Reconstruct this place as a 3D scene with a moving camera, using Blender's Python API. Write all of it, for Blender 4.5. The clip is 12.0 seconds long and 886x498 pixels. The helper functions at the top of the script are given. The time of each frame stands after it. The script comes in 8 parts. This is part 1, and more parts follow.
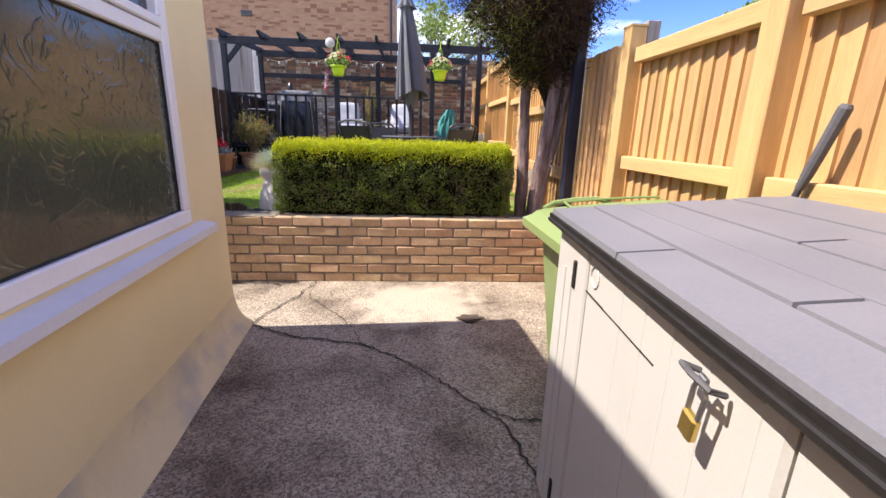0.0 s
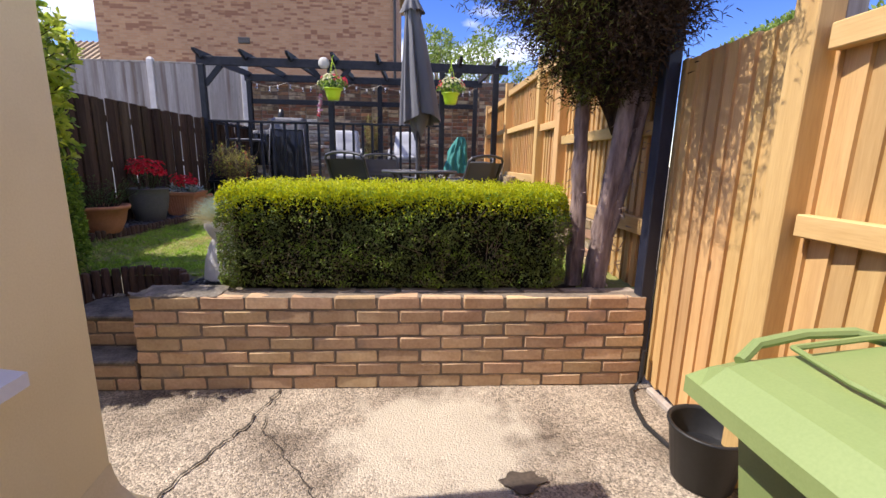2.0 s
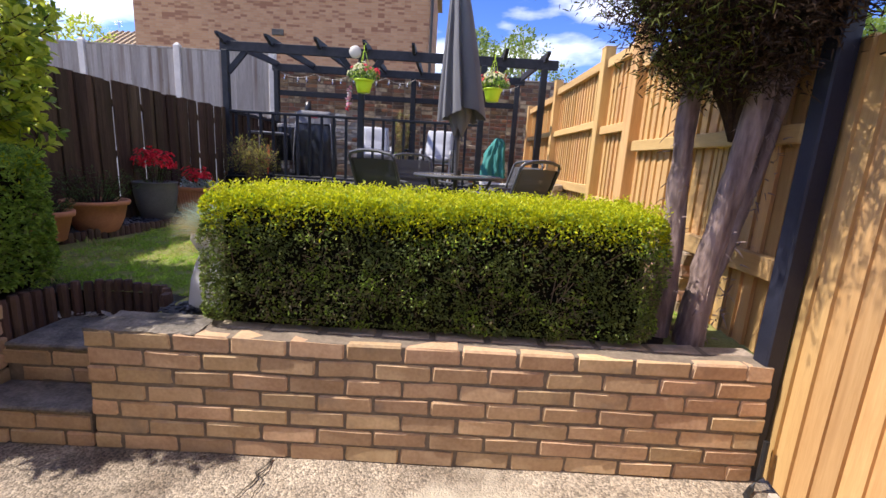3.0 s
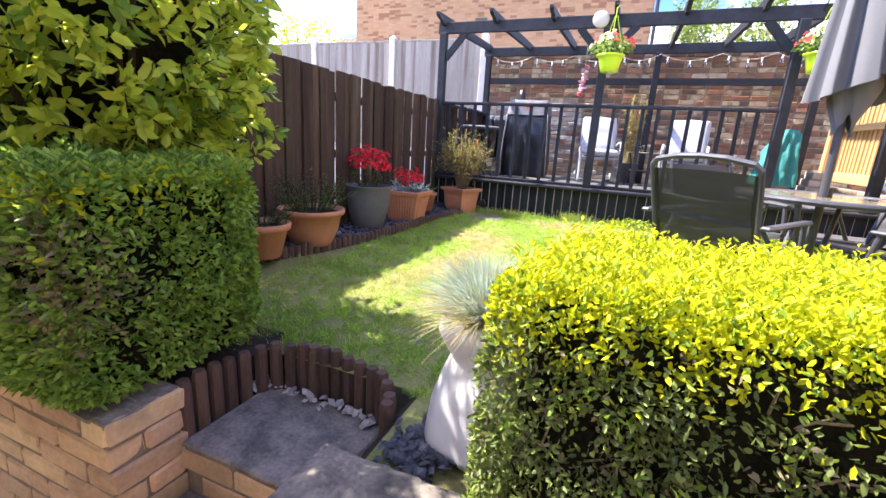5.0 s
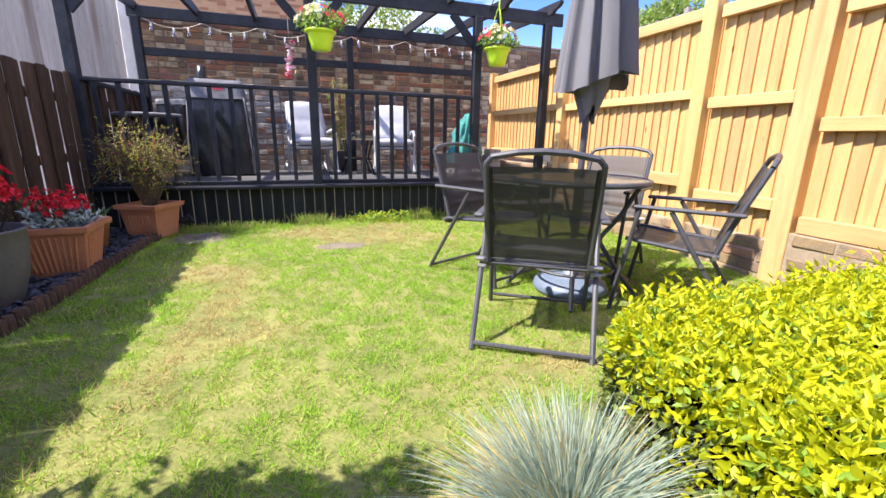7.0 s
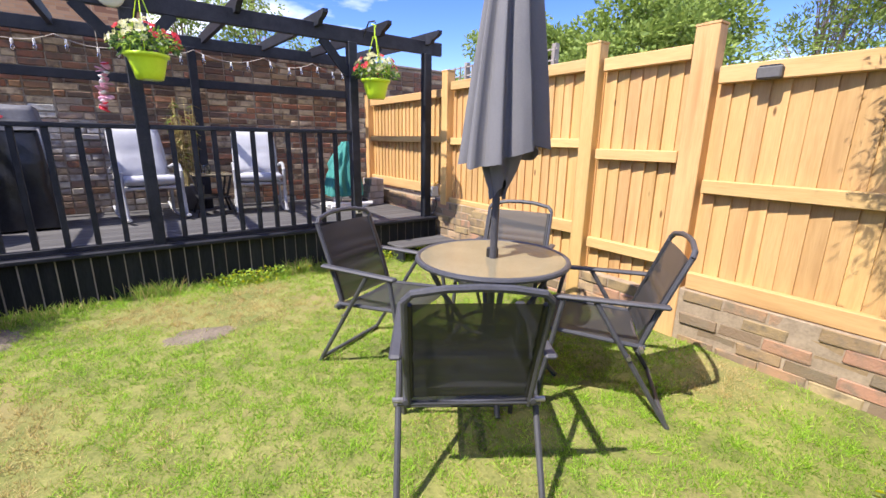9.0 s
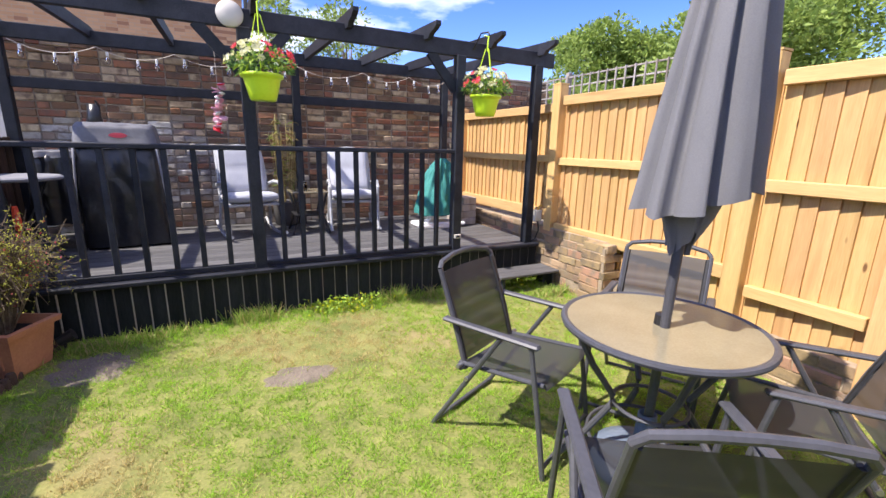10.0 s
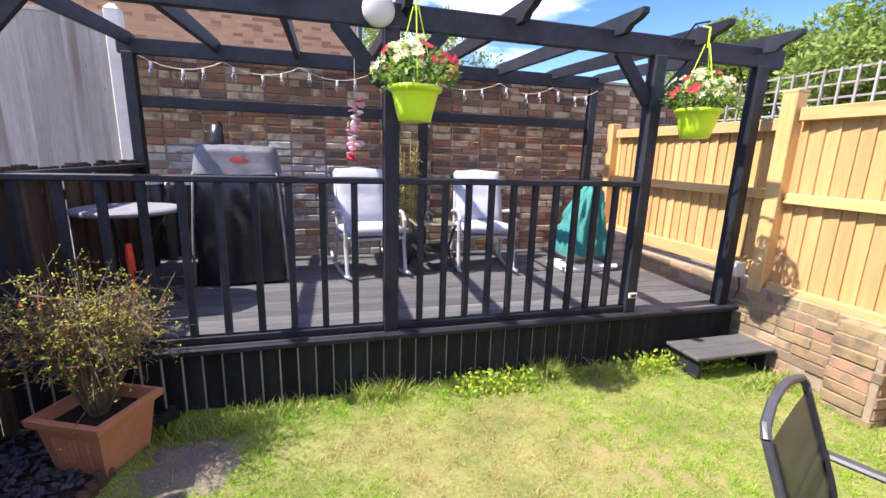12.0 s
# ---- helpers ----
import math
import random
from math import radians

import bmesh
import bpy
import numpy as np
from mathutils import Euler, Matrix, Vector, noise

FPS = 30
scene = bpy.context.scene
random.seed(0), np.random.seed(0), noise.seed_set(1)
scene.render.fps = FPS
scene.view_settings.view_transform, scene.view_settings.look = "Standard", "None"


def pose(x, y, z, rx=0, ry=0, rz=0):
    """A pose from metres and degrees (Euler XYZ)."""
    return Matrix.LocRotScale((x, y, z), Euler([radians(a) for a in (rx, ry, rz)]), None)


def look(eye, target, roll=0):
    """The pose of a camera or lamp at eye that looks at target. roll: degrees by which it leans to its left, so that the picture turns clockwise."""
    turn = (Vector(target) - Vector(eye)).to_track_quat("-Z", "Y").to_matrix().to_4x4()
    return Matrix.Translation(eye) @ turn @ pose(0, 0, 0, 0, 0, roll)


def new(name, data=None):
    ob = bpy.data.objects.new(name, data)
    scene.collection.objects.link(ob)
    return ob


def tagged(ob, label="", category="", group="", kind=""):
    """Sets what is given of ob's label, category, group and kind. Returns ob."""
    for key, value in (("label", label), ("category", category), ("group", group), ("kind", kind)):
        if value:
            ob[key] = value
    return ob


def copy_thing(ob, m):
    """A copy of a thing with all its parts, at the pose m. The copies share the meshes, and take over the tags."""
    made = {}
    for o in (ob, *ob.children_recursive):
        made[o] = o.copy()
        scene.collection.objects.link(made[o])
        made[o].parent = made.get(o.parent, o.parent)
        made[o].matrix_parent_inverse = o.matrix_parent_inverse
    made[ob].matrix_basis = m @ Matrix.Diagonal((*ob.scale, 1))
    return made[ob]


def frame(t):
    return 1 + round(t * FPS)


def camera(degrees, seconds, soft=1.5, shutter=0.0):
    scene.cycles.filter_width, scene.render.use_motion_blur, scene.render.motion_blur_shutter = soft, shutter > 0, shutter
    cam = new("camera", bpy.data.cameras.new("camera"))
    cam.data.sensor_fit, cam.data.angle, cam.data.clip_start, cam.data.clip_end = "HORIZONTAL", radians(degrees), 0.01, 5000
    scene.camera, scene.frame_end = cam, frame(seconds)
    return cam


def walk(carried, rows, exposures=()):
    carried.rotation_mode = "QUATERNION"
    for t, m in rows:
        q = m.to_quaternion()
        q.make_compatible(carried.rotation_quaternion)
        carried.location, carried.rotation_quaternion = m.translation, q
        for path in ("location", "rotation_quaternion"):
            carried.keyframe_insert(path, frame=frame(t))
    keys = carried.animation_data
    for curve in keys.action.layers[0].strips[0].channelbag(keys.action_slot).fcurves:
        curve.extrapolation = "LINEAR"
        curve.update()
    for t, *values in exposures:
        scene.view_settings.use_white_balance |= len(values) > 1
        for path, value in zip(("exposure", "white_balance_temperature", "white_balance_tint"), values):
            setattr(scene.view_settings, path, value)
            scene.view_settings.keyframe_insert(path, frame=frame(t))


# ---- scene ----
cam = camera(92.2, 12.0)
PATH = [
    (0, (0.002, 0.046, 1.334), (0.15, 1.971, 0.812), 1.7),
    (0.5, (0.013, 0.303, 1.369), (0.16, 2.24, 0.894), -0.8),
    (1, (0.084, 0.658, 1.392), (0.225, 2.606, 0.96), 0.0),
    (1.5, (0.052, 0.987, 1.389), (0.19, 2.938, 0.974), 1.2),
    (2, (-0.035, 1.349, 1.397), (0.09, 3.303, 0.991), 1.1),
    (2.5, (-0.062, 1.716, 1.41), (0.014, 3.674, 1.011), 2.5),
    (2.7, (-0.085, 1.845, 1.408), (-0.025, 3.804, 1.007), 3.0),
    (4.3, (-0.59, 2.82, 1.455), (-1.118, 4.692, 0.99), 3.5),
    (4.5, (-0.704, 2.921, 1.446), (-1.34, 4.758, 0.973), 4.0),
    (5, (-1.014, 3.18, 1.45), (-1.744, 4.978, 0.963), 3.5),
    (5.5, (-1.325, 3.436, 1.445), (-2.088, 5.217, 0.951), 4.0),
    (6, (-1.547, 3.603, 1.474), (-2.098, 5.46, 0.975), 2.2),
    (6.5, (-1.642, 3.731, 1.51), (-1.535, 5.663, 1.004), -0.6),
    (7, (-1.631, 3.888, 1.502), (-1.004, 5.72, 0.999), 1.0),
    (7.5, (-1.616, 4.011, 1.497), (-0.653, 5.689, 0.991), 2.7),
    (7.7, (-1.611, 4.075, 1.51), (-0.545, 5.689, 1.002), 2.9),
    (8.4, (-1.63, 4.27, 1.70), (-0.54, 5.87, 1.20), 1.6),
    (9.3, (-1.469, 4.566, 1.924), (-0.331, 6.135, 1.434), 0.7),
    (9.5, (-1.51, 4.665, 1.927), (-0.457, 6.297, 1.45), 0.7),
    (10, (-1.602, 5.006, 1.995), (-0.729, 6.744, 1.529), 1.3),
    (10.5, (-1.687, 5.176, 2.057), (-1.009, 7.003, 1.606), 2.2),
    (11, (-1.689, 5.508, 2.033), (-1.091, 7.364, 1.587), 2.5),
    (11.5, (-1.714, 5.777, 2.095), (-1.175, 7.654, 1.662), 2.3),
    (12, (-1.798, 6.094, 2.115), (-1.276, 7.976, 1.684), 1.7),
]
STOPS = [(0.0, 1.5), (1.5, 1.26), (2.5, 1.12), (4.3, 2.2), (5.5, 2.6), (6.5, 2.1), (7.5, 1.68), (9.5, 1.48), (12.0, 1.78)]
EXPOSURE = [(t, stops, 6650.0, 14.0) for t, stops in STOPS]
walk(cam, [(t, look(eye, target, roll)) for t, eye, target, roll in PATH], EXPOSURE)

# ---- light ----
SUN_ELEV, SUN_FROM = 54.0, (-1.0, -0.05)
world = bpy.data.worlds.new("world")
scene.world = world
world.use_nodes = True
wn, wl = world.node_tree.nodes, world.node_tree.links
wbg = wn["Background"]
sky = wn.new("ShaderNodeTexSky")
sky.sky_type, sky.sun_disc = "NISHITA", False
sky.sun_elevation = radians(SUN_ELEV)
sky.sun_rotation = math.atan2(SUN_FROM[0], SUN_FROM[1])
sky.ozone_density, sky.dust_density, sky.air_density, sky.altitude = 3.5, 0.0, 1.0, 400
wtc = wn.new("ShaderNodeTexCoord")
wmap = wn.new("ShaderNodeMapping")
wmap.inputs["Scale"].default_value = (1.2, 1.2, 3.5)
wno = wn.new("ShaderNodeTexNoise")
wno.inputs["Scale"].default_value, wno.inputs["Detail"].default_value = 2.2, 7
wramp = wn.new("ShaderNodeValToRGB")
wramp.color_ramp.elements[0].position, wramp.color_ramp.elements[1].position = 0.48, 0.78
wmix = wn.new("ShaderNodeMix")
wmix.data_type = "RGBA"
wl.new(wtc.outputs["Generated"], wmap.inputs["Vector"])
wl.new(wmap.outputs["Vector"], wno.inputs["Vector"])
wl.new(wno.outputs["Fac"], wramp.inputs["Fac"])
wl.new(wramp.outputs["Color"], wmix.inputs["Factor"])
whs = wn.new("ShaderNodeHueSaturation")
whs.inputs["Hue"].default_value, whs.inputs["Saturation"].default_value = 0.525, 1.3
whs.inputs["Value"].default_value = 0.72
wl.new(sky.outputs["Color"], whs.inputs["Color"])
wl.new(whs.outputs["Color"], wmix.inputs["A"])
wmix.inputs["B"].default_value = (11.0, 10.8, 10.4, 1)
wl.new(wmix.outputs["Result"], wbg.inputs["Color"])
wbg.inputs["Strength"].default_value = 0.15
sun = new("sun", bpy.data.lights.new("sun", "SUN"))
sun.data.energy, sun.data.angle, sun.data.color = 3.2, radians(0.55), (1.0, 0.955, 0.88)
h = math.cos(radians(SUN_ELEV))
sun.matrix_world = look((SUN_FROM[0] * h * 30, SUN_FROM[1] * h * 30, 30 * math.sin(radians(SUN_ELEV))), (0, 0, 0))

# ---- materials ----
R = random.Random(7)


def mat(name, a, b, scale=6.0, rough=0.7, bump=0.2, metal=0.0, stretch=(1, 1, 1), fine=60.0, vary=0.0, island=False, spec=0.5,
        stain=None, stain_scale=1.2, stain_cut=(0.55, 0.75), bump_dist=0.004):
    """A rough surface: two colours mixed by noise at two scales, optional stains, each piece a little different."""
    m = bpy.data.materials.new(name)
    m.use_nodes = True
    n, l = m.node_tree.nodes, m.node_tree.links
    p = n["Principled BSDF"]
    tc = n.new("ShaderNodeTexCoord")
    mp = n.new("ShaderNodeMapping")
    mp.inputs["Scale"].default_value = stretch
    l.new(tc.outputs["Object"], mp.inputs["Vector"])
    big, small = n.new("ShaderNodeTexNoise"), n.new("ShaderNodeTexNoise")
    big.inputs["Scale"].default_value, big.inputs["Detail"].default_value = scale, 4
    small.inputs["Scale"].default_value, small.inputs["Detail"].default_value = fine, 5
    vec = mp.outputs["Vector"]
    if vary:
        oi = n.new("ShaderNodeNewGeometry" if island else "ShaderNodeObjectInfo")
        rnd = oi.outputs["Random Per Island" if island else "Random"]
        add = n.new("ShaderNodeVectorMath")
        add.operation = "MULTIPLY_ADD"
        add.inputs[1].default_value, add.inputs[0].default_value = (37, 91, 53), (1, 1, 1)
        comb = n.new("ShaderNodeCombineXYZ")
        for k in range(3):
            l.new(rnd, comb.inputs[k])
        l.new(comb.outputs[0], add.inputs[0])
        l.new(vec, add.inputs[2])
        vec = add.outputs[0]
    l.new(vec, big.inputs["Vector"])
    l.new(vec, small.inputs["Vector"])
    avg = n.new("ShaderNodeMath")
    avg.operation = "MULTIPLY_ADD"
    avg.inputs[1].default_value = 0.45
    l.new(small.outputs["Fac"], avg.inputs[0])
    half = n.new("ShaderNodeMath")
    half.operation = "MULTIPLY"
    half.inputs[1].default_value = 0.55
    l.new(big.outputs["Fac"], half.inputs[0])
    l.new(half.outputs[0], avg.inputs[2])
    rng = n.new("ShaderNodeMapRange")
    rng.inputs["From Min"].default_value, rng.inputs["From Max"].default_value = 0.32, 0.68
    l.new(avg.outputs[0], rng.inputs["Value"])
    mix = n.new("ShaderNodeMix")
    mix.data_type = "RGBA"
    mix.inputs["A"].default_value, mix.inputs["B"].default_value = (*a, 1), (*b, 1)
    l.new(rng.outputs[0], mix.inputs["Factor"])
    col = mix.outputs["Result"]
    if stain:
        sn = n.new("ShaderNodeTexNoise")
        sn.inputs["Scale"].default_value, sn.inputs["Detail"].default_value = stain_scale, 6
        l.new(vec, sn.inputs["Vector"])
        sr = n.new("ShaderNodeMapRange")
        sr.inputs["From Min"].default_value, sr.inputs["From Max"].default_value = stain_cut
        l.new(sn.outputs["Fac"], sr.inputs["Value"])
        sm = n.new("ShaderNodeMix")
        sm.data_type = "RGBA"
        l.new(sr.outputs[0], sm.inputs["Factor"])
        l.new(col, sm.inputs["A"])
        sm.inputs["B"].default_value = (*stain, 1)
        col = sm.outputs["Result"]
    if vary:
        hsv = n.new("ShaderNodeHueSaturation")
        vr = n.new("ShaderNodeMapRange")
        vr.inputs["To Min"].default_value, vr.inputs["To Max"].default_value = 1 - vary, 1 + vary
        l.new(rnd, vr.inputs["Value"])
        l.new(vr.outputs[0], hsv.inputs["Value"])
        fr = n.new("ShaderNodeMath")
        fr.operation = "MULTIPLY_ADD"
        fr.inputs[1].default_value, fr.inputs[2].default_value = 7.31, 0.0
        l.new(rnd, fr.inputs[0])
        f2 = n.new("ShaderNodeMath")
        f2.operation = "FRACT"
        l.new(fr.outputs[0], f2.inputs[0])
        hr = n.new("ShaderNodeMapRange")
        hr.inputs["To Min"].default_value, hr.inputs["To Max"].default_value = 0.5 - 0.05 * vary, 0.5 + 0.05 * vary
        l.new(f2.outputs[0], hr.inputs["Value"])
        l.new(hr.outputs[0], hsv.inputs["Hue"])
        l.new(col, hsv.inputs["Color"])
        col = hsv.outputs["Color"]
    l.new(col, p.inputs["Base Color"])
    p.inputs["Roughness"].default_value, p.inputs["Metallic"].default_value = rough, metal
    p.inputs["Specular IOR Level"].default_value = spec
    if bump:
        bp = n.new("ShaderNodeBump")
        bp.inputs["Strength"].default_value, bp.inputs["Distance"].default_value = bump, bump_dist
        l.new(avg.outputs[0], bp.inputs["Height"])
        l.new(bp.outputs["Normal"], p.inputs["Normal"])
    return m


def leafy(name, a, b, thin=0.35, rough=0.45):
    """Leaves: colour differs leaf by leaf, a little light comes through."""
    m = bpy.data.materials.new(name)
    m.use_nodes = True
    n, l = m.node_tree.nodes, m.node_tree.links
    p = n["Principled BSDF"]
    g = n.new("ShaderNodeNewGeometry")
    ramp = n.new("ShaderNodeValToRGB")
    ramp.color_ramp.elements[0].color, ramp.color_ramp.elements[1].color = (*a, 1), (*b, 1)
    l.new(g.outputs["Random Per Island"], ramp.inputs["Fac"])
    l.new(ramp.outputs["Color"], p.inputs["Base Color"])
    p.inputs["Roughness"].default_value = rough
    p.inputs["Specular IOR Level"].default_value = 0.35
    tr = n.new("ShaderNodeBsdfTranslucent")
    l.new(ramp.outputs["Color"], tr.inputs["Color"])
    ms = n.new("ShaderNodeMixShader")
    ms.inputs[0].default_value = thin
    l.new(p.outputs[0], ms.inputs[1])
    l.new(tr.outputs[0], ms.inputs[2])
    l.new(ms.outputs[0], n["Material Output"].inputs["Surface"])
    return m


def glassy(name, tint=(1, 1, 1), rough=0.02, bump=0.0, scale=25, alpha=0.0):
    m = bpy.data.materials.new(name)
    m.use_nodes = True
    n, l = m.node_tree.nodes, m.node_tree.links
    p = n["Principled BSDF"]
    p.inputs["Base Color"].default_value = (*tint, 1)
    p.inputs["Roughness"].default_value, p.inputs["Transmission Weight"].default_value, p.inputs["IOR"].default_value = rough, 1.0, 1.45
    if bump:
        t = n.new("ShaderNodeTexNoise")
        t.inputs["Scale"].default_value, t.inputs["Detail"].default_value, t.inputs["Distortion"].default_value = scale, 2, 2.5
        tc = n.new("ShaderNodeTexCoord")
        l.new(tc.outputs["Object"], t.inputs["Vector"])
        b = n.new("ShaderNodeBump")
        b.inputs["Strength"].default_value, b.inputs["Distance"].default_value = bump, 0.01
        l.new(t.outputs["Fac"], b.inputs["Height"])
        l.new(b.outputs["Normal"], p.inputs["Normal"])
    return m


def meshcloth(name, col, holes=0.3):
    """Woven sling fabric that lets some light through its holes."""
    m = bpy.data.materials.new(name)
    m.use_nodes = True
    n, l = m.node_tree.nodes, m.node_tree.links
    p = n["Principled BSDF"]
    p.inputs["Base Color"].default_value, p.inputs["Roughness"].default_value = (*col, 1), 0.6
    tr = n.new("ShaderNodeBsdfTransparent")
    ms = n.new("ShaderNodeMixShader")
    tc = n.new("ShaderNodeTexCoord")
    no = n.new("ShaderNodeTexNoise")
    no.inputs["Scale"].default_value = 9
    l.new(tc.outputs["Object"], no.inputs["Vector"])
    mr = n.new("ShaderNodeMapRange")
    mr.inputs["To Min"].default_value, mr.inputs["To Max"].default_value = holes * 0.7, holes * 1.3
    l.new(no.outputs["Fac"], mr.inputs["Value"])
    l.new(mr.outputs[0], ms.inputs[0])
    l.new(p.outputs[0], ms.inputs[1])
    l.new(tr.outputs[0], ms.inputs[2])
    l.new(ms.outputs[0], n["Material Output"].inputs["Surface"])
    return m


def knots(m, per=2.2, tall=0.45, colour=(0.16, 0.075, 0.025), size=(0.045, 0.075)):
    """Dark knots dotted over sawn boards, each board at its own places."""
    n, l = m.node_tree.nodes, m.node_tree.links
    tc, oi, mp, vo, mr, mx = (n.new("ShaderNode" + k) for k in ("TexCoord", "ObjectInfo", "Mapping", "TexVoronoi", "MapRange", "Mix"))
    sh = n.new("ShaderNodeVectorMath")
    sh.operation = "MULTIPLY_ADD"
    sh.inputs[1].default_value = (7, 31, 53)
    cb = n.new("ShaderNodeCombineXYZ")
    for k in range(3):
        l.new(oi.outputs["Random"], cb.inputs[k])
    mp.inputs["Scale"].default_value = (per * 1.2, per * 1.2, per * tall)
    l.new(tc.outputs["Object"], mp.inputs["Vector"])
    l.new(cb.outputs[0], sh.inputs[0])
    l.new(mp.outputs["Vector"], sh.inputs[2])
    vo.inputs["Scale"].default_value = 2.0
    l.new(sh.outputs[0], vo.inputs["Vector"])
    mr.inputs["From Min"].default_value, mr.inputs["From Max"].default_value = size[1], size[0]
    l.new(vo.outputs["Distance"], mr.inputs["Value"])
    mx.data_type = "RGBA"
    p = n["Principled BSDF"]
    l.new(mr.outputs[0], mx.inputs["Factor"])
    l.new(p.inputs["Base Color"].links[0].from_socket, mx.inputs["A"])
    mx.inputs["B"].default_value = (*colour, 1)
    l.new(mx.outputs["Result"], p.inputs["Base Color"])
    return m


def bricky(name, rows, mortar):
    """A brick that is one of several colours, piece by piece; rows of (share, colour)."""
    m = mat(name, (0.5, 0.5, 0.5), (0.5, 0.5, 0.5), 13, 0.92, 1.0, vary=0.2, fine=70, stain=mortar, stain_scale=11, stain_cut=(0.48, 0.66), bump_dist=0.008)
    n, l = m.node_tree.nodes, m.node_tree.links
    oi = n.new("ShaderNodeObjectInfo")
    ramp = n.new("ShaderNodeValToRGB")
    ramp.color_ramp.interpolation = "CONSTANT"
    ramp.color_ramp.elements[0].color = (*rows[0][1], 1)
    at = rows[0][0]
    ramp.color_ramp.elements[1].position, ramp.color_ramp.elements[1].color = at, (*rows[1][1], 1)
    for share, colour in rows[2:]:
        at += rows[1][0] if share is None else share
        e = ramp.color_ramp.elements.new(min(at, 0.99))
        e.color = (*colour, 1)
    l.new(oi.outputs["Random"], ramp.inputs["Fac"])
    first = next(x for x in n if x.type == "MIX" and x.data_type == "RGBA")
    l.new(ramp.outputs["Color"], first.inputs["A"])
    dk = n.new("ShaderNodeMix")
    dk.data_type = "RGBA"
    dk.inputs["Factor"].default_value = 0.45
    dk.inputs["B"].default_value = (*mortar, 1)
    l.new(ramp.outputs["Color"], dk.inputs["A"])
    l.new(dk.outputs["Result"], first.inputs["B"])
    return m


M_BRICK = mat("tan_brick", (0.42, 0.265, 0.145), (0.62, 0.43, 0.255), 7, 0.92, 0.6, vary=0.18, stain=(0.27, 0.21, 0.155), stain_scale=5, stain_cut=(0.6, 0.8))
M_MORTAR = mat("mortar", (0.13, 0.10, 0.075), (0.26, 0.205, 0.15), 14, 0.95, 0.7)
M_CAP = mat("weathered_mortar", (0.085, 0.075, 0.062), (0.30, 0.255, 0.205), 11, 0.98, 1.0, fine=75, stain=(0.06, 0.056, 0.05), stain_scale=7, stain_cut=(0.5, 0.72), bump_dist=0.012)
M_COPING = mat("weathered_coping", (0.26, 0.20, 0.15), (0.48, 0.38, 0.28), 9, 0.95, 1.0, vary=0.18, stain=(0.13, 0.12, 0.11), stain_scale=4, bump_dist=0.008)
M_STOCK = bricky("old_stock_brick", [(0.26, (0.26, 0.14, 0.085)), (0.26, (0.34, 0.14, 0.075)), (0.18, (0.38, 0.24, 0.135)), (0.10, (0.11, 0.075, 0.06)), (0.12, (0.40, 0.185, 0.10)), (0.08, (0.52, 0.40, 0.26))], (0.17, 0.115, 0.078))
M_STOCKPALE = bricky("limewashed_brick", [(0.4, (0.50, 0.46, 0.41)), (0.3, (0.40, 0.35, 0.29)), (0.15, (0.58, 0.55, 0.51)), (0.15, (0.25, 0.17, 0.12))], (0.26, 0.21, 0.17))
M_STOCKMORTAR = mat("old_lime_mortar", (0.15, 0.115, 0.09), (0.42, 0.35, 0.28), 5, 0.95, 0.9, bump_dist=0.01)
M_PALEBRICK = bricky("yellow_stock_brick", [(0.34, (0.38, 0.26, 0.135)), (0.28, (0.31, 0.205, 0.11)), (0.2, (0.44, 0.32, 0.18)), (0.1, (0.20, 0.135, 0.085)), (0.08, (0.36, 0.20, 0.12))], (0.19, 0.145, 0.10))
M_PALEMORTAR = mat("sandy_mortar", (0.22, 0.17, 0.115), (0.38, 0.30, 0.21), 9, 0.95, 0.7)
M_NEWWOOD = knots(mat("new_treated_softwood", (0.47, 0.28, 0.105), (0.61, 0.39, 0.165), 2.2, 0.75, 0.25, stretch=(9, 9, 0.7), fine=16, vary=0.14, stain=(0.36, 0.19, 0.065), stain_scale=1.0, stain_cut=(0.58, 0.8)))
M_NEWRAIL = mat("new_treated_softwood_rail", (0.49, 0.30, 0.115), (0.63, 0.415, 0.18), 2.2, 0.75, 0.25, stretch=(9, 0.7, 9), fine=16, vary=0.1, stain=(0.36, 0.19, 0.065), stain_scale=1.0, stain_cut=(0.6, 0.8))
M_DARKWOOD = mat("dark_brown_stained_board", (0.034, 0.021, 0.014), (0.10, 0.062, 0.042), 2.2, 0.85, 0.5, stretch=(8, 8, 0.6), fine=18, vary=0.35, stain=(0.14, 0.095, 0.07), stain_scale=1.1, stain_cut=(0.6, 0.85), spec=0.2)
M_GREYWOOD = knots(mat("silvered_board", (0.24, 0.215, 0.195), (0.41, 0.375, 0.345), 2.0, 0.9, 0.5, stretch=(8, 8, 0.5), fine=18, vary=0.16, stain=(0.17, 0.13, 0.105), stain_scale=0.9, stain_cut=(0.5, 0.72)), 3.0, 0.5, (0.09, 0.065, 0.05), (0.03, 0.06))
M_CONCPOST = mat("concrete_post", (0.50, 0.47, 0.44), (0.66, 0.63, 0.60), 8, 0.95, 0.4)
M_STAIN = mat("blue_black_woodstain", (0.010, 0.012, 0.017), (0.030, 0.032, 0.042), 4, 0.55, 0.35, stretch=(3, 3, 3), fine=40, vary=0.25, spec=0.25)
M_DECK = mat("black_decking", (0.055, 0.054, 0.056), (0.125, 0.122, 0.122), 3, 0.6, 0.6, stretch=(0.8, 10, 8), fine=20, vary=0.2, stain=(0.2, 0.19, 0.18), stain_scale=1.4, stain_cut=(0.58, 0.82))
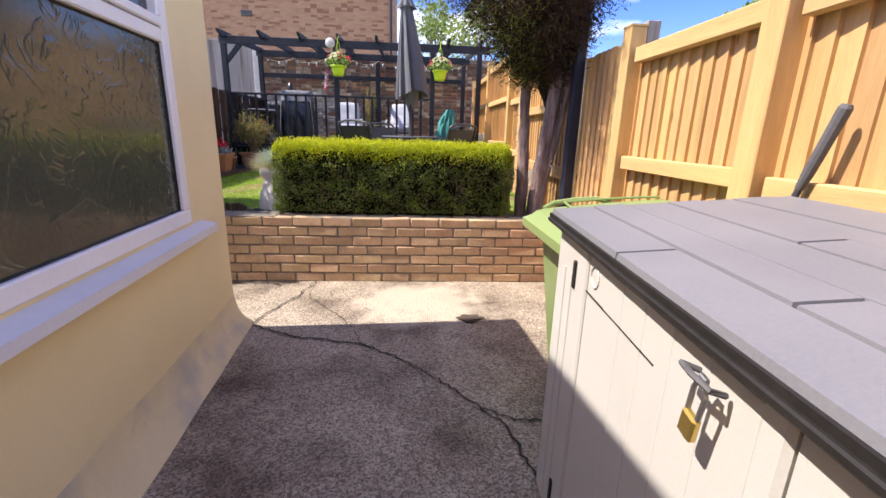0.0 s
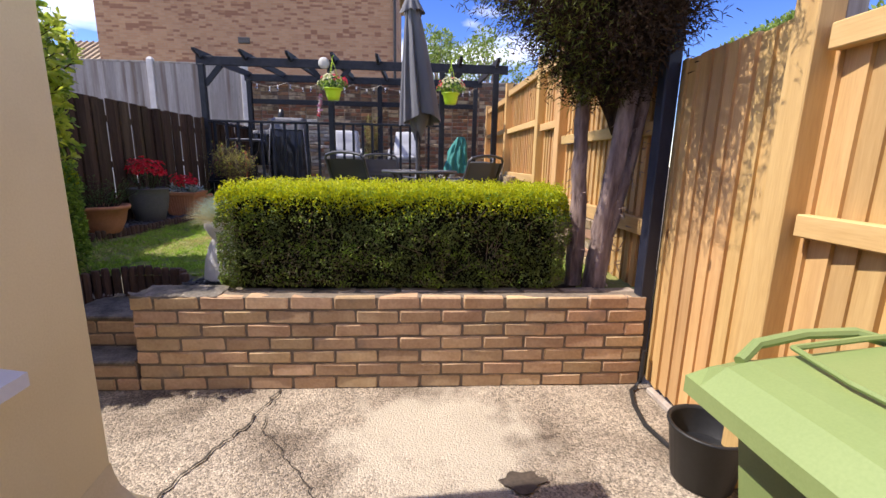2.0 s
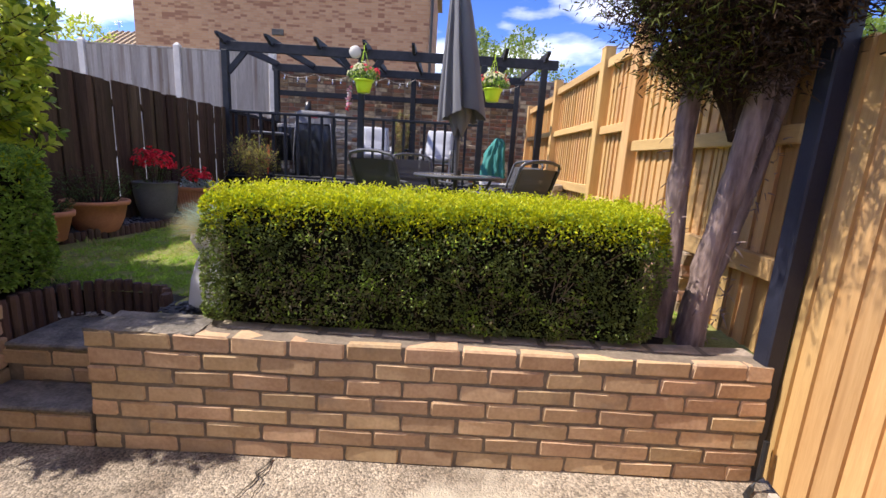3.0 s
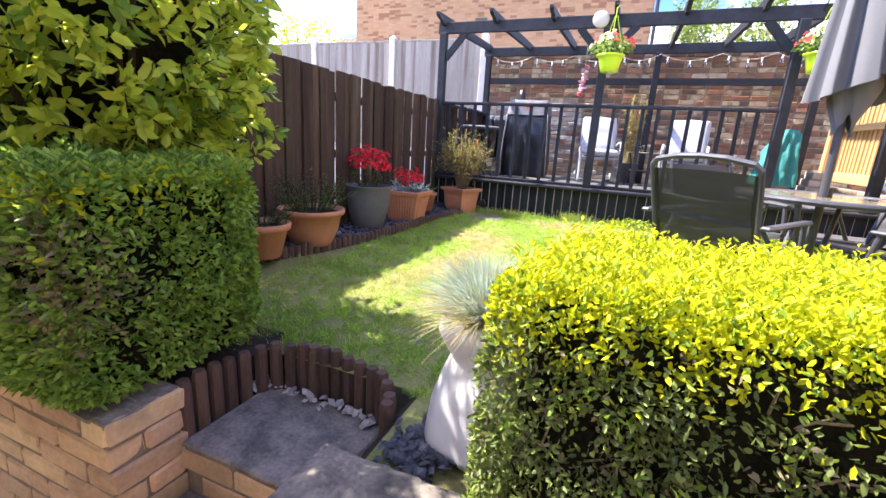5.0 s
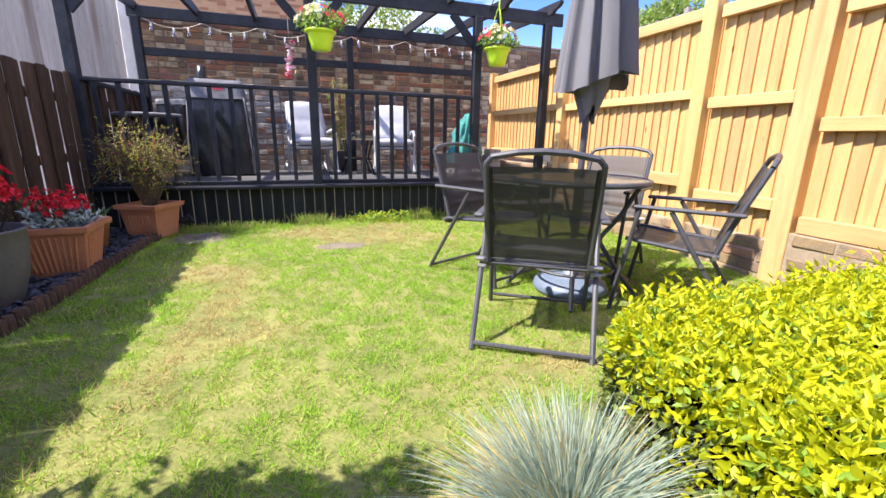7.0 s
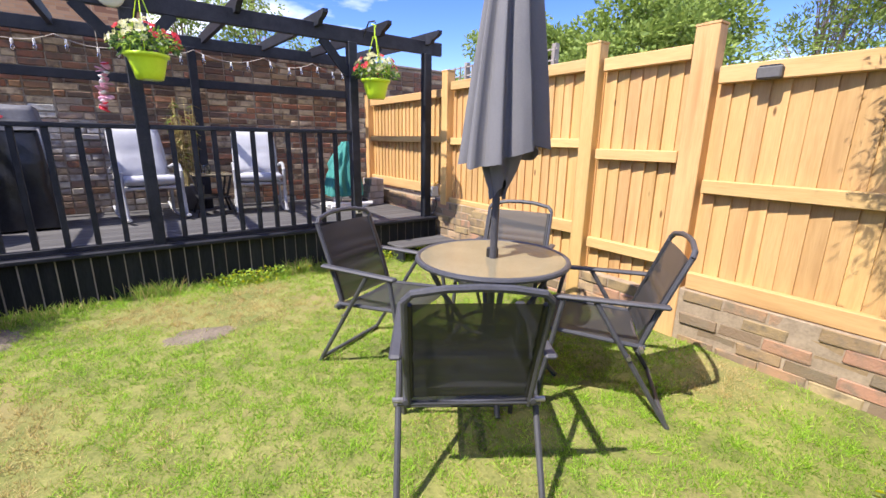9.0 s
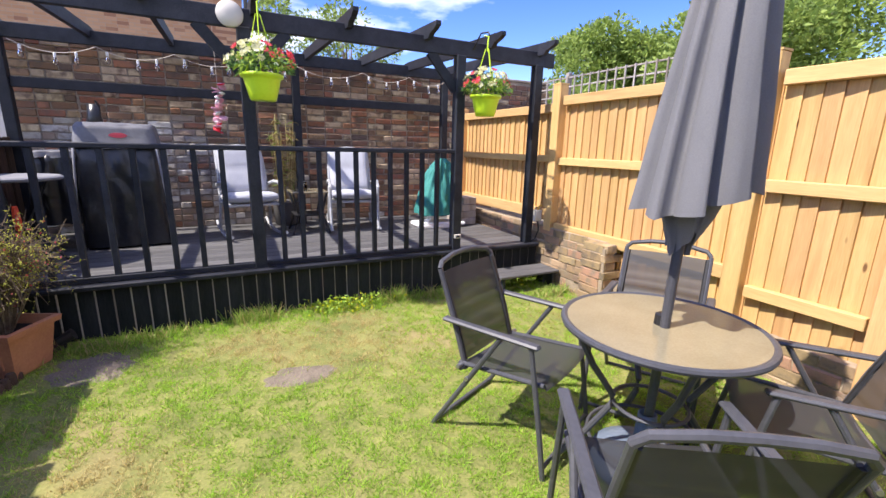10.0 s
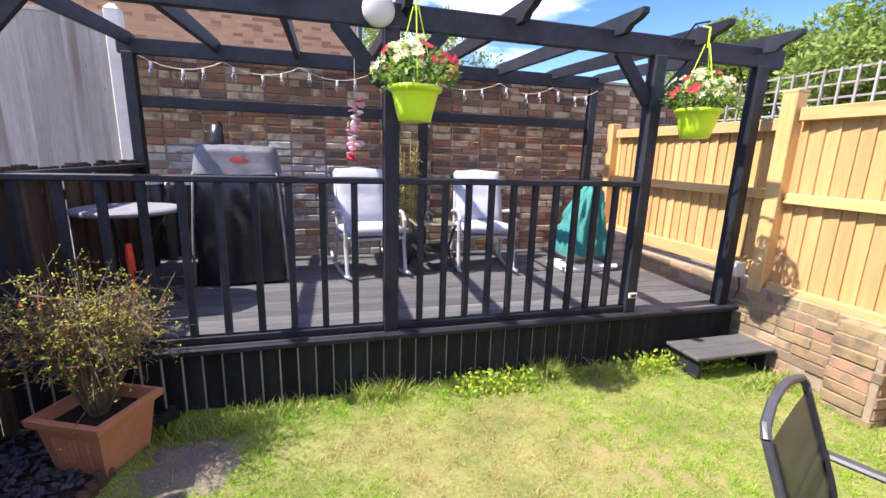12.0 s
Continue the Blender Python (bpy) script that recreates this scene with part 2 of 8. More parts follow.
M_FASCIA = mat("black_fascia_board", (0.007, 0.009, 0.010), (0.026, 0.029, 0.030), 3, 0.7, 0.35, stretch=(6, 6, 0.8), fine=25, vary=0.25, spec=0.2)
M_RENDER = mat("cream_painted_render", (0.71, 0.60, 0.35), (0.79, 0.68, 0.42), 2.0, 0.85, 0.35, fine=130, stain=(0.60, 0.51, 0.32), stain_scale=1.6, stain_cut=(0.58, 0.85))
M_PLINTH = mat("worn_plinth", (0.62, 0.53, 0.33), (0.70, 0.60, 0.40), 5, 0.92, 0.6, fine=90, stain=(0.46, 0.42, 0.36), stain_scale=4, stain_cut=(0.52, 0.72))
M_UPVC = mat("white_plastic_frame", (0.78, 0.78, 0.80), (0.84, 0.84, 0.85), 5, 0.35, 0.0)
M_SILL = mat("grey_white_sill", (0.62, 0.64, 0.70), (0.70, 0.71, 0.76), 6, 0.4, 0.05)
M_OBSCURE = mat("patterned_glass", (0.050, 0.058, 0.045), (0.085, 0.09, 0.070), 3, 0.14, 0.0, spec=0.9)
M_BOX = mat("warm_white_plastic", (0.50, 0.475, 0.435), (0.56, 0.535, 0.49), 3, 0.5, 0.15, fine=220, stain=(0.46, 0.43, 0.38), stain_scale=3, stain_cut=(0.6, 0.9))
M_LID = mat("grey_plastic_lid", (0.155, 0.152, 0.165), (0.205, 0.20, 0.212), 3, 0.5, 0.2, fine=160, stain=(0.24, 0.235, 0.235), stain_scale=2.5, stain_cut=(0.6, 0.9))
M_LIDEDGE = mat("dark_plastic_edge", (0.013, 0.011, 0.010), (0.028, 0.024, 0.022), 6, 0.55, 0.1, spec=0.25)
M_BIN = mat("lime_green_bin_plastic", (0.20, 0.265, 0.09), (0.245, 0.31, 0.115), 4, 0.42, 0.12, fine=180, stain=(0.27, 0.31, 0.17), stain_scale=2, stain_cut=(0.6, 0.9))
M_BRASS = mat("brass", (0.62, 0.42, 0.10), (0.72, 0.52, 0.16), 12, 0.35, 0.1, metal=0.9)
M_STEEL = mat("dull_steel", (0.34, 0.33, 0.32), (0.45, 0.44, 0.43), 12, 0.4, 0.1, metal=0.9)
M_BLACKPLAST = mat("black_plastic", (0.008, 0.008, 0.009), (0.02, 0.02, 0.022), 8, 0.5, 0.1)
M_CHAIR = mat("charcoal_powder_coat", (0.045, 0.046, 0.054), (0.075, 0.076, 0.086), 6, 0.45, 0.05)
M_SLING = meshcloth("black_sling_mesh", (0.032, 0.032, 0.034), 0.10)
M_TABLEGLASS = mat("frosted_tabletop", (0.20, 0.17, 0.105), (0.27, 0.235, 0.155), 5, 0.13, 0.25, fine=120, spec=0.8)
M_CANOPY = mat("grey_parasol_cloth", (0.135, 0.135, 0.145), (0.185, 0.182, 0.19), 2.5, 0.95, 0.3, fine=220)
M_BLUEBASE = mat("slate_blue_plastic", (0.11, 0.15, 0.21), (0.17, 0.21, 0.28), 5, 0.5, 0.1)
M_TERRA = mat("terracotta", (0.42, 0.165, 0.085), (0.54, 0.235, 0.12), 6, 0.75, 0.25, stain=(0.30, 0.125, 0.07), stain_scale=4)
M_GREYPOT = mat("slate_grey_pot", (0.085, 0.082, 0.085), (0.13, 0.125, 0.125), 6, 0.7, 0.2)
M_LIME = mat("lime_plastic", (0.50, 0.72, 0.02), (0.58, 0.80, 0.04), 4, 0.35, 0.0)
M_SOIL = mat("potting_soil", (0.018, 0.013, 0.010), (0.05, 0.036, 0.027), 25, 1.0, 1.0, fine=90, bump_dist=0.01, spec=0.1)
M_SLATE = mat("slate_chipping", (0.030, 0.032, 0.042), (0.085, 0.088, 0.105), 14, 0.6, 0.4, vary=0.35, island=True, spec=0.3)
M_LOG = mat("brown_log_roll", (0.055, 0.030, 0.020), (0.12, 0.068, 0.045), 4, 0.85, 0.5, stretch=(5, 5, 0.8), fine=30, vary=0.25)
M_PEBBLE = mat("pale_pebble", (0.33, 0.28, 0.23), (0.52, 0.46, 0.40), 12, 0.8, 0.3, vary=0.2, island=True)
M_WHITEPOT = mat("white_glazed_ceramic", (0.62, 0.61, 0.63), (0.72, 0.71, 0.71), 3, 0.35, 0.15)
M_CUSHION = mat("pale_grey_cushion", (0.36, 0.37, 0.41), (0.45, 0.46, 0.50), 8, 0.95, 0.35, fine=160)
M_ROCKER = mat("grey_rattan_frame", (0.33, 0.34, 0.36), (0.42, 0.43, 0.45), 8, 0.7, 0.3)
M_COVER = mat("black_pvc_cover", (0.008, 0.009, 0.010), (0.022, 0.022, 0.025), 4, 0.30, 0.5, fine=30, bump_dist=0.01)
M_FADED = mat("faded_black_cover", (0.085, 0.085, 0.095), (0.15, 0.15, 0.165), 4, 0.6, 0.4, fine=30, bump_dist=0.01)
M_COVERTOP = mat("faded_cover_top", (0.16, 0.16, 0.175), (0.24, 0.24, 0.255), 4, 0.75, 0.3)
M_TEAL = mat("teal_cover_cloth", (0.02, 0.17, 0.155), (0.045, 0.25, 0.22), 4, 0.8, 0.4)
M_RED = mat("red_plastic", (0.65, 0.05, 0.02), (0.75, 0.08, 0.03), 5, 0.5, 0)
M_WHITE = mat("white_plastic", (0.72, 0.72, 0.72), (0.8, 0.8, 0.8), 5, 0.45, 0)
M_BULB = glassy("bulb_glass", (0.95, 0.97, 1.0))
M_WIRE = mat("pale_wire", (0.42, 0.36, 0.30), (0.5, 0.44, 0.38), 10, 0.6, 0)
M_BARK = mat("red_brown_bark", (0.095, 0.058, 0.05), (0.46, 0.34, 0.30), 12, 0.95, 1.0, stretch=(1, 1, 0.2), fine=45, bump_dist=0.025)
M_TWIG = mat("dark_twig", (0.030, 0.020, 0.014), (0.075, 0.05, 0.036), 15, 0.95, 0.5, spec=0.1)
M_TANTWIG = mat("tan_twig", (0.16, 0.11, 0.07), (0.34, 0.26, 0.18), 15, 0.95, 0.5)
M_DRYTWIG = mat("brown_twig", (0.075, 0.05, 0.032), (0.20, 0.145, 0.095), 15, 0.95, 0.5)
# near-black colour standing in for deep shade between leaves
M_INNERSHADE = mat("hedge_interior", (0.006, 0.007, 0.004), (0.022, 0.019, 0.011), 14, 1.0, 0.8, fine=60, bump_dist=0.03, spec=0)
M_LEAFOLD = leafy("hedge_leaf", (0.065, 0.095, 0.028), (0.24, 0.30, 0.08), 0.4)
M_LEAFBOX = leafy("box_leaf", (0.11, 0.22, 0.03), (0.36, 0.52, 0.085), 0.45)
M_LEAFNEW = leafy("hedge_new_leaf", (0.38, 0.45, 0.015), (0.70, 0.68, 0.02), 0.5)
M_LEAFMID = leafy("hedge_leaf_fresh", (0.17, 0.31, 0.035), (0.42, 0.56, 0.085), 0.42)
M_LEAFDEAD = leafy("browned_leaf", (0.10, 0.085, 0.045), (0.28, 0.24, 0.13), 0.2)
M_LAUREL = leafy("laurel_leaf", (0.36, 0.47, 0.045), (0.68, 0.72, 0.10), 0.5, 0.28)
M_LAURELSHADE = leafy("laurel_leaf_shade", (0.13, 0.23, 0.03), (0.34, 0.46, 0.07), 0.45, 0.28)
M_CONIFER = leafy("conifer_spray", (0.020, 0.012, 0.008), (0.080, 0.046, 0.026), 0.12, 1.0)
M_CONIFERSUNTIP = leafy("conifer_green_tip", (0.07, 0.09, 0.016), (0.20, 0.22, 0.035), 0.3, 0.7)
M_FARLEAF = leafy("distant_leaf", (0.13, 0.21, 0.04), (0.33, 0.42, 0.10), 0.4, 0.6)
M_GRASSBLADE = leafy("grass_blade", (0.20, 0.42, 0.028), (0.49, 0.69, 0.09), 0.5, 0.6)
M_GRASSDARK = leafy("dark_grass_blade", (0.12, 0.25, 0.02), (0.30, 0.46, 0.05), 0.45, 0.6)
M_TUFT = leafy("tall_grass_blade", (0.16, 0.29, 0.04), (0.36, 0.48, 0.09), 0.4, 0.6)
M_FESCUE = leafy("blue_fescue_blade", (0.26, 0.36, 0.30), (0.50, 0.58, 0.47), 0.45, 0.6)
M_STRAW = leafy("straw_blade", (0.42, 0.33, 0.13), (0.66, 0.55, 0.26), 0.35, 0.7)
M_HERB = leafy("herb_leaf", (0.04, 0.095, 0.025), (0.13, 0.24, 0.07), 0.3)
M_SPIREA = leafy("yellow_green_leaf", (0.34, 0.38, 0.035), (0.64, 0.63, 0.11), 0.45)
M_DRYLEAF = leafy("dry_bamboo_leaf", (0.22, 0.15, 0.05), (0.48, 0.38, 0.16), 0.3)
M_REDPETAL = leafy("red_petal", (0.55, 0.008, 0.02), (0.85, 0.03, 0.06), 0.3)
M_PINKPETAL = leafy("coral_pink_petal", (0.75, 0.04, 0.07), (0.88, 0.17, 0.20), 0.3)
M_CREAMPETAL = leafy("cream_petal", (0.72, 0.68, 0.34), (0.86, 0.84, 0.62), 0.3)
M_SILVERLEAF = leafy("silver_leaf", (0.25, 0.34, 0.34), (0.5, 0.58, 0.56), 0.2)
M_CHIME = mat("pink_shell", (0.55, 0.18, 0.26), (0.70, 0.42, 0.48), 20, 0.5, 0, vary=0.3)
M_HOUSEGLASS = mat("far_window_glass", (0.03, 0.04, 0.05), (0.05, 0.06, 0.07), 3, 0.1, 0)
M_TILE = mat("clay_roof_tile", (0.30, 0.22, 0.14), (0.44, 0.34, 0.22), 5, 0.9, 0.4, vary=0.15)
M_CHIMNEY = mat("chimney_brick", (0.24, 0.13, 0.09), (0.34, 0.20, 0.14), 5, 0.9, 0.3)


def patio_material():
    m = mat("exposed_aggregate_concrete", (0.26, 0.205, 0.15), (0.45, 0.375, 0.285), 2.2, 0.9, 0.0, fine=30, stain=(0.135, 0.10, 0.07), stain_scale=1.7, stain_cut=(0.47, 0.66))
    n, l = m.node_tree.nodes, m.node_tree.links
    p = n["Principled BSDF"]
    tc = n.new("ShaderNodeTexCoord")
    vo = n.new("ShaderNodeTexVoronoi")
    vo.inputs["Scale"].default_value = 115
    l.new(tc.outputs["Object"], vo.inputs["Vector"])
    # an old smooth cement repair, with a ragged outline
    off = n.new("ShaderNodeVectorMath")
    off.operation = "DISTANCE"
    sc = n.new("ShaderNodeMapping")
    sc.inputs["Scale"].default_value = (0.85, 1.0, 1.0)
    rag = n.new("ShaderNodeTexNoise")
    rag.inputs["Scale"].default_value, rag.inputs["Detail"].default_value = 5, 6
    l.new(tc.outputs["Object"], rag.inputs["Vector"])
    l.new(tc.outputs["Object"], sc.inputs["Vector"])
    l.new(sc.outputs[0], off.inputs[0])
    off.inputs[1].default_value = (0.08, 3.30, 0)
    sub = n.new("ShaderNodeMath")
    sub.operation = "MULTIPLY_ADD"
    sub.inputs[1].default_value = 0.9
    l.new(rag.outputs["Fac"], sub.inputs[0])
    l.new(off.outputs["Value"], sub.inputs[2])
    patch = n.new("ShaderNodeMapRange")
    patch.inputs["From Min"].default_value, patch.inputs["From Max"].default_value = 0.98, 0.72
    patch.inputs["To Max"].default_value = 0.8
    l.new(sub.outputs[0], patch.inputs["Value"])
    hs = n.new("ShaderNodeHueSaturation")
    mr = n.new("ShaderNodeMapRange")
    mr.inputs["To Min"].default_value, mr.inputs["To Max"].default_value = 0.42, 1.45
    sep = n.new("ShaderNodeSeparateColor")
    l.new(vo.outputs["Color"], sep.inputs[0])
    l.new(sep.outputs[0], mr.inputs["Value"])
    l.new(mr.outputs[0], hs.inputs["Value"])
    src = p.inputs["Base Color"].links[0].from_socket
    l.new(src, hs.inputs["Color"])
    pm = n.new("ShaderNodeMix")
    pm.data_type = "RGBA"
    l.new(patch.outputs[0], pm.inputs["Factor"])
    l.new(hs.outputs[0], pm.inputs["A"])
    pm.inputs["B"].default_value = (0.50, 0.43, 0.33, 1)
    l.new(pm.outputs["Result"], p.inputs["Base Color"])
    b = n.new("ShaderNodeBump")
    b.inputs["Strength"].default_value, b.inputs["Distance"].default_value, b.invert = 0.7, 0.008, True
    l.new(vo.outputs["Distance"], b.inputs["Height"])
    l.new(b.outputs["Normal"], p.inputs["Normal"])
    return m


def lawn_material():
    return mat("lawn_soil_and_thatch", (0.09, 0.115, 0.022), (0.28, 0.27, 0.085), 3.5, 1.0, 0.8, fine=55, bump_dist=0.02, stain=(0.26, 0.21, 0.09), stain_scale=1.3, stain_cut=(0.56, 0.75))


def far_brick_material():
    m = bpy.data.materials.new("far_brickwork")
    m.use_nodes = True
    n, l = m.node_tree.nodes, m.node_tree.links
    p = n["Principled BSDF"]
    tc, mp = n.new("ShaderNodeTexCoord"), n.new("ShaderNodeMapping")
    mp.inputs["Rotation"].default_value = (radians(90), 0, 0)
    l.new(tc.outputs["Object"], mp.inputs["Vector"])
    br = n.new("ShaderNodeTexBrick")
    br.inputs["Scale"].default_value = 1.0
    br.inputs["Brick Width"].default_value, br.inputs["Row Height"].default_value, br.inputs["Mortar Size"].default_value = 0.225, 0.075, 0.006
    br.inputs["Color1"].default_value, br.inputs["Color2"].default_value = (0.40, 0.215, 0.115, 1), (0.47, 0.275, 0.155, 1)
    br.inputs["Mortar"].default_value = (0.36, 0.26, 0.18, 1)
    l.new(mp.outputs["Vector"], br.inputs["Vector"])
    cell = n.new("ShaderNodeMapping")
    cell.inputs["Scale"].default_value = (1 / 0.225, 1, 1 / 0.075)
    l.new(tc.outputs["Object"], cell.inputs["Vector"])
    fl = n.new("ShaderNodeVectorMath")
    fl.operation = "FLOOR"
    l.new(cell.outputs[0], fl.inputs[0])
    wn_ = n.new("ShaderNodeTexWhiteNoise")
    wn_.noise_dimensions = "3D"
    l.new(fl.outputs[0], wn_.inputs["Vector"])
    cl = n.new("ShaderNodeTexNoise")
    cl.inputs["Scale"].default_value = 0.55
    l.new(tc.outputs["Object"], cl.inputs["Vector"])
    ad = n.new("ShaderNodeMath")
    ad.operation = "MULTIPLY_ADD"
    ad.inputs[1].default_value = 0.5
    l.new(cl.outputs["Fac"], ad.inputs[0])
    l.new(wn_.outputs["Value"], ad.inputs[2])
    gt = n.new("ShaderNodeMapRange")
    gt.inputs["From Min"].default_value, gt.inputs["From Max"].default_value = 1.0, 1.12
    l.new(ad.outputs[0], gt.inputs["Value"])
    mx = n.new("ShaderNodeMix")
    mx.data_type = "RGBA"
    l.new(gt.outputs[0], mx.inputs["Factor"])
    l.new(br.outputs["Color"], mx.inputs["A"])
    mx.inputs["B"].default_value = (0.27, 0.13, 0.075, 1)
    l.new(mx.outputs["Result"], p.inputs["Base Color"])
    p.inputs["Roughness"].default_value = 0.9
    return m


M_PATIO, M_LAWN, M_FARBRICK = patio_material(), lawn_material(), far_brick_material()
M_NAVY = mat("navy_black_woodstain", (0.008, 0.010, 0.022), (0.020, 0.023, 0.042), 4, 0.6, 0.3, stretch=(3, 3, 1))
M_GROUND = mat("bare_ground", (0.12, 0.10, 0.07), (0.20, 0.17, 0.12), 0.6, 1.0, 0.5)
M_CRACK = mat("crack_dirt", (0.035, 0.028, 0.022), (0.07, 0.055, 0.042), 20, 1.0, 0.5)
M_DARKOVAL = mat("damp_stain", (0.05, 0.038, 0.028), (0.10, 0.075, 0.055), 30, 0.6, 0.4)
M_DRYSOIL = mat("dry_trodden_soil", (0.12, 0.095, 0.07), (0.25, 0.205, 0.155), 9, 1.0, 1.0, fine=70, bump_dist=0.02, stain=(0.08, 0.06, 0.045), stain_scale=6)


# ---- mesh tools ----
class Geo:
    """Collects vertices and faces for one mesh."""

    def __init__(self):
        self.v, self.f, self.k = [], [], []

    def add(self, verts, faces, k=0):
        o = len(self.v)
        self.v += [tuple(p) for p in verts]
        self.f += [tuple(o + i for i in q) for q in faces]
        self.k += [k] * len(faces)
        return self

    def box(self, x0, x1, y0, y1, z0, z1, c=0.004, m=None, k=0):
        """A box with chamfered edges."""
        c = min(c, 0.45 * (x1 - x0), 0.45 * (y1 - y0), 0.45 * (z1 - z0))
        mid = Vector(((x0 + x1) / 2, (y0 + y1) / 2, (z0 + z1) / 2))
        e = ((x1 - x0) / 2, (y1 - y0) / 2, (z1 - z0) / 2)
        vs, ix = [], {}
        for s in ((a, b, d) for a in (-1, 1) for b in (-1, 1) for d in (-1, 1)):
            for ax in range(3):
                p = Vector([s[i] * (e[i] - (0 if i == ax else c)) for i in range(3)]) + mid
                ix[(s, ax)] = len(vs)
                vs.append(m @ p if m else p)
        fs = []
        for ax in range(3):
            u, w = (ax + 1) % 3, (ax + 2) % 3
            for s in (-1, 1):
                ring = []
                for su, sw in ((-1, -1), (1, -1), (1, 1), (-1, 1)):
                    t = [0, 0, 0]
                    t[ax], t[u], t[w] = s, su, sw
                    ring.append(ix[(tuple(t), ax)])
                fs.append(ring if s > 0 else ring[::-1])
            for su in (-1, 1):
                for sw in (-1, 1):
                    a, b = [0, 0, 0], [0, 0, 0]
                    a[ax], b[ax] = -1, 1
                    a[u] = b[u] = su
                    a[w] = b[w] = sw
                    a, b = tuple(a), tuple(b)
                    q = [ix[(a, u)], ix[(b, u)], ix[(b, w)], ix[(a, w)]]
                    fs.append(q if su * sw > 0 else q[::-1])
        for s in ((a, b, d) for a in (-1, 1) for b in (-1, 1) for d in (-1, 1)):
            q = [ix[(s, 0)], ix[(s, 1)], ix[(s, 2)]]
            fs.append(q if s[0] * s[1] * s[2] > 0 else q[::-1])
        return self.add(vs, fs, k)

    def tube(self, pts, r, n=8, cap=True, k=0):
        """A round tube along points; r is one radius or one for each point."""
        pts = [Vector(p) for p in pts]
        rs = r if isinstance(r, (list, tuple)) else [r] * len(pts)
        vs, fs = [], []
        up = Vector((0, 0, 1))
        for i, p in enumerate(pts):
            d = (pts[min(i + 1, len(pts) - 1)] - pts[max(i - 1, 0)]).normalized()
            ref = up if abs(d.dot(up)) < 0.95 else Vector((1, 0, 0))
            a = d.cross(ref).normalized()
            b = a.cross(d).normalized()
            for j in range(n):
                t = 2 * math.pi * j / n
                vs.append(p + rs[i] * (math.cos(t) * a + math.sin(t) * b))
        for i in range(len(pts) - 1):
            for j in range(n):
                j2 = (j + 1) % n
                fs.append((i * n + j, i * n + j2, (i + 1) * n + j2, (i + 1) * n + j))
        if cap:
            fs.append(tuple(range(n))[::-1])
            fs.append(tuple((len(pts) - 1) * n + j for j in range(n)))
        return self.add(vs, fs, k)

    def lathe(self, prof, n=24, at=(0, 0, 0), shape=None, k=0):
        """Turns a profile of (radius, height) round a vertical axis."""
        vs, fs = [], []
        for r, z in prof:
            for j in range(n):
                t = 2 * math.pi * j / n
                q = shape(t) if shape else 1.0
                vs.append((at[0] + r * q * math.cos(t), at[1] + r * q * math.sin(t), at[2] + z))
        for i in range(len(prof) - 1):
            for j in range(n):
                j2 = (j + 1) % n
                fs.append((i * n + j, i * n + j2, (i + 1) * n + j2, (i + 1) * n + j))
        fs.append(tuple(range(n))[::-1])
        fs.append(tuple((len(prof) - 1) * n + j for j in range(n)))
        return self.add(vs, fs, k)

    def sweep_rect(self, rings, k=0):
        """Joins square rings (half x, half y, z) into a tapered box with a shape of its own."""
        vs, fs = [], []
        for hx, hy, z in rings:
            vs += [(-hx, -hy, z), (hx, -hy, z), (hx, hy, z), (-hx, hy, z)]
        for i in range(len(rings) - 1):
            for j in range(4):
                fs.append((4 * i + j, 4 * i + (j + 1) % 4, 4 * i + 4 + (j + 1) % 4, 4 * i + 4 + j))
        fs.append((3, 2, 1, 0))
        o = 4 * (len(rings) - 1)
        fs.append((o, o + 1, o + 2, o + 3))
        return self.add(vs, fs, k)

    def mesh(self, name, mats, smooth=False):
        me = bpy.data.meshes.new(name)
        me.from_pydata(self.v, [], self.f)
        for m in mats if isinstance(mats, (list, tuple)) else [mats]:
            me.materials.append(m)
        if any(self.k):
            me.polygons.foreach_set("material_index", self.k)
        if smooth:
            me.polygons.foreach_set("use_smooth", [True] * len(me.polygons))
        me.update()
        return me


def part(name, geo, material, parent=None, label="", smooth=False):
    ob = new(name, geo.mesh(name, material, smooth) if isinstance(geo, Geo) else geo)
    if parent is not None:
        ob.parent = parent
    if label:
        ob["label"] = label
    return ob


def thing(name, label, category, at=None, group="", kind=""):
    ob = new(name)
    ob.empty_display_size = 0.1
    if at is not None:
        ob.matrix_world = at
    return tagged(ob, label, category, group, kind)


def structure(name, geo, material, label, category, smooth=False):
    return tagged(part(name, geo, material, None, "", smooth), label, category, "", "structure")


# leaf shapes: (along, across, up) and faces, about one unit long
LEAF2 = (np.array([(0, 0, 0), (0.5, 0.32, 0.06), (1, 0, -0.05), (0.5, -0.32, 0.06)]), [(0, 1, 2, 3)])
LEAF5 = (np.array([(0, 0, 0), (0.35, 0.34, 0.10), (0.75, 0.27, 0.07), (1, 0, -0.04), (0.75, -0.27, 0.07), (0.35, -0.34, 0.10)]), [(0, 1, 2, 3), (0, 3, 4, 5)])
LEAF6 = (np.array([(0, 0, 0), (0.3, 0.2, 0.06), (0.7, 0.22, 0.05), (1, 0, -0.1), (0.7, -0.22, 0.05), (0.3, -0.2, 0.06), (0.5, 0, 0.0)]),
         [(0, 6, 1), (1, 6, 2), (2, 6, 3), (3, 6, 4), (4, 6, 5), (5, 6, 0)])
BLADE = (np.array([(0, 0.5, 0), (0, -0.5, 0), (1, 0, 0)]), [(0, 1, 2)])
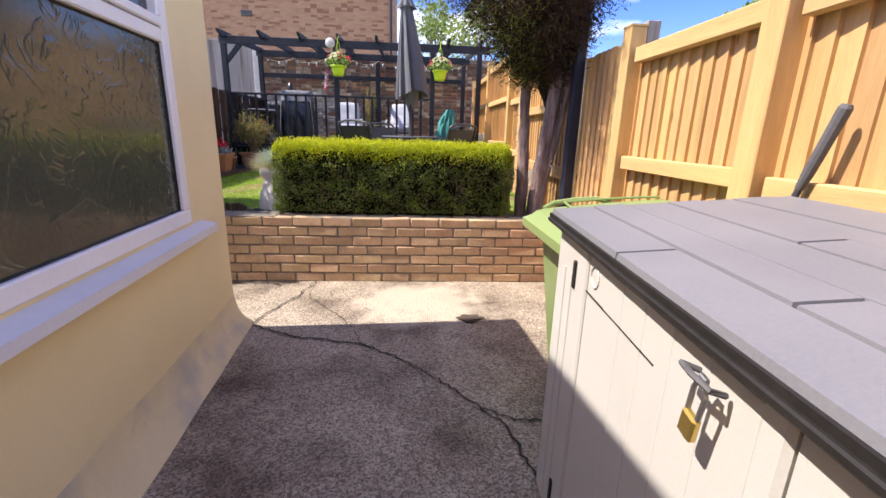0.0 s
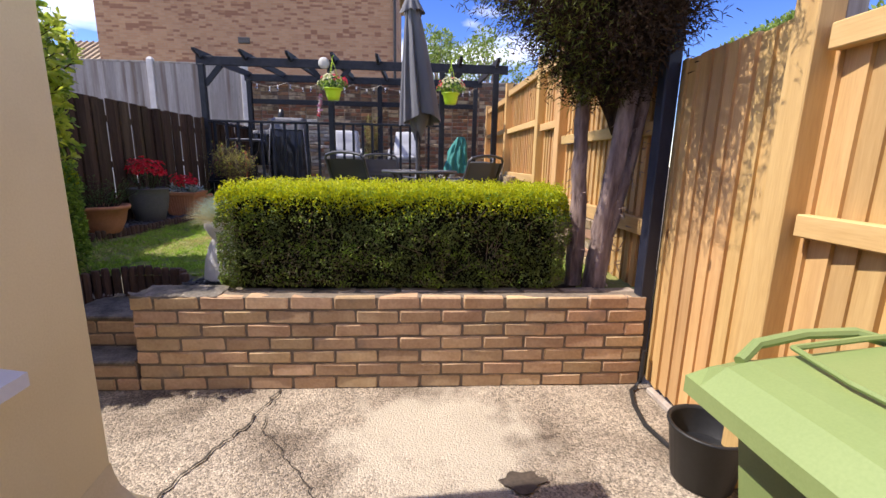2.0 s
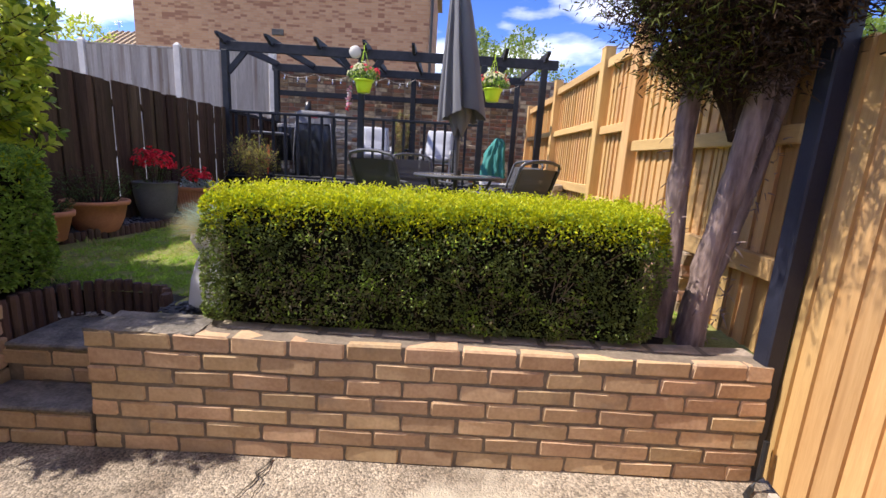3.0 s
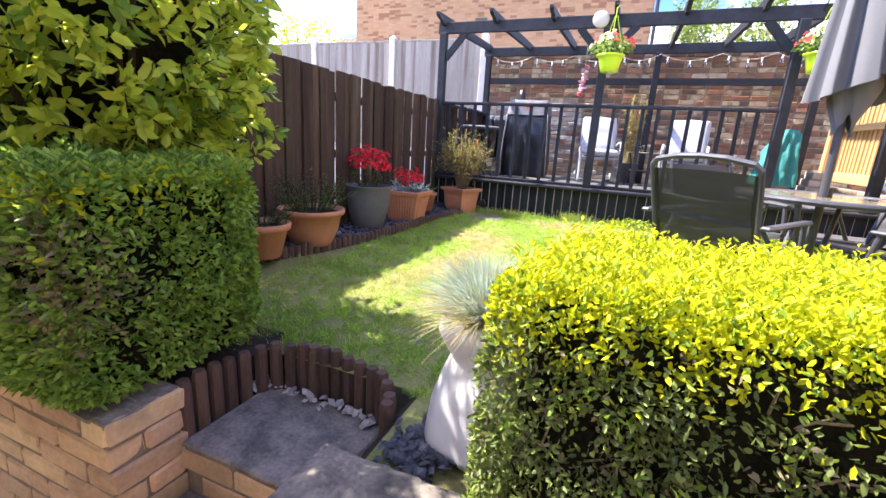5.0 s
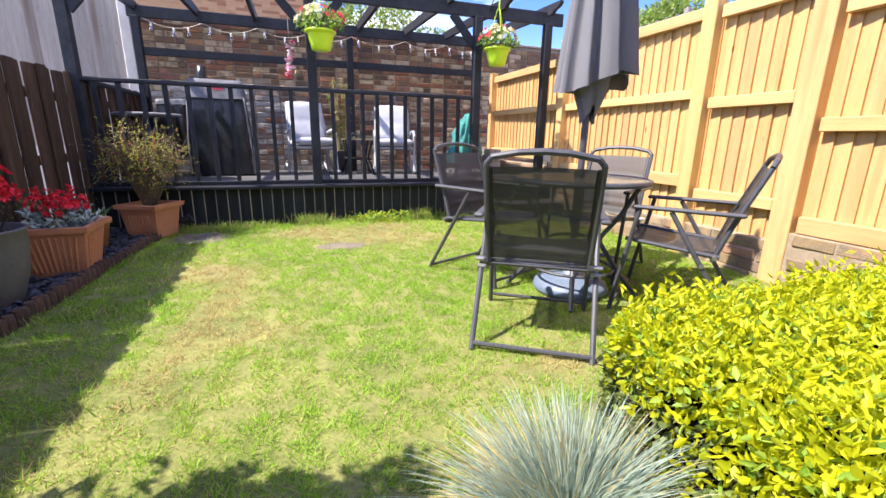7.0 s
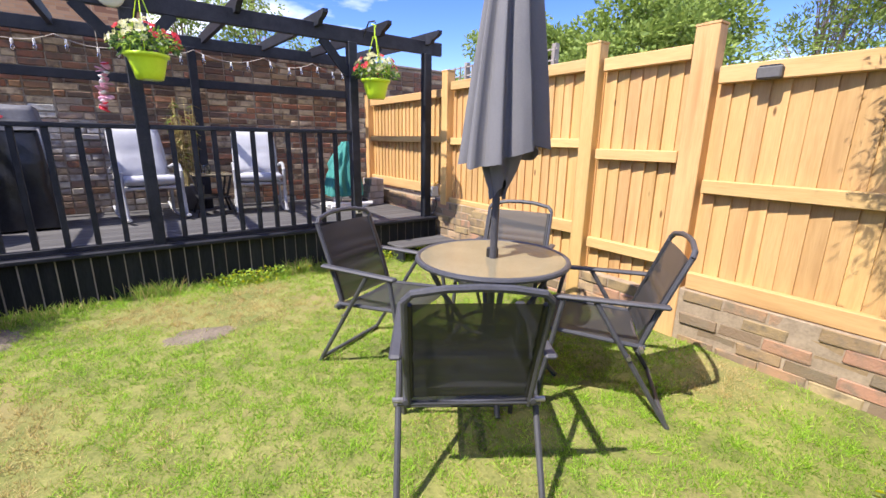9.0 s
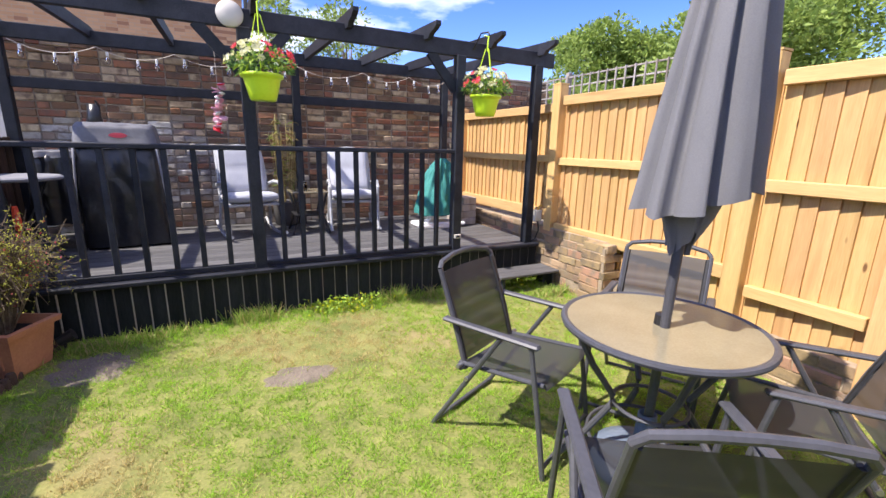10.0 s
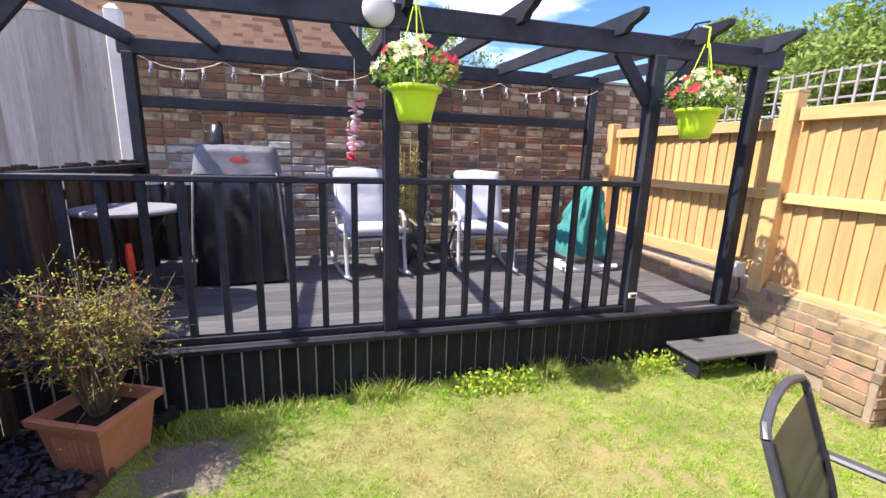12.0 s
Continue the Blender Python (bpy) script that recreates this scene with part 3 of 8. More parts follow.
ARC = (np.array([(0, 0.5, 0), (0, -0.5, 0), (0.3, -0.45, 0.0), (0.3, 0.45, 0.0), (0.6, -0.35, 0.0), (0.6, 0.35, 0.0), (0.85, -0.2, 0.0), (0.85, 0.2, 0.0), (1, 0, 0)]),
       [(0, 1, 2, 3), (3, 2, 4, 5), (5, 4, 6, 7), (7, 6, 8)])
BLADE4 = (np.array([(0, 0.5, 0), (0, -0.5, 0), (0.5, -0.4, 0), (0.5, 0.4, 0), (1, 0, 0)]), [(0, 1, 2, 3), (3, 2, 4)])


def scatter(name, shape, pos, along, size, width, mats, which=None, parent=None, bend=0.0, rng=None):
    """Many leaves in one mesh: places, directions, lengths; each is an island."""
    sv, sf = shape
    n = len(pos)
    rng = rng or np.random.RandomState(3)
    a = along / (np.linalg.norm(along, axis=1, keepdims=True) + 1e-9)
    ref = rng.normal(size=(n, 3))
    b = np.cross(a, ref)
    b /= np.linalg.norm(b, axis=1, keepdims=True) + 1e-9
    c = np.cross(a, b)
    sz = np.asarray(size).reshape(-1, 1, 1) * np.ones((n, 1, 1))
    wd = np.asarray(width).reshape(-1, 1, 1) * np.ones((n, 1, 1))
    v = pos[:, None, :] + sz * sv[None, :, 0:1] * a[:, None, :] + wd * sv[None, :, 1:2] * b[:, None, :] + sz * sv[None, :, 2:3] * c[:, None, :]
    if bend:
        v[:, :, 2] -= bend * sz[:, :, 0] * sv[None, :, 0] ** 2
    k = len(sv)
    me = bpy.data.meshes.new(name)
    verts = v.reshape(-1, 3)
    corners = np.concatenate([np.array(f) for f in sf])
    lens = np.array([len(f) for f in sf])
    me.vertices.add(n * k)
    me.vertices.foreach_set("co", verts.ravel().astype(np.float32))
    loops = (corners[None, :] + k * np.arange(n)[:, None]).ravel()
    me.loops.add(len(loops))
    me.loops.foreach_set("vertex_index", loops.astype(np.int32))
    nf = len(sf) * n
    starts = (np.concatenate([[0], np.cumsum(lens)[:-1]])[None, :] + lens.sum() * np.arange(n)[:, None]).ravel()
    me.polygons.add(nf)
    me.polygons.foreach_set("loop_start", starts.astype(np.int32))
    me.polygons.foreach_set("loop_total", np.tile(lens, n).astype(np.int32))
    for m in mats if isinstance(mats, (list, tuple)) else [mats]:
        me.materials.append(m)
    if which is not None:
        me.polygons.foreach_set("material_index", np.repeat(which, len(sf)).astype(np.int32))
    me.update(calc_edges=True)
    me.validate()
    ob = new(name, me)
    if parent is not None:
        ob.parent = parent
        ob["kind"] = "stuff"
    return ob


def jitter(rng, n, s):
    return rng.normal(size=(n, 3)) * s


# ---- ground, patio, lawn ----
LAWN = 0.55


def lawn_z(x, y):
    return LAWN + 0.012 * (y - 4.4) + 0.02 * noise.noise((x * 0.8, y * 0.8, 1.3)) + 0.006 * noise.noise((x * 4, y * 4, 4.1))


g = Geo()
g.add([(-160, -80, -0.06), (160, -80, -0.06), (160, 260, -0.06), (-160, 260, -0.06)], [(0, 1, 2, 3)])
structure("ground", g, M_GROUND, "bare earth ground under and around the garden", "ground")

g = Geo()
nx, ny = 40, 60
vs = [(-4.2 + 6.1 * i / nx, -4.5 + 8.35 * j / ny, 0.006 * noise.noise((i * 0.35, j * 0.35, 0.2))) for j in range(ny + 1) for i in range(nx + 1)]
g.add(vs, [(j * (nx + 1) + i, j * (nx + 1) + i + 1, (j + 1) * (nx + 1) + i + 1, (j + 1) * (nx + 1) + i) for j in range(ny) for i in range(nx)])
structure("patio", g, M_PATIO, "cracked exposed aggregate concrete patio with pale pebbles", "patio", True)

rng = np.random.RandomState(11)


def ribbon(points, w, z, seed, step=0.03):
    """A ragged narrow strip along points on the ground."""
    rr = random.Random(seed)
    pts = []
    for (x0, y0), (x1, y1) in zip(points, points[1:]):
        n = max(2, int(math.hypot(x1 - x0, y1 - y0) / step))
        for i in range(n):
            t = i / n
            pts.append((x0 + (x1 - x0) * t + rr.uniform(-1, 1) * 0.012, y0 + (y1 - y0) * t + rr.uniform(-1, 1) * 0.012))
    pts.append(points[-1])
    vs, fs = [], []
    for i, (x, y) in enumerate(pts):
        x2, y2 = pts[min(i + 1, len(pts) - 1)]
        x1, y1 = pts[max(i - 1, 0)]
        d = math.hypot(x2 - x1, y2 - y1) + 1e-9
        nx_, ny_ = -(y2 - y1) / d, (x2 - x1) / d
        ww = w * rr.uniform(0.4, 1.3)
        vs += [(x + nx_ * ww, y + ny_ * ww, z), (x - nx_ * ww, y - ny_ * ww, z)]
        if i:
            fs.append((2 * i - 2, 2 * i - 1, 2 * i + 1, 2 * i))
    return Geo().add(vs, fs)


def blot(cx, cy, rx, ry, z, seed, rough_edge=0.12, n=56):
    vs = [(cx, cy, z)]
    for j in range(n):
        t = 2 * math.pi * j / n
        q = 1 + rough_edge * noise.noise((math.cos(t) * 1.7 + seed, math.sin(t) * 1.7, seed)) * 3
        vs.append((cx + rx * q * math.cos(t), cy + ry * q * math.sin(t), z - 0.004))
    return Geo().add(vs, [(0, 1 + j, 1 + (j + 1) % n) for j in range(n)])


for w, pts in ((0.006, [(-0.86, 3.78), (-0.90, 3.6), (-0.93, 3.4), (-1.02, 3.2), (-1.12, 2.88)]),
               (0.0075, [(-1.1, 2.86), (-0.73, 2.67), (-0.31, 2.58), (-0.12, 2.43), (0.12, 2.2), (0.28, 2.0), (0.46, 1.74), (0.50, 1.5), (0.56, 1.2)]),
               (0.003, [(-0.86, 3.76), (-0.84, 3.4), (-0.55, 3.05), (-0.42, 2.85), (-0.31, 2.58)]),
               (0.007, [(0.36, 1.88), (0.50, 1.80), (0.68, 1.78)])):
    structure("patio_crack", ribbon(pts, w, 0.0085, 5), M_CRACK, "dark jagged crack running across the concrete", "crack")
structure("damp_stain", blot(0.44, 2.96, 0.10, 0.055, 0.0165, 5.0, 0.2), M_DARKOVAL, "small dark ragged oval on the patio", "stain")

g = Geo()
nx, ny = 50, 50
X0, X1, Y0, Y1 = -3.5, 1.55, 3.86, 8.75
vs = [(X0 + (X1 - X0) * i / nx, Y0 + (Y1 - Y0) * j / ny, lawn_z(X0 + (X1 - X0) * i / nx, Y0 + (Y1 - Y0) * j / ny)) for j in range(ny + 1) for i in range(nx + 1)]


def on_steps(i, j):
    x, y = X0 + (X1 - X0) * (i + 0.5) / nx, Y0 + (Y1 - Y0) * (j + 0.5) / ny
    return -2.38 < x < -1.6 and y < 4.42


fs = [(j * (nx + 1) + i, j * (nx + 1) + i + 1, (j + 1) * (nx + 1) + i + 1, (j + 1) * (nx + 1) + i) for j in range(ny) for i in range(nx) if not on_steps(i, j)]
g.add(vs, fs)
structure("lawn", g, M_LAWN, "raised back lawn, dry in places, with a bare patch", "lawn", True)

# bare trodden soil showing through the turf
for cx, cy, rx, ry in ((-1.31, 7.55, 0.21, 0.12), (-2.47, 8.14, 0.24, 0.22)):
    vs, fs = [(cx, cy, lawn_z(cx, cy) + 0.008)], []
    for k in range(1, 7):
        for j in range(40):
            t = 2 * math.pi * j / 40
            q = k / 6 * (1 + 0.45 * noise.noise((math.cos(t) * 1.8 + cx, math.sin(t) * 1.8, 3.1)))
            x, y = cx + rx * q * math.cos(t), cy + ry * q * math.sin(t)
            vs.append((x, y, lawn_z(x, y) + 0.008 - 0.012 * (k == 6) + 0.006 * noise.noise((x * 30, y * 30, 0.5))))
    fs = [(0, 1 + j, 1 + (j + 1) % 40) for j in range(40)]
    fs += [(1 + 40 * k + j, 41 + 40 * k + j, 41 + 40 * k + (j + 1) % 40, 1 + 40 * k + (j + 1) % 40) for k in range(5) for j in range(40)]
    structure("bare_soil", Geo().add(vs, fs), M_DRYSOIL, "bare patch of dry grey-brown soil in the lawn", "soil", True)

# grass blades over the open lawn
n = 400000
gx, gy = rng.uniform(-3.02, 1.38, n), rng.uniform(4.42, 8.62, n)
keep = (gx > -2.98 - 0.05 * np.sin(gy * 3)) & ~((gx < -1.65) & (gx > -2.42) & (gy < 4.50))
bare = np.exp(-(((gx + 1.31) / 0.20) ** 2 + ((gy - 7.55) / 0.13) ** 2)) + np.exp(-(((gx + 2.45) / 0.22) ** 2 + ((gy - 8.12) / 0.2) ** 2)) + 0.7 * np.exp(-(((gx - 1.25) / 0.18) ** 2 + ((gy - 5.0) / 0.5) ** 2))
keep &= rng.uniform(size=n) > 0.9 * bare
gx, gy = gx[keep], gy[keep]
n = len(gx)
gz = LAWN + 0.012 * (gy - 4.4) - 0.006
gz += np.array([0.02 * noise.noise((a * 0.8, b * 0.8, 1.3)) + 0.006 * noise.noise((a * 4, b * 4, 4.1)) for a, b in zip(gx, gy)])
pos = np.stack([gx, gy, gz], 1)
along = np.stack([rng.normal(0, 0.55, n), rng.normal(0, 0.55, n), rng.uniform(0.45, 1.1, n)], 1)
dry = np.array([noise.noise((a * 1.1, b * 1.1, 7.7)) + 0.5 * noise.noise((a * 5, b * 5, 2.2)) for a, b in zip(gx, gy)])
clump = np.array([noise.noise((a * 13, b * 13, 1.1)) + 0.6 * noise.noise((a * 32, b * 32, 6.1)) for a, b in zip(gx, gy)])
worn = sum(np.exp(-(((gx - a) / c) ** 2 + ((gy - b) / (0.6 * c)) ** 2)) for a, b, c in ((-1.6, 8.1, 0.36), (-1.05, 7.8, 0.36), (-0.75, 8.2, 0.28), (-2.25, 7.0, 0.3), (-1.9, 6.0, 0.25), (1.05, 5.3, 0.3), (-0.6, 5.3, 0.15)))
streak = worn + np.exp(-((gx + 2.12 - 0.12 * (gy - 6.2)) / 0.12) ** 2) * np.exp(-((gy - 6.3) / 0.7) ** 2)
u = rng.uniform(size=n)
which = np.where(u < 0.06 + 0.8 * np.clip(dry, -0.1, 0.8) + 1.3 * streak, 1, np.where(rng.uniform(size=n) < 0.32 - 1.6 * clump - 0.8 * dry, 2, 0))
length = rng.uniform(0.020, 0.052, n) * (1 + 1.5 * np.clip(clump, -0.55, 1)) * np.where(which == 1, 0.8, 1)
tagged(scatter("grass", BLADE, pos, along, length, rng.uniform(0.003, 0.0058, n), [M_GRASSBLADE, M_STRAW, M_GRASSDARK], which, None, 0.3, rng),
       "short green lawn grass with straw-coloured dry patches", "grass", "", "stuff")
# long tufts at the foot of the deck and along the edges
tx, ty, th = [], [], []
for cx, cy, cnt, hh, sp in [(-2.55, 8.42, 500, 0.15, 0.2), (-2.1, 8.52, 350, 0.14, 0.15), (-1.5, 8.55, 420, 0.22, 0.10), (-1.2, 8.53, 160, 0.12, 0.15), (-0.9, 8.55, 420, 0.16, 0.14),
                           (-0.6, 8.54, 160, 0.1, 0.15), (-0.3, 8.55, 350, 0.24, 0.08), (0.1, 8.52, 300, 0.17, 0.10), (0.5, 8.45, 300, 0.14, 0.14), (1.2, 8.1, 420, 0.17, 0.13), (1.28, 7.4, 260, 0.12, 0.12),
                           (-2.8, 6.4, 260, 0.10, 0.2), (-2.85, 5.5, 260, 0.11, 0.25), (-2.75, 7.5, 240, 0.10, 0.3), (-2.3, 4.6, 160, 0.08, 0.2)]:
    tx.append(rng.normal(cx, sp, cnt))
    ty.append(np.clip(rng.normal(cy, 0.05, cnt), 4.45, 8.6))
    th.append(rng.uniform(0.4, 1.15, cnt) * hh)
tx, ty, th = np.concatenate(tx), np.concatenate(ty), np.concatenate(th)
n = len(tx)
tz = LAWN + 0.012 * (ty - 4.4) - 0.01
along = np.stack([rng.normal(0, 0.33, n), rng.normal(-0.05, 0.3, n), np.ones(n)], 1)
tagged(scatter("long_grass", BLADE4, np.stack([tx, ty, tz], 1), along, th, 0.006, [M_TUFT, M_STRAW], (rng.uniform(size=n) < 0.22).astype(int), None, 0.35, rng),
       "uncut long grass tufts along the deck and fence", "grass", "", "stuff")
# low weeds at the deck
n = 900
wx = np.concatenate([rng.normal(c, 0.10, n // 6) for c in (-0.95, -0.55, -0.78, 0.48, 0.62, 1.1)])
wy = rng.uniform(8.38, 8.58, len(wx))
wz = LAWN + 0.05 + rng.uniform(0, 0.11, len(wx))
tagged(scatter("weeds", LEAF2, np.stack([wx, wy, wz], 1), jitter(rng, len(wx), 1), 0.035, 0.03, [M_LEAFMID, M_LEAFNEW], (rng.uniform(size=len(wx)) < 0.3).astype(int), None, 0, rng),
       "leafy green weeds growing at the foot of the deck", "weeds", "", "stuff")

# ---- far things ----
g = Geo()
g.box(-11.1, -0.93, 18.0, 27.0, -0.06, 9.2, 0.01)
house = thing("neighbour_house", "large orange-brown brick house gable beyond the garden", "house")
part("wall", g, M_FARBRICK, house)
g = Geo()
g.add([(-11.3, 17.8, 9.2), (-0.7, 17.8, 9.2), (-0.7, 27.2, 9.2), (-11.3, 27.2, 9.2), (-6, 17.8, 13.2), (-6, 27.2, 13.2)], [(0, 1, 4), (1, 2, 5, 4), (2, 3, 5), (3, 0, 4, 5), (3, 2, 1, 0)])
part("roof", g, M_TILE, house)
g = Geo()
g.box(-6.35, -5.95, 17.95, 18.02, 5.32, 5.52, 0.01)
for i in range(4):
    g.box(-6.32, -5.98, 17.93, 17.96, 5.345 + i * 0.045, 5.365 + i * 0.045, 0.003)
part("air_vent", g, M_GREYPOT, house, "small dark wall vent")
g = Geo()
g.tube([(-0.85, 17.93, 0), (-0.85, 17.93, 9.1)], 0.05, 8)
part("downpipe", g, M_BLACKPLAST, house)


def far_house(x, y, w, d, h, ridge, wall, name_label, chim):
    ob = thing("distant_house", name_label, "house", pose(x, y, -0.06), "houses beyond the gardens")
    g = Geo()
    g.box(-w / 2, w / 2, -d / 2, d / 2, 0, h, 0.02)
    part("wall", g, wall, ob)
    g = Geo()
    o = 0.3
    g.add([(-w / 2 - o, -d / 2 - o, h), (w / 2 + o, -d / 2 - o, h), (w / 2 + o, d / 2 + o, h), (-w / 2 - o, d / 2 + o, h), (-w / 2 - o, 0, ridge), (w / 2 + o, 0, ridge)],
          [(0, 1, 5, 4), (2, 3, 4, 5), (1, 2, 5), (3, 0, 4), (3, 2, 1, 0)])
    roof = part("roof", g, M_TILE, ob)
    for i in range(int((w) / 0.35)):
        g2 = Geo()
        x0 = -w / 2 + i * 0.35
        g2.tube([(x0, -d / 2 - o, h + 0.03), (x0, 0, ridge + 0.03)], 0.06, 5)
        part("tile_rib", g2, M_TILE, roof)
    for cx in chim:
        g = Geo()
        g.box(cx - 0.55, cx + 0.55, -0.35, 0.35, ridge - 0.8, ridge + 1.0, 0.02)
        g.box(cx - 0.62, cx + 0.62, -0.42, 0.42, ridge + 0.85, ridge + 1.0, 0.02)
        ch = part("chimney", g, M_CHIMNEY, ob)
        for k in range(3):
            g = Geo()
            g.lathe([(0.13, 0), (0.11, 0.4), (0.14, 0.46), (0.12, 0.5)], 10, (cx - 0.35 + k * 0.35, 0, ridge + 1.0))
            part("chimney_pot", g, M_TERRA, ch)
    g = Geo()
    g.tube([(chim[0] + 0.6, 0, ridge), (chim[0] + 0.6, 0, ridge + 2.6)], 0.025, 5)
    for k in range(4):
        g.tube([(chim[0] + 0.2, 0, ridge + 2.1 + 0.13 * k), (chim[0] + 1.0, 0, ridge + 2.1 + 0.13 * k)], 0.012, 4)
    part("aerial", g, M_STEEL, ob)
    return ob


far_house(-27, 44, 14, 8, 7.2, 9.6, M_CHIMNEY, "distant brick terrace with chimney stacks and aerials", (-4, 3.5))
far_house(-16.4, 30, 8, 7, 5.6, 8.0, M_CHIMNEY, "distant house with a pale pantiled roof", (2.0,))


def broad_tree(x, y, base, h, r, seed, name_label, leaves=5200, ls=0.13, matl=None, thin=1.0):
    """A tree: tapered trunk, limbs, and a crown of clumps of leaves with gaps."""
    ob = thing("tree", name_label, "tree", pose(x, y, base), "trees beyond the fences")
    rr = np.random.RandomState(seed)
    g = Geo()
    g.tube([(0, 0, 0), (0.05, 0, h * 0.3), (0.0, 0.08, h * 0.55), (0.05, 0, h * 0.85)], [0.16 * thin, 0.12 * thin, 0.08 * thin, 0.02], 8)
    clumps = []
    for i in range(38):
        t = rr.uniform(0, 2 * math.pi)
        q = rr.uniform(0.15, 1.0) ** 0.6
        zz = h * rr.uniform(0.36, 1.0)
        prof = math.sin(math.pi * min(1, max(0.05, (zz / h - 0.28) / 0.78))) ** 0.6
        c = np.array([r * q * prof * math.cos(t), r * q * prof * math.sin(t), zz])
        clumps.append((c, rr.uniform(0.22, 0.42) * r))
        g.tube([(0, 0, h * 0.35), tuple(c * [0.5, 0.5, 0.85]), tuple(c)], [0.06 * thin ** 2, 0.035 * thin ** 2, 0.01], 5)
    part("trunk", g, M_BARK, ob, "", True)
    pos, al = [], []
    per = leaves // len(clumps)
    for c, cr in clumps:
        d = rr.normal(size=(per, 3))
        d /= np.linalg.norm(d, axis=1, keepdims=True)
        rad = cr * rr.uniform(0.3, 1.12, (per, 1)) ** 0.5
        pos.append(c + d * rad * [1, 1, 0.8])
        al.append(d + rr.normal(size=(per, 3)) * 0.7)
    pos, al = np.concatenate(pos), np.concatenate(al)
    scatter("crown", LEAF2, pos, al, rr.uniform(0.6, 1.3, len(pos)) * ls, ls * 0.75 * thin, matl or M_FARLEAF, None, ob, 0, rr)
    return ob


broad_tree(33.0, 40.0, -0.06, 13.2, 6.4, 21, "leafy green tree beyond the timber fence", 24000, 0.46)
broad_tree(34.0, 26.0, -0.06, 13.0, 6.8, 22, "leafy green tree beyond the timber fence", 24000, 0.46)
broad_tree(25.0, 33.0, -0.06, 7.2, 3.2, 23, "low leafy green tree beyond the timber fence", 7000, 0.35)
broad_tree(11.5, 8.0, -0.06, 7.2, 2.0, 24, "thin feathery birch tree beyond the fence", 16000, 0.15, None, 0.55)
broad_tree(4.2, 27.0, -0.06, 8.2, 2.4, 25, "pale green tree seen past the house gable", 6000, 0.22)
broad_tree(1.6, 34.0, -0.06, 10.2, 2.2, 28, "pale green tree seen past the house gable", 5000, 0.24)
broad_tree(-9.6, 13.2, -0.06, 4.2, 1.4, 26, "yellow-green bushy tree behind the dark fence", 5000, 0.12, M_LAUREL)

# ---- house on the patio ----
H0 = pose(-1.20, 2.85, 0, 0, 0, 4.6)
WY0, WY1, WZ0, WZ1 = -2.55, -0.52, 0.85, 2.12
hs = new("house_wall")
hs.matrix_world = H0
tagged(hs, "cream painted rendered house wall with a patterned window", "house wall", "", "structure")
EAVE = 2.61
# main wall, with the window opening through it
g = Geo()
for y0, y1, z0, z1 in ((-7.0, WY0, 0, EAVE), (WY1, 0, 0, EAVE), (WY0, WY1, 0, WZ0), (WY0, WY1, WZ1, EAVE)):
    g.box(-0.28, 0, y0, y1, z0, z1, 0.0005)
part("render_wall", g, M_RENDER, hs)
g = Geo()
g.box(-3.5, -0.28, -0.28, 0, 0, EAVE, 0.002)
part("end_wall", g, M_RENDER, hs)
# flared worn plinth along the base
prof = [(0.0015, 0.24), (0.006, 0.19), (0.018, 0.13), (0.045, 0.07), (0.09, 0.015), (0.105, -0.02)]
vs, fs = [], []
steps = 60
for i in range(steps + 1):
    y = -6.9 + (6.9 + 0.004) * i / steps
    for k, (px, pz) in enumerate(prof):
        wob = 0.012 * noise.noise((y * 2.2, k * 0.7, 3.0))
        vs.append((px + wob * (k > 0), y, pz + (0.03 * noise.noise((y * 1.7, 9.1, 0)) if k == 0 else 0)))
m_ = len(prof)
for i in range(steps):
    for k in range(m_ - 1):
        fs.append((i * m_ + k, i * m_ + k + 1, (i + 1) * m_ + k + 1, (i + 1) * m_ + k))
o = steps * m_
end = [(px * 0.9, 0.004 + px * 0.8, pz) for px, pz in prof] + [(-3.4, 0.004 + px * 0.8, pz) for px, pz in prof]
q = len(vs)
vs += end
for k in range(m_ - 1):
    fs.append((o + k, o + k + 1, q + k + 1, q + k))
    fs.append((q + k, q + k + 1, q + m_ + k + 1, q + m_ + k))
part("plinth", Geo().add(vs, fs), M_PLINTH, hs, "worn flaking sloped render at the wall's base", True)
g = Geo()
g.box(-3.7, 0.02, -7.2, 0.02, EAVE, EAVE + 0.12, 0.01)
part("flat_roof", g, M_GREYPOT, hs)
# window
win = new("window_1")
win.matrix_world = H0
tagged(win, "white plastic window with wavy patterned glass", "window", "", "structure")
g = Geo()
for y0, y1, z0, z1 in ((WY0, WY1, WZ0, WZ0 + 0.07), (WY0, WY1, WZ1 - 0.06, WZ1), (WY0, WY0 + 0.07, WZ0 + 0.07, WZ1 - 0.06), (WY1 - 0.07, WY1, WZ0 + 0.07, WZ1 - 0.06), (WY0 + 0.07, WY1 - 0.07, 1.70, 1.76)):
    g.box(-0.07, 0.012, y0, y1, z0, z1, 0.006)
part("window_frame", g, M_UPVC, win)
g = Geo()
for z0, z1 in ((1.765, WZ1 - 0.065),):
    for y0, y1, a, b in ((WY0 + 0.075, WY1 - 0.075, z0, z0 + 0.04), (WY0 + 0.075, WY1 - 0.075, z1 - 0.04, z1), (WY0 + 0.075, WY0 + 0.115, z0 + 0.04, z1 - 0.04), (WY1 - 0.115, WY1 - 0.075, z0 + 0.04, z1 - 0.04)):
        g.box(-0.05, 0.022, y0, y1, a, b, 0.006)
part("fanlight_sash", g, M_UPVC, win)
g = Geo()
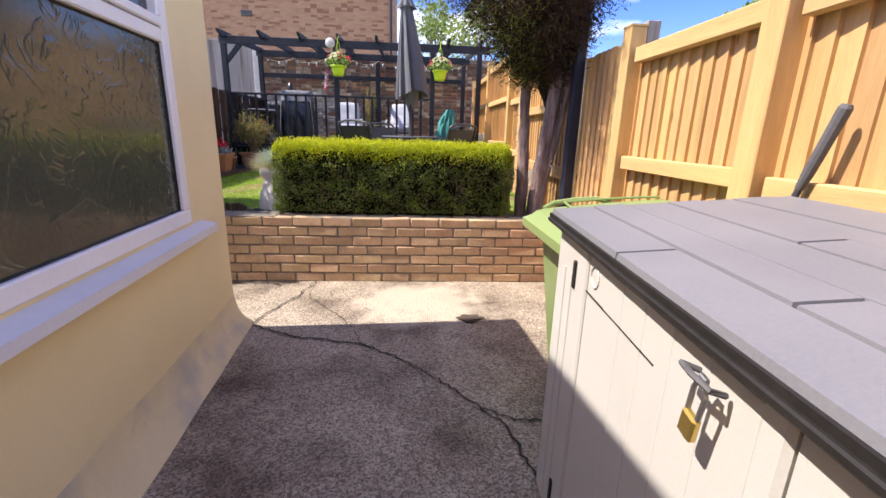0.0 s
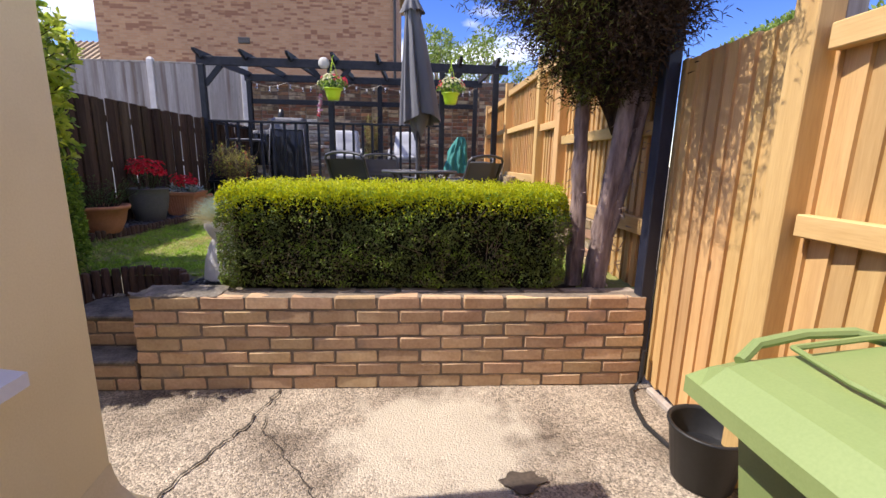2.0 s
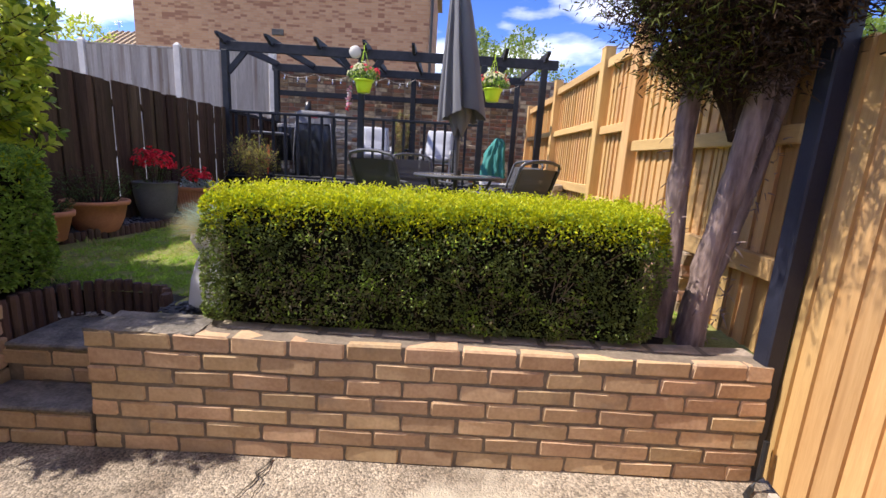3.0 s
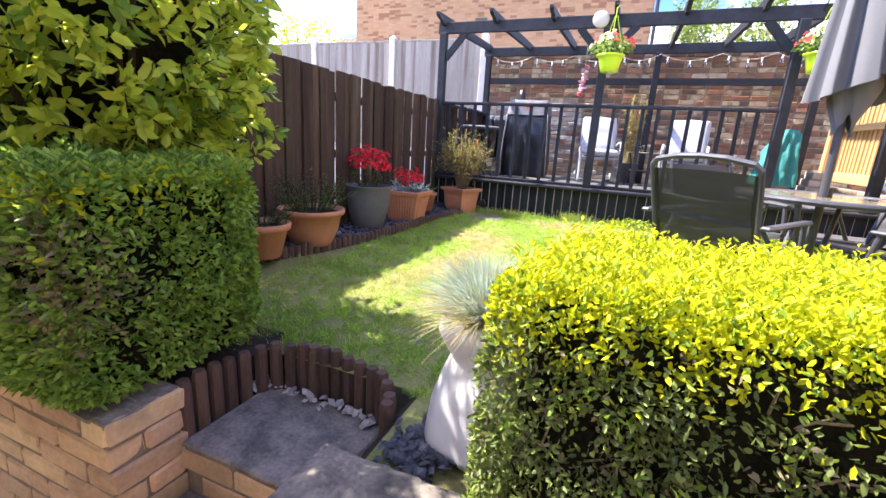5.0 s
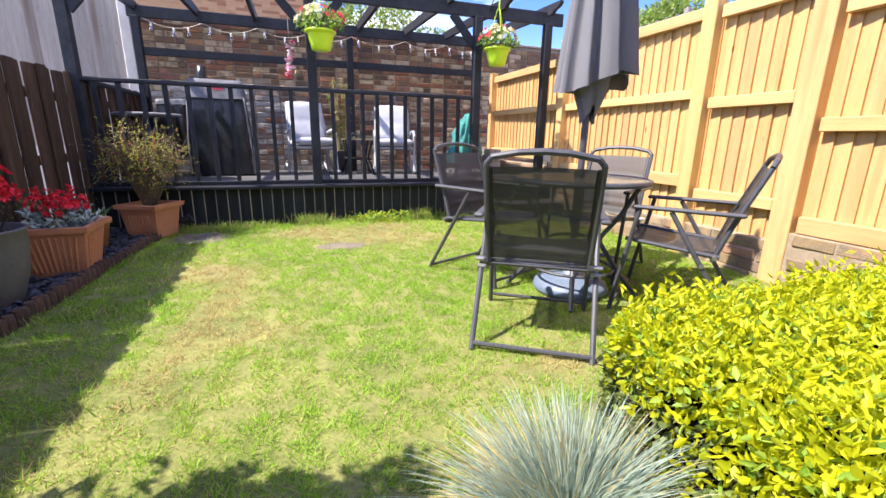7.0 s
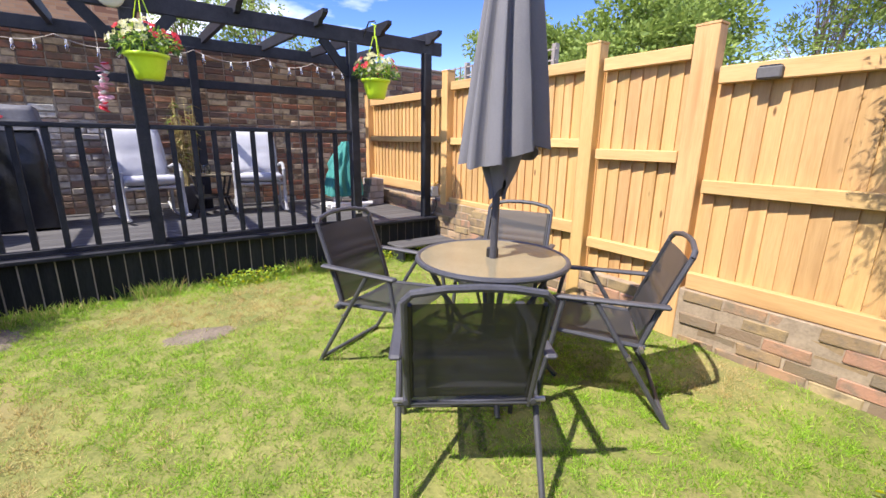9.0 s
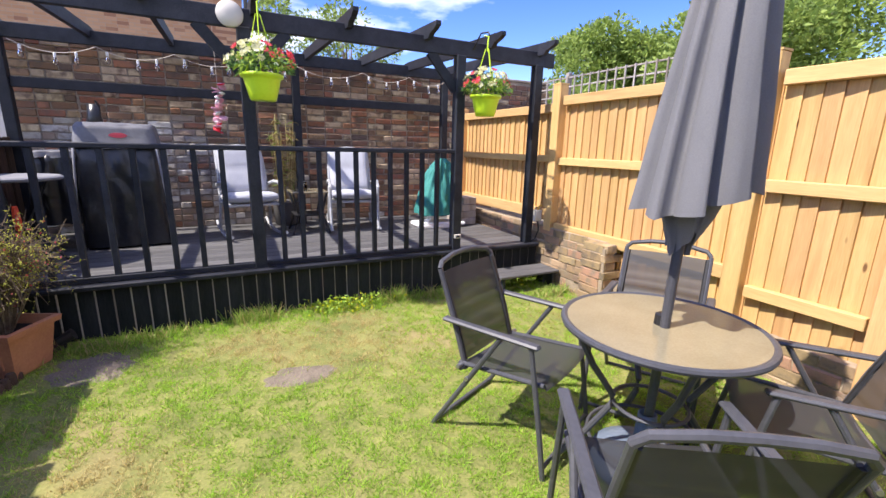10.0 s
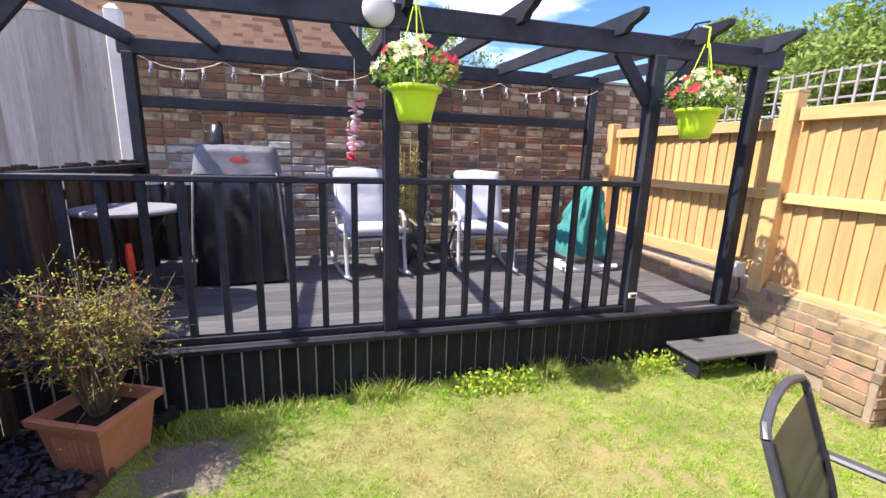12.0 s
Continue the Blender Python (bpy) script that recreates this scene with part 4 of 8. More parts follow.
for y0, y1, a, b in ((WY0 + 0.071, WY1 - 0.071, WZ0 + 0.071, WZ0 + 0.076), (WY0 + 0.071, WY1 - 0.071, 1.694, 1.699), (WY0 + 0.071, WY0 + 0.076, WZ0 + 0.076, 1.694), (WY1 - 0.076, WY1 - 0.071, WZ0 + 0.076, 1.694)):
    g.box(-0.03, -0.005, y0, y1, a, b, 0.003)
part("glazing_gasket", g, M_BLACKPLAST, win)
obs = M_OBSCURE
nn, ll = obs.node_tree.nodes, obs.node_tree.links
tcx, nz, bmp = nn.new("ShaderNodeTexCoord"), nn.new("ShaderNodeTexNoise"), nn.new("ShaderNodeBump")
nz.inputs["Scale"].default_value, nz.inputs["Detail"].default_value, nz.inputs["Distortion"].default_value = 7, 1.5, 3.5
bmp.inputs["Strength"].default_value, bmp.inputs["Distance"].default_value = 0.16, 0.008
ll.new(tcx.outputs["Object"], nz.inputs["Vector"])
crest = nn.new("ShaderNodeMapRange")
crest.inputs["From Min"].default_value, crest.inputs["From Max"].default_value = 0.52, 0.66
ll.new(nz.outputs["Fac"], crest.inputs["Value"])
ll.new(crest.outputs[0], bmp.inputs["Height"])
ll.new(bmp.outputs["Normal"], nn["Principled BSDF"].inputs["Normal"])
g = Geo()
g.box(-0.024, -0.016, WY0 + 0.072, WY1 - 0.072, WZ0 + 0.072, 1.698, 0.001)
part("pane", g, M_OBSCURE, win, "patterned privacy glass")
g = Geo()
g.box(-0.024, -0.016, WY0 + 0.116, WY1 - 0.116, 1.806, WZ1 - 0.106, 0.001)
part("pane", g, M_HOUSEGLASS, win)
g = Geo()
g.add([(-0.09, WY0 - 0.12, WZ0 + 0.0), (0.085, WY0 - 0.12, WZ0 - 0.035), (0.085, WY1 + 0.14, WZ0 - 0.035), (-0.09, WY1 + 0.14, WZ0), (-0.09, WY0 - 0.12, WZ0 - 0.05), (0.085, WY0 - 0.12, WZ0 - 0.075), (0.085, WY1 + 0.14, WZ0 - 0.075), (-0.09, WY1 + 0.14, WZ0 - 0.05)],
      [(0, 1, 2, 3), (1, 5, 6, 2), (4, 7, 6, 5), (0, 4, 5, 1), (3, 2, 6, 7), (0, 3, 7, 4)])
part("window_sill", g, M_SILL, win)
# closing wall behind the walker
g = Geo()
g.box(-1.0, 2.4, -4.6, -4.35, 0, 3.0, 0.004)
structure("wall_south", g, M_RENDER, "plain cream rendered wall at the end of the patio", "wall")

# ---- storage box ----
sb = thing("storage_box", "warm white plastic garden storage box with a grey plank-effect lid, padlocked", "storage box", pose(0.505, 1.455, 0, 0, 0, -4.2))
L, D, HB = 1.55, 0.74, 1.04
g = Geo()
for x0, x1, y0, y1 in ((0.02, D, -L, -L + 0.03), (0.02, D, -0.05, -0.02), (D - 0.03, D, -L + 0.03, -0.05)):
    g.box(x0, x1, y0, y1, 0.03, HB, 0.006)
g.box(0.02, D, -L, -0.02, 0.0, 0.05, 0.006)
part("body", g, M_BOX, sb)
g = Geo()
g.box(0, 0.03, -0.33, -0.05, 0.02, HB, 0.006)
post = part("corner_post", g, M_BOX, sb)
for i in range(2):
    g = Geo()
    g.box(-0.004, 0.01, -0.15 - 0.07 * i, -0.142 - 0.07 * i, 0.05, HB - 0.1, 0.002)
    part("ridge", g, M_BOX, post)
g = Geo()
g.box(0, 0.03, -L, -L + 0.10, 0.02, HB, 0.006)
part("corner_post", g, M_BOX, sb)
for dy0, dy1 in ((-1.03, -0.335), (-1.445, -1.035)):
    g = Geo()
    g.box(0.004, 0.03, dy0, dy1, 0.05, HB - 0.005, 0.008)
    dr = part("door", g, M_BOX, sb)
    for i in range(int((dy1 - dy0 - 0.1) / 0.105)):
        y = dy0 + 0.05 + i * 0.105
        g = Geo()
        g.box(0.0025, 0.008, y - 0.008, y + 0.093, 0.075, HB - 0.012, 0.0018)
        part("door_panel", g, M_BOX, dr)
    g = Geo()
    g.box(0.0, 0.006, dy0 + 0.30, dy1 - 0.002, 0.927, 0.9295, 0.0008)
    part("seam", g, M_LIDEDGE, dr)
g = Geo()
g.box(-0.007, 0.02, -0.25, -0.23, 0.90, 0.985, 0.003)
part("hinge", g, M_LIDEDGE, sb)
g = Geo()
g.box(-0.007, 0.02, -0.25, -0.23, 0.12, 0.205, 0.003)
part("hinge", g, M_LIDEDGE, sb)
g = Geo()
g.tube([(0.003, -0.39 + 0.028 * math.cos(t), 0.985 + 0.028 * math.sin(t)) for t in [i * math.pi / 8 for i in range(17)]], 0.003, 5, False)
part("moulded_badge", g, M_BOX, sb)


def lid_z(x):
    return HB + 0.045 + 0.07 * (x + 0.05) / (D + 0.1)


g = Geo()
x0, x1 = -0.026, D + 0.05
g.add([(x0, -L - 0.04, lid_z(x0) - 0.034), (x1, -L - 0.04, lid_z(x1) - 0.034), (x1, 0.02, lid_z(x1) - 0.034), (x0, 0.02, lid_z(x0) - 0.034),
       (x0, -L - 0.04, lid_z(x0) - 0.006), (x1, -L - 0.04, lid_z(x1) - 0.006), (x1, 0.02, lid_z(x1) - 0.006), (x0, 0.02, lid_z(x0) - 0.006)],
      [(3, 2, 1, 0), (4, 5, 6, 7), (0, 1, 5, 4), (1, 2, 6, 5), (2, 3, 7, 6), (3, 0, 4, 7)])
lid = part("lid", g, M_LIDEDGE, sb, "dark grey edged lid")
edges = [x0 + 0.004 + (x1 - x0 - 0.008) * f for f in (0, 0.17, 0.31, 0.48, 0.62, 0.75, 0.91, 1)]
for i, (a, b) in enumerate(zip(edges, edges[1:])):
    # boards of uneven height, butted end to end at staggered joints
    cuts = [-L - 0.036, -0.55 - 0.31 * (i % 3), 0.016]
    for k, (c0, c1) in enumerate(zip(cuts, cuts[1:])):
        g = Geo()
        vs = []
        top = 0.008 + 0.0025 * (i % 2) + 0.0008 * k
        for z in (-0.008, top):
            c = 0.003 if z > 0 else 0
            vs += [(a + 0.002 + c, c0 + 0.002 + c, lid_z(a) + z), (b - 0.002 - c, c0 + 0.002 + c, lid_z(b) + z),
                   (b - 0.002 - c, c1 - 0.002 - c, lid_z(b) + z), (a + 0.002 + c, c1 - 0.002 - c, lid_z(a) + z)]
        g.add(vs, [(3, 2, 1, 0), (4, 5, 6, 7), (0, 1, 5, 4), (1, 2, 6, 5), (2, 3, 7, 6), (3, 0, 4, 7)])
        part("lid_plank", g, M_LID, lid)
g = Geo()
g.box(-0.034, -0.022, -L - 0.03, 0.01, lid_z(x0) - 0.032, lid_z(x0) - 0.018, 0.003)
part("lid_lip", g, M_LIDEDGE, lid)
hasp = Geo()
hasp.tube([(-0.008, -0.875, 1.005), (-0.035, -0.87, 1.015), (-0.042, -0.905, 1.018), (-0.035, -0.94, 1.012), (-0.008, -0.935, 1.002)], 0.005, 6)
part("hasp", hasp, M_GREYPOT, sb)
pad = thing("padlock", "brass padlock hanging from the storage box doors", "padlock", sb.matrix_world @ pose(-0.03, -0.905, 0.925, 8, 0, 0))
g = Geo()
g.box(-0.007, 0.007, -0.017, 0.017, -0.012, 0.03, 0.004)
part("lock_body", g, M_BRASS, pad)
g = Geo()
g.tube([(0, -0.013, 0.03), (0, -0.014, 0.07), (0, -0.006, 0.095), (0, 0.006, 0.095), (0, 0.014, 0.07), (0, 0.013, 0.03)], 0.004, 6)
part("shackle", g, M_STEEL, pad)

# ---- wheelie bin ----
wb = thing("wheelie_bin", "lime green plastic wheelie bin with a closed lid", "wheelie bin", pose(0.66, 1.91, 0.03, 0, 0, 0))
g = Geo()
rings = []
for z, xa, xb, hy in ((-0.03, 0.13, 0.58, 0.215), (0.10, 0.10, 0.60, 0.225), (0.84, 0.015, 0.66, 0.275), (0.85, 0.0, 0.67, 0.288), (0.90, 0.0, 0.67, 0.288)):
    rings.append([(xa, -hy + 0.03, z), (xa + 0.03, -hy, z), (xb - 0.03, -hy, z), (xb, -hy + 0.03, z), (xb, hy - 0.03, z), (xb - 0.03, hy, z), (xa + 0.03, hy, z), (xa, hy - 0.03, z)])
vs = [p for r_ in rings for p in r_]
fs = [(i * 8 + j, i * 8 + (j + 1) % 8, i * 8 + 8 + (j + 1) % 8, i * 8 + 8 + j) for i in range(len(rings) - 1) for j in range(8)]
fs += [tuple(range(8))[::-1], tuple(range(32, 40))]
part("body", Geo().add(vs, fs), M_BIN, wb)
g = Geo()
nx, ny = 14, 12
vs, fs = [], []
for j in range(ny + 1):
    for i in range(nx + 1):
        u, v = i / nx, j / ny
        x = -0.075 + 0.77 * u
        y = -0.305 + 0.61 * v
        ex, ey = min(u, 1 - u) * 0.77, min(v, 1 - v) * 0.61
        z = 0.915 + 0.075 * u + 0.024 * min(1, min(ex / 0.028, ey / 0.028)) + 0.02 * math.sin(math.pi * v) * math.sin(math.pi * u)
        if u < 0.1:
            z -= 0.02 * (0.1 - u) / 0.1
        vs.append((x, y, z))
fs = [(j * (nx + 1) + i, j * (nx + 1) + i + 1, (j + 1) * (nx + 1) + i + 1, (j + 1) * (nx + 1) + i) for j in range(ny) for i in range(nx)]
o = len(vs)
vs += [(x, y, z - 0.04) for x, y, z in vs]
rim = [i for i in range(nx + 1)] + [(j + 1) * (nx + 1) - 1 for j in range(1, ny + 1)] + [ny * (nx + 1) + i for i in range(nx - 1, -1, -1)] + [j * (nx + 1) for j in range(ny - 1, 0, -1)]
for a, b in zip(rim, rim[1:] + rim[:1]):
    fs.append((a, o + a, o + b, b))
fs += [tuple(o + i for i in f[::-1]) for f in fs[:nx * ny]]
lidb = part("lid", Geo().add(vs, fs), M_BIN, wb)
g = Geo()
g.tube([(0.13, -0.25, 0.985), (0.10, -0.1, 0.985), (0.095, 0.1, 0.985), (0.12, 0.25, 0.985), (0.3, 0.262, 1.0), (0.5, 0.262, 1.015), (0.62, 0.25, 1.02)], 0.007, 6)
part("lid_ridge", g, M_BIN, lidb)
g = Geo()
g.tube([(0.02, 0.27, 0.945), (0.08, 0.30, 0.972), (0.2, 0.312, 0.99), (0.31, 0.30, 0.998), (0.37, 0.27, 0.985)], 0.013, 8)
part("lid_handle", g, M_BIN, lidb)
g = Geo()
g.tube([(0.74, -0.26, 0.96), (0.74, 0.26, 0.96)], 0.018, 8)
for y in (-0.24, 0, 0.24):
    g.box(0.66, 0.75, y - 0.02, y + 0.02, 0.93, 0.975, 0.004)
part("rear_handle", g, M_BIN, wb)
for y in (-0.25, 0.25):
    g = Geo()
    g.tube([(0.58, y - 0.025, 0.075), (0.58, y + 0.025, 0.075)], 0.105, 16)
    part("wheel", g, M_BLACKPLAST, wb)

# ---- bucket, hose, tool ----
bk = thing("bucket", "black plastic bucket standing by the fence", "bucket", pose(1.26, 2.96, 0.0))
g = Geo()
g.lathe([(0.115, 0.0), (0.125, 0.01), (0.158, 0.26), (0.166, 0.268), (0.166, 0.278), (0.152, 0.278), (0.148, 0.262), (0.118, 0.03), (0.01, 0.028)], 28)
part("pail", g, M_BLACKPLAST, bk, "", True)
g = Geo()
g.lathe([(0.135, 0.15), (0.01, 0.155)], 20)
part("dirty_water", g, M_COVER, bk)
g = Geo()
g.tube([(1.40, 3.76, 0.25), (1.39, 3.745, 0.08), (1.36, 3.74, 0.018), (1.31, 3.70, 0.014), (1.25, 3.55, 0.014), (1.21, 3.35, 0.014), (1.24, 3.15, 0.014), (1.34, 3.03, 0.014)], 0.013, 8)
tagged(part("cable", g, M_BLACKPLAST), "black rubber cable lying on the patio by the wall", "cable")
g = Geo()
g.box(1.405, 1.445, 2.35, 3.7, 0.0, 0.035, 0.004)
structure("gravel_strip", g, M_PEBBLE, "narrow strip of grey grit along the fence foot", "gravel")
tl = thing("garden_tool", "dark grey garden tool handle leaning on the timber fence", "garden tool", pose(0, 0, 0))
g = Geo()
g.tube([(1.30, 1.80, 0.02), (1.372, 1.45, 1.24)], 0.012, 8)
part("shaft", g, M_CHAIR, tl)
g = Geo()
g.tube([(1.368, 1.468, 1.18), (1.372, 1.45, 1.24), (1.385, 1.39, 1.45), (1.386, 1.387, 1.462)], [0.014, 0.019, 0.021, 0.015], 10)
part("grip", g, M_GREYPOT, tl)

# ---- steps and retaining wall ----
BR = (0.243, 0.105, 0.0715)   # a brick
CW, CH = 0.2585, 0.0855       # with its joint
MORT = 0.007


def brick_meshes(name, l, w, h, material, count=5, c=0.006, seed=1):
    """A few slightly different bricks to share between walls."""
    rr = random.Random(seed)
    out = []
    for _ in range(count):
        g = Geo().box(-l / 2, l / 2, -w / 2, w / 2, -h / 2, h / 2, c)
        g.v = [(x + rr.uniform(-1, 1) * 0.005, y + rr.uniform(-1, 1) * 0.004, z + rr.uniform(-1, 1) * 0.004) for x, y, z in g.v]
        out.append(g.mesh(name, material))
    return out


B_FULL = brick_meshes("brick", *BR, M_BRICK)
B_HALF = brick_meshes("brick", 0.118, BR[1], BR[2], M_BRICK, 3)
C_FULL = brick_meshes("coping_brick", *BR, M_COPING, 4, 0.012)


def lay(meshes, parent, x, y, z, rz=0.0, name="brick", wob=0.002):
    ob = new(name, R.choice(meshes))
    ob.parent = parent
    ob.location = (x + R.uniform(-wob, wob), y + R.uniform(-wob, wob), z + R.uniform(-wob, wob) * 0.6)
    ob.rotation_euler = (R.uniform(-0.008, 0.008), R.uniform(-0.006, 0.006), rz + R.uniform(-0.01, 0.01))
    return ob


WALLY = 3.80
# mortar cores; the faces of the bricks stand proud of them
g = Geo()
g.box(-1.69 + 0.012, 1.40, WALLY + MORT, WALLY + 0.20, -0.03, 0.588, 0.003)
rw = structure("wall_retaining", g, M_MORTAR, "low retaining wall of tan bricks in stretcher bond", "garden wall")
g = Geo()
g.box(-3.4, -2.29 - 0.012, WALLY + MORT, WALLY + 0.23, -0.03, 0.588, 0.003)
lw = structure("wall_retaining_2", g, M_MORTAR, "low tan brick wall beside the steps under a hedge", "garden wall")
g = Geo()
g.box(-2.285, -1.70, WALLY + MORT, 4.05, -0.03, 0.172, 0.003)
g.box(-2.285, -1.70, 4.02 + MORT, 4.42, -0.03, 0.372, 0.003)
st = structure("garden_steps", g, M_MORTAR, "worn brick-fronted concrete garden steps in shade", "steps")
g = Geo()
g.box(-2.283, -1.702, WALLY - 0.004, 4.03, 0.172, 0.194, 0.008)
part("tread", g, M_CAP, st, "grey worn concrete tread")
g = Geo()
g.box(-2.283, -1.702, 4.016, 4.43, 0.372, 0.396, 0.008)
part("tread", g, M_CAP, st, "grey worn concrete tread")


def mortar_cap(parent, x0, x1, y0, y1, z0, th, seed):
    """A rough weathered bed of mortar spread over a wall's top."""
    nx_, ny_ = 26, 14
    vs, fs = [], []
    for j in range(ny_ + 1):
        for i in range(nx_ + 1):
            u, v = i / nx_, j / ny_
            ed = min(u, 1 - u, v, 1 - v) * 6
            x, y = x0 + (x1 - x0) * u, y0 + (y1 - y0) * v
            rag = 0.010 * noise.noise((x * 14, y * 14, seed)) * (ed < 0.8)
            vs.append((x + rag, y + rag, z0 + th * min(1, 0.35 + ed) + 0.007 * noise.noise((x * 17, y * 17, seed)) + 0.005 * noise.noise((x * 45, y * 45, seed))))
    fs = [(j * (nx_ + 1) + i, j * (nx_ + 1) + i + 1, (j + 1) * (nx_ + 1) + i + 1, (j + 1) * (nx_ + 1) + i) for j in range(ny_) for i in range(nx_)]
    rim_ = list(range(nx_ + 1)) + [(j + 1) * (nx_ + 1) - 1 for j in range(1, ny_ + 1)] + [ny_ * (nx_ + 1) + i for i in range(nx_ - 1, -1, -1)] + [j * (nx_ + 1) for j in range(ny_ - 1, 0, -1)]
    o_ = len(vs)
    vs += [(vs[k][0], vs[k][1], z0 - 0.01) for k in rim_]
    for k in range(len(rim_)):
        k2 = (k + 1) % len(rim_)
        fs.append((rim_[k], o_ + k, o_ + k2, rim_[k2]))
    part("mortar_cap", Geo().add(vs, fs), M_CAP, parent, "rough grey weathered mortar spread on top")


mortar_cap(rw, -1.688, -1.20, WALLY + 0.004, WALLY + 0.235, 0.588, 0.016, 2.0)
mortar_cap(lw, -3.3, -2.293, WALLY + 0.004, WALLY + 0.235, 0.588, 0.012, 5.0)
# soil that the walls hold back
g = Geo()
g.box(-1.60, 1.42, 4.0, 4.5, 0.0, 0.545, 0.003)
g.box(-3.44, -2.32, 4.02, 4.6, 0.0, 0.545, 0.003)
structure("planting_soil", g, M_SOIL, "dark planting soil behind the brick wall", "soil")

# ---- log-roll edging, pebbles, slate bed ----
def log_roll(name_label, pts, z0, z1, r):
    ob = thing("log_roll_edging", name_label, "lawn edging")
    logs = [Geo().lathe([(r * 0.96, 0), (r, 0.01), (r, z1 - z0 - 0.02), (r * 0.8, z1 - z0)], 8).mesh("log", M_LOG, False)]
    for (xa, ya), (xb, yb) in zip(pts, pts[1:]):
        d = math.hypot(xb - xa, yb - ya)
        n = max(1, int(d / (2 * r)))
        for i in range(n):
            t = (i + 0.5) / n
            lo = new("log", logs[0])
            lo.parent = ob
            lo.location = (xa + (xb - xa) * t, ya + (yb - ya) * t, z0 + R.uniform(-0.012, 0.008))
            lo.rotation_euler = (0, 0, R.uniform(0, 6))
    return ob


log_roll("dark brown log-roll edging holding the lawn above the steps", [(-2.312, 4.03), (-2.31, 4.28), (-2.27, 4.41), (-2.16, 4.46), (-1.95, 4.48), (-1.76, 4.45), (-1.66, 4.36), (-1.61, 4.24)], 0.33, 0.605, 0.026)
log_roll("dark brown log-roll edging along the slate bed", [(-3.30, 5.10), (-3.08, 5.75), (-2.98, 6.3), (-2.93, 7.0), (-2.88, 7.8), (-2.80, 8.3), (-2.72, 8.56)], 0.50, 0.66, 0.026)


def chips(name, n, area, z, size, material, label, category, seed):
    rr = np.random.RandomState(seed)
    g = Geo()
    for _ in range(n):
        x, y = area(rr)
        s = size * rr.uniform(0.5, 1.3)
        m = pose(x, y, z + rr.uniform(0, size), *(rr.uniform(-40, 40, 2)), rr.uniform(0, 360))
        vs = [m @ Vector((s * a * rr.uniform(0.7, 1.1), s * b * rr.uniform(0.5, 0.9), s * c * rr.uniform(0.25, 0.45))) for a, b, c in
              ((1, 0, 0), (0.3, 1, 0), (-0.9, 0.5, 0), (-0.6, -0.8, 0), (0.5, -0.8, 0), (0, 0, 1), (0, 0, -1))]
        g.add(vs, [(i, (i + 1) % 5, 5) for i in range(5)] + [((i + 1) % 5, i, 6) for i in range(5)])
    return tagged(part(name, g, material), label, category, "", "stuff")


g = Geo()
vs, fs = [], []
bed = [(-3.30, 4.6), (-3.28, 5.10), (-3.07, 5.75), (-2.97, 6.3), (-2.92, 7.0), (-2.87, 7.8), (-2.79, 8.3), (-2.71, 8.6)]
for i, (x, y) in enumerate(bed):
    vs += [(-3.46, y, 0.615), (x, y, 0.615)]
    if i:
        fs.append((2 * i - 2, 2 * i - 1, 2 * i + 1, 2 * i))
structure("slate_bed", Geo().add(vs, fs), M_SOIL, "dark soil bed under the slate chippings", "flower bed")


def bed_xy(rr):
    while True:
        y = rr.uniform(4.8, 8.58)
        for (xa, ya), (xb, yb) in zip(bed, bed[1:]):
            if ya <= y <= yb:
                lim = xa + (xb - xa) * (y - ya) / (yb - ya)
                return rr.uniform(-3.42, lim - 0.03), y
        return -3.35, y


chips("slate_chippings", 2600, bed_xy, 0.615, 0.026, M_SLATE, "blue-grey slate chippings round the flower pots", "slate", 31)
chips("slate_heap", 260, lambda rr: (rr.normal(-1.44, 0.04), rr.normal(4.16, 0.06)), 0.56, 0.024, M_SLATE, "slate chippings round the white planter", "slate", 33)
chips("pebbles", 60, lambda rr: (rr.uniform(-2.32, -1.74), 4.43 - abs(rr.normal(0, 0.025))), 0.40, 0.022, M_PEBBLE, "small pale pebbles along the step's back edge", "pebbles", 34)

# ---- hedges, laurel, conifer ----
def shell_points(rr, n, x0, x1, y0, y1, z0, z1, depth=0.06, round_=0.10, bumps=0.03):
    """Places just inside the faces of a clipped hedge, and the way out of each face."""
    areas = np.array([(y1 - y0) * (z1 - z0)] * 2 + [(x1 - x0) * (z1 - z0)] * 2 + [(x1 - x0) * (y1 - y0)])
    face = rr.choice(5, n, p=areas / areas.sum())
    p = np.stack([rr.uniform(x0, x1, n), rr.uniform(y0, y1, n), rr.uniform(z0, z1, n)], 1)
    nor = np.zeros((n, 3))
    for k, (ax, v, s) in enumerate(((0, x0, -1), (0, x1, 1), (1, y0, -1), (1, y1, 1), (2, z1, 1))):
        i = face == k
        p[i, ax] = v - s * rr.exponential(depth, i.sum()) * 0.6
        nor[i, ax] = s
    c = np.array([(x0 + x1) / 2, (y0 + y1) / 2, (z0 + z1) / 2])
    e = np.array([(x1 - x0) / 2, (y1 - y0) / 2, (z1 - z0) / 2])
    q = np.abs(p - c) - (e - round_)
    out = np.clip(q, 0, None)
    ln = np.linalg.norm(out, axis=1)
    over = ln > round_
    sc = np.ones(n)
    sc[over] = round_ / ln[over]
    p = np.where(q > 0, c + np.sign(p - c) * (e - round_ + out * sc[:, None]), p)
    w = np.array([noise.noise((a * 4.5, b * 4.5, d * 4.5)) + 0.8 * noise.noise((a * 11, b * 11, d * 11)) for a, b, d in p])
    p += nor * (bumps * w)[:, None]
    return p, nor, face


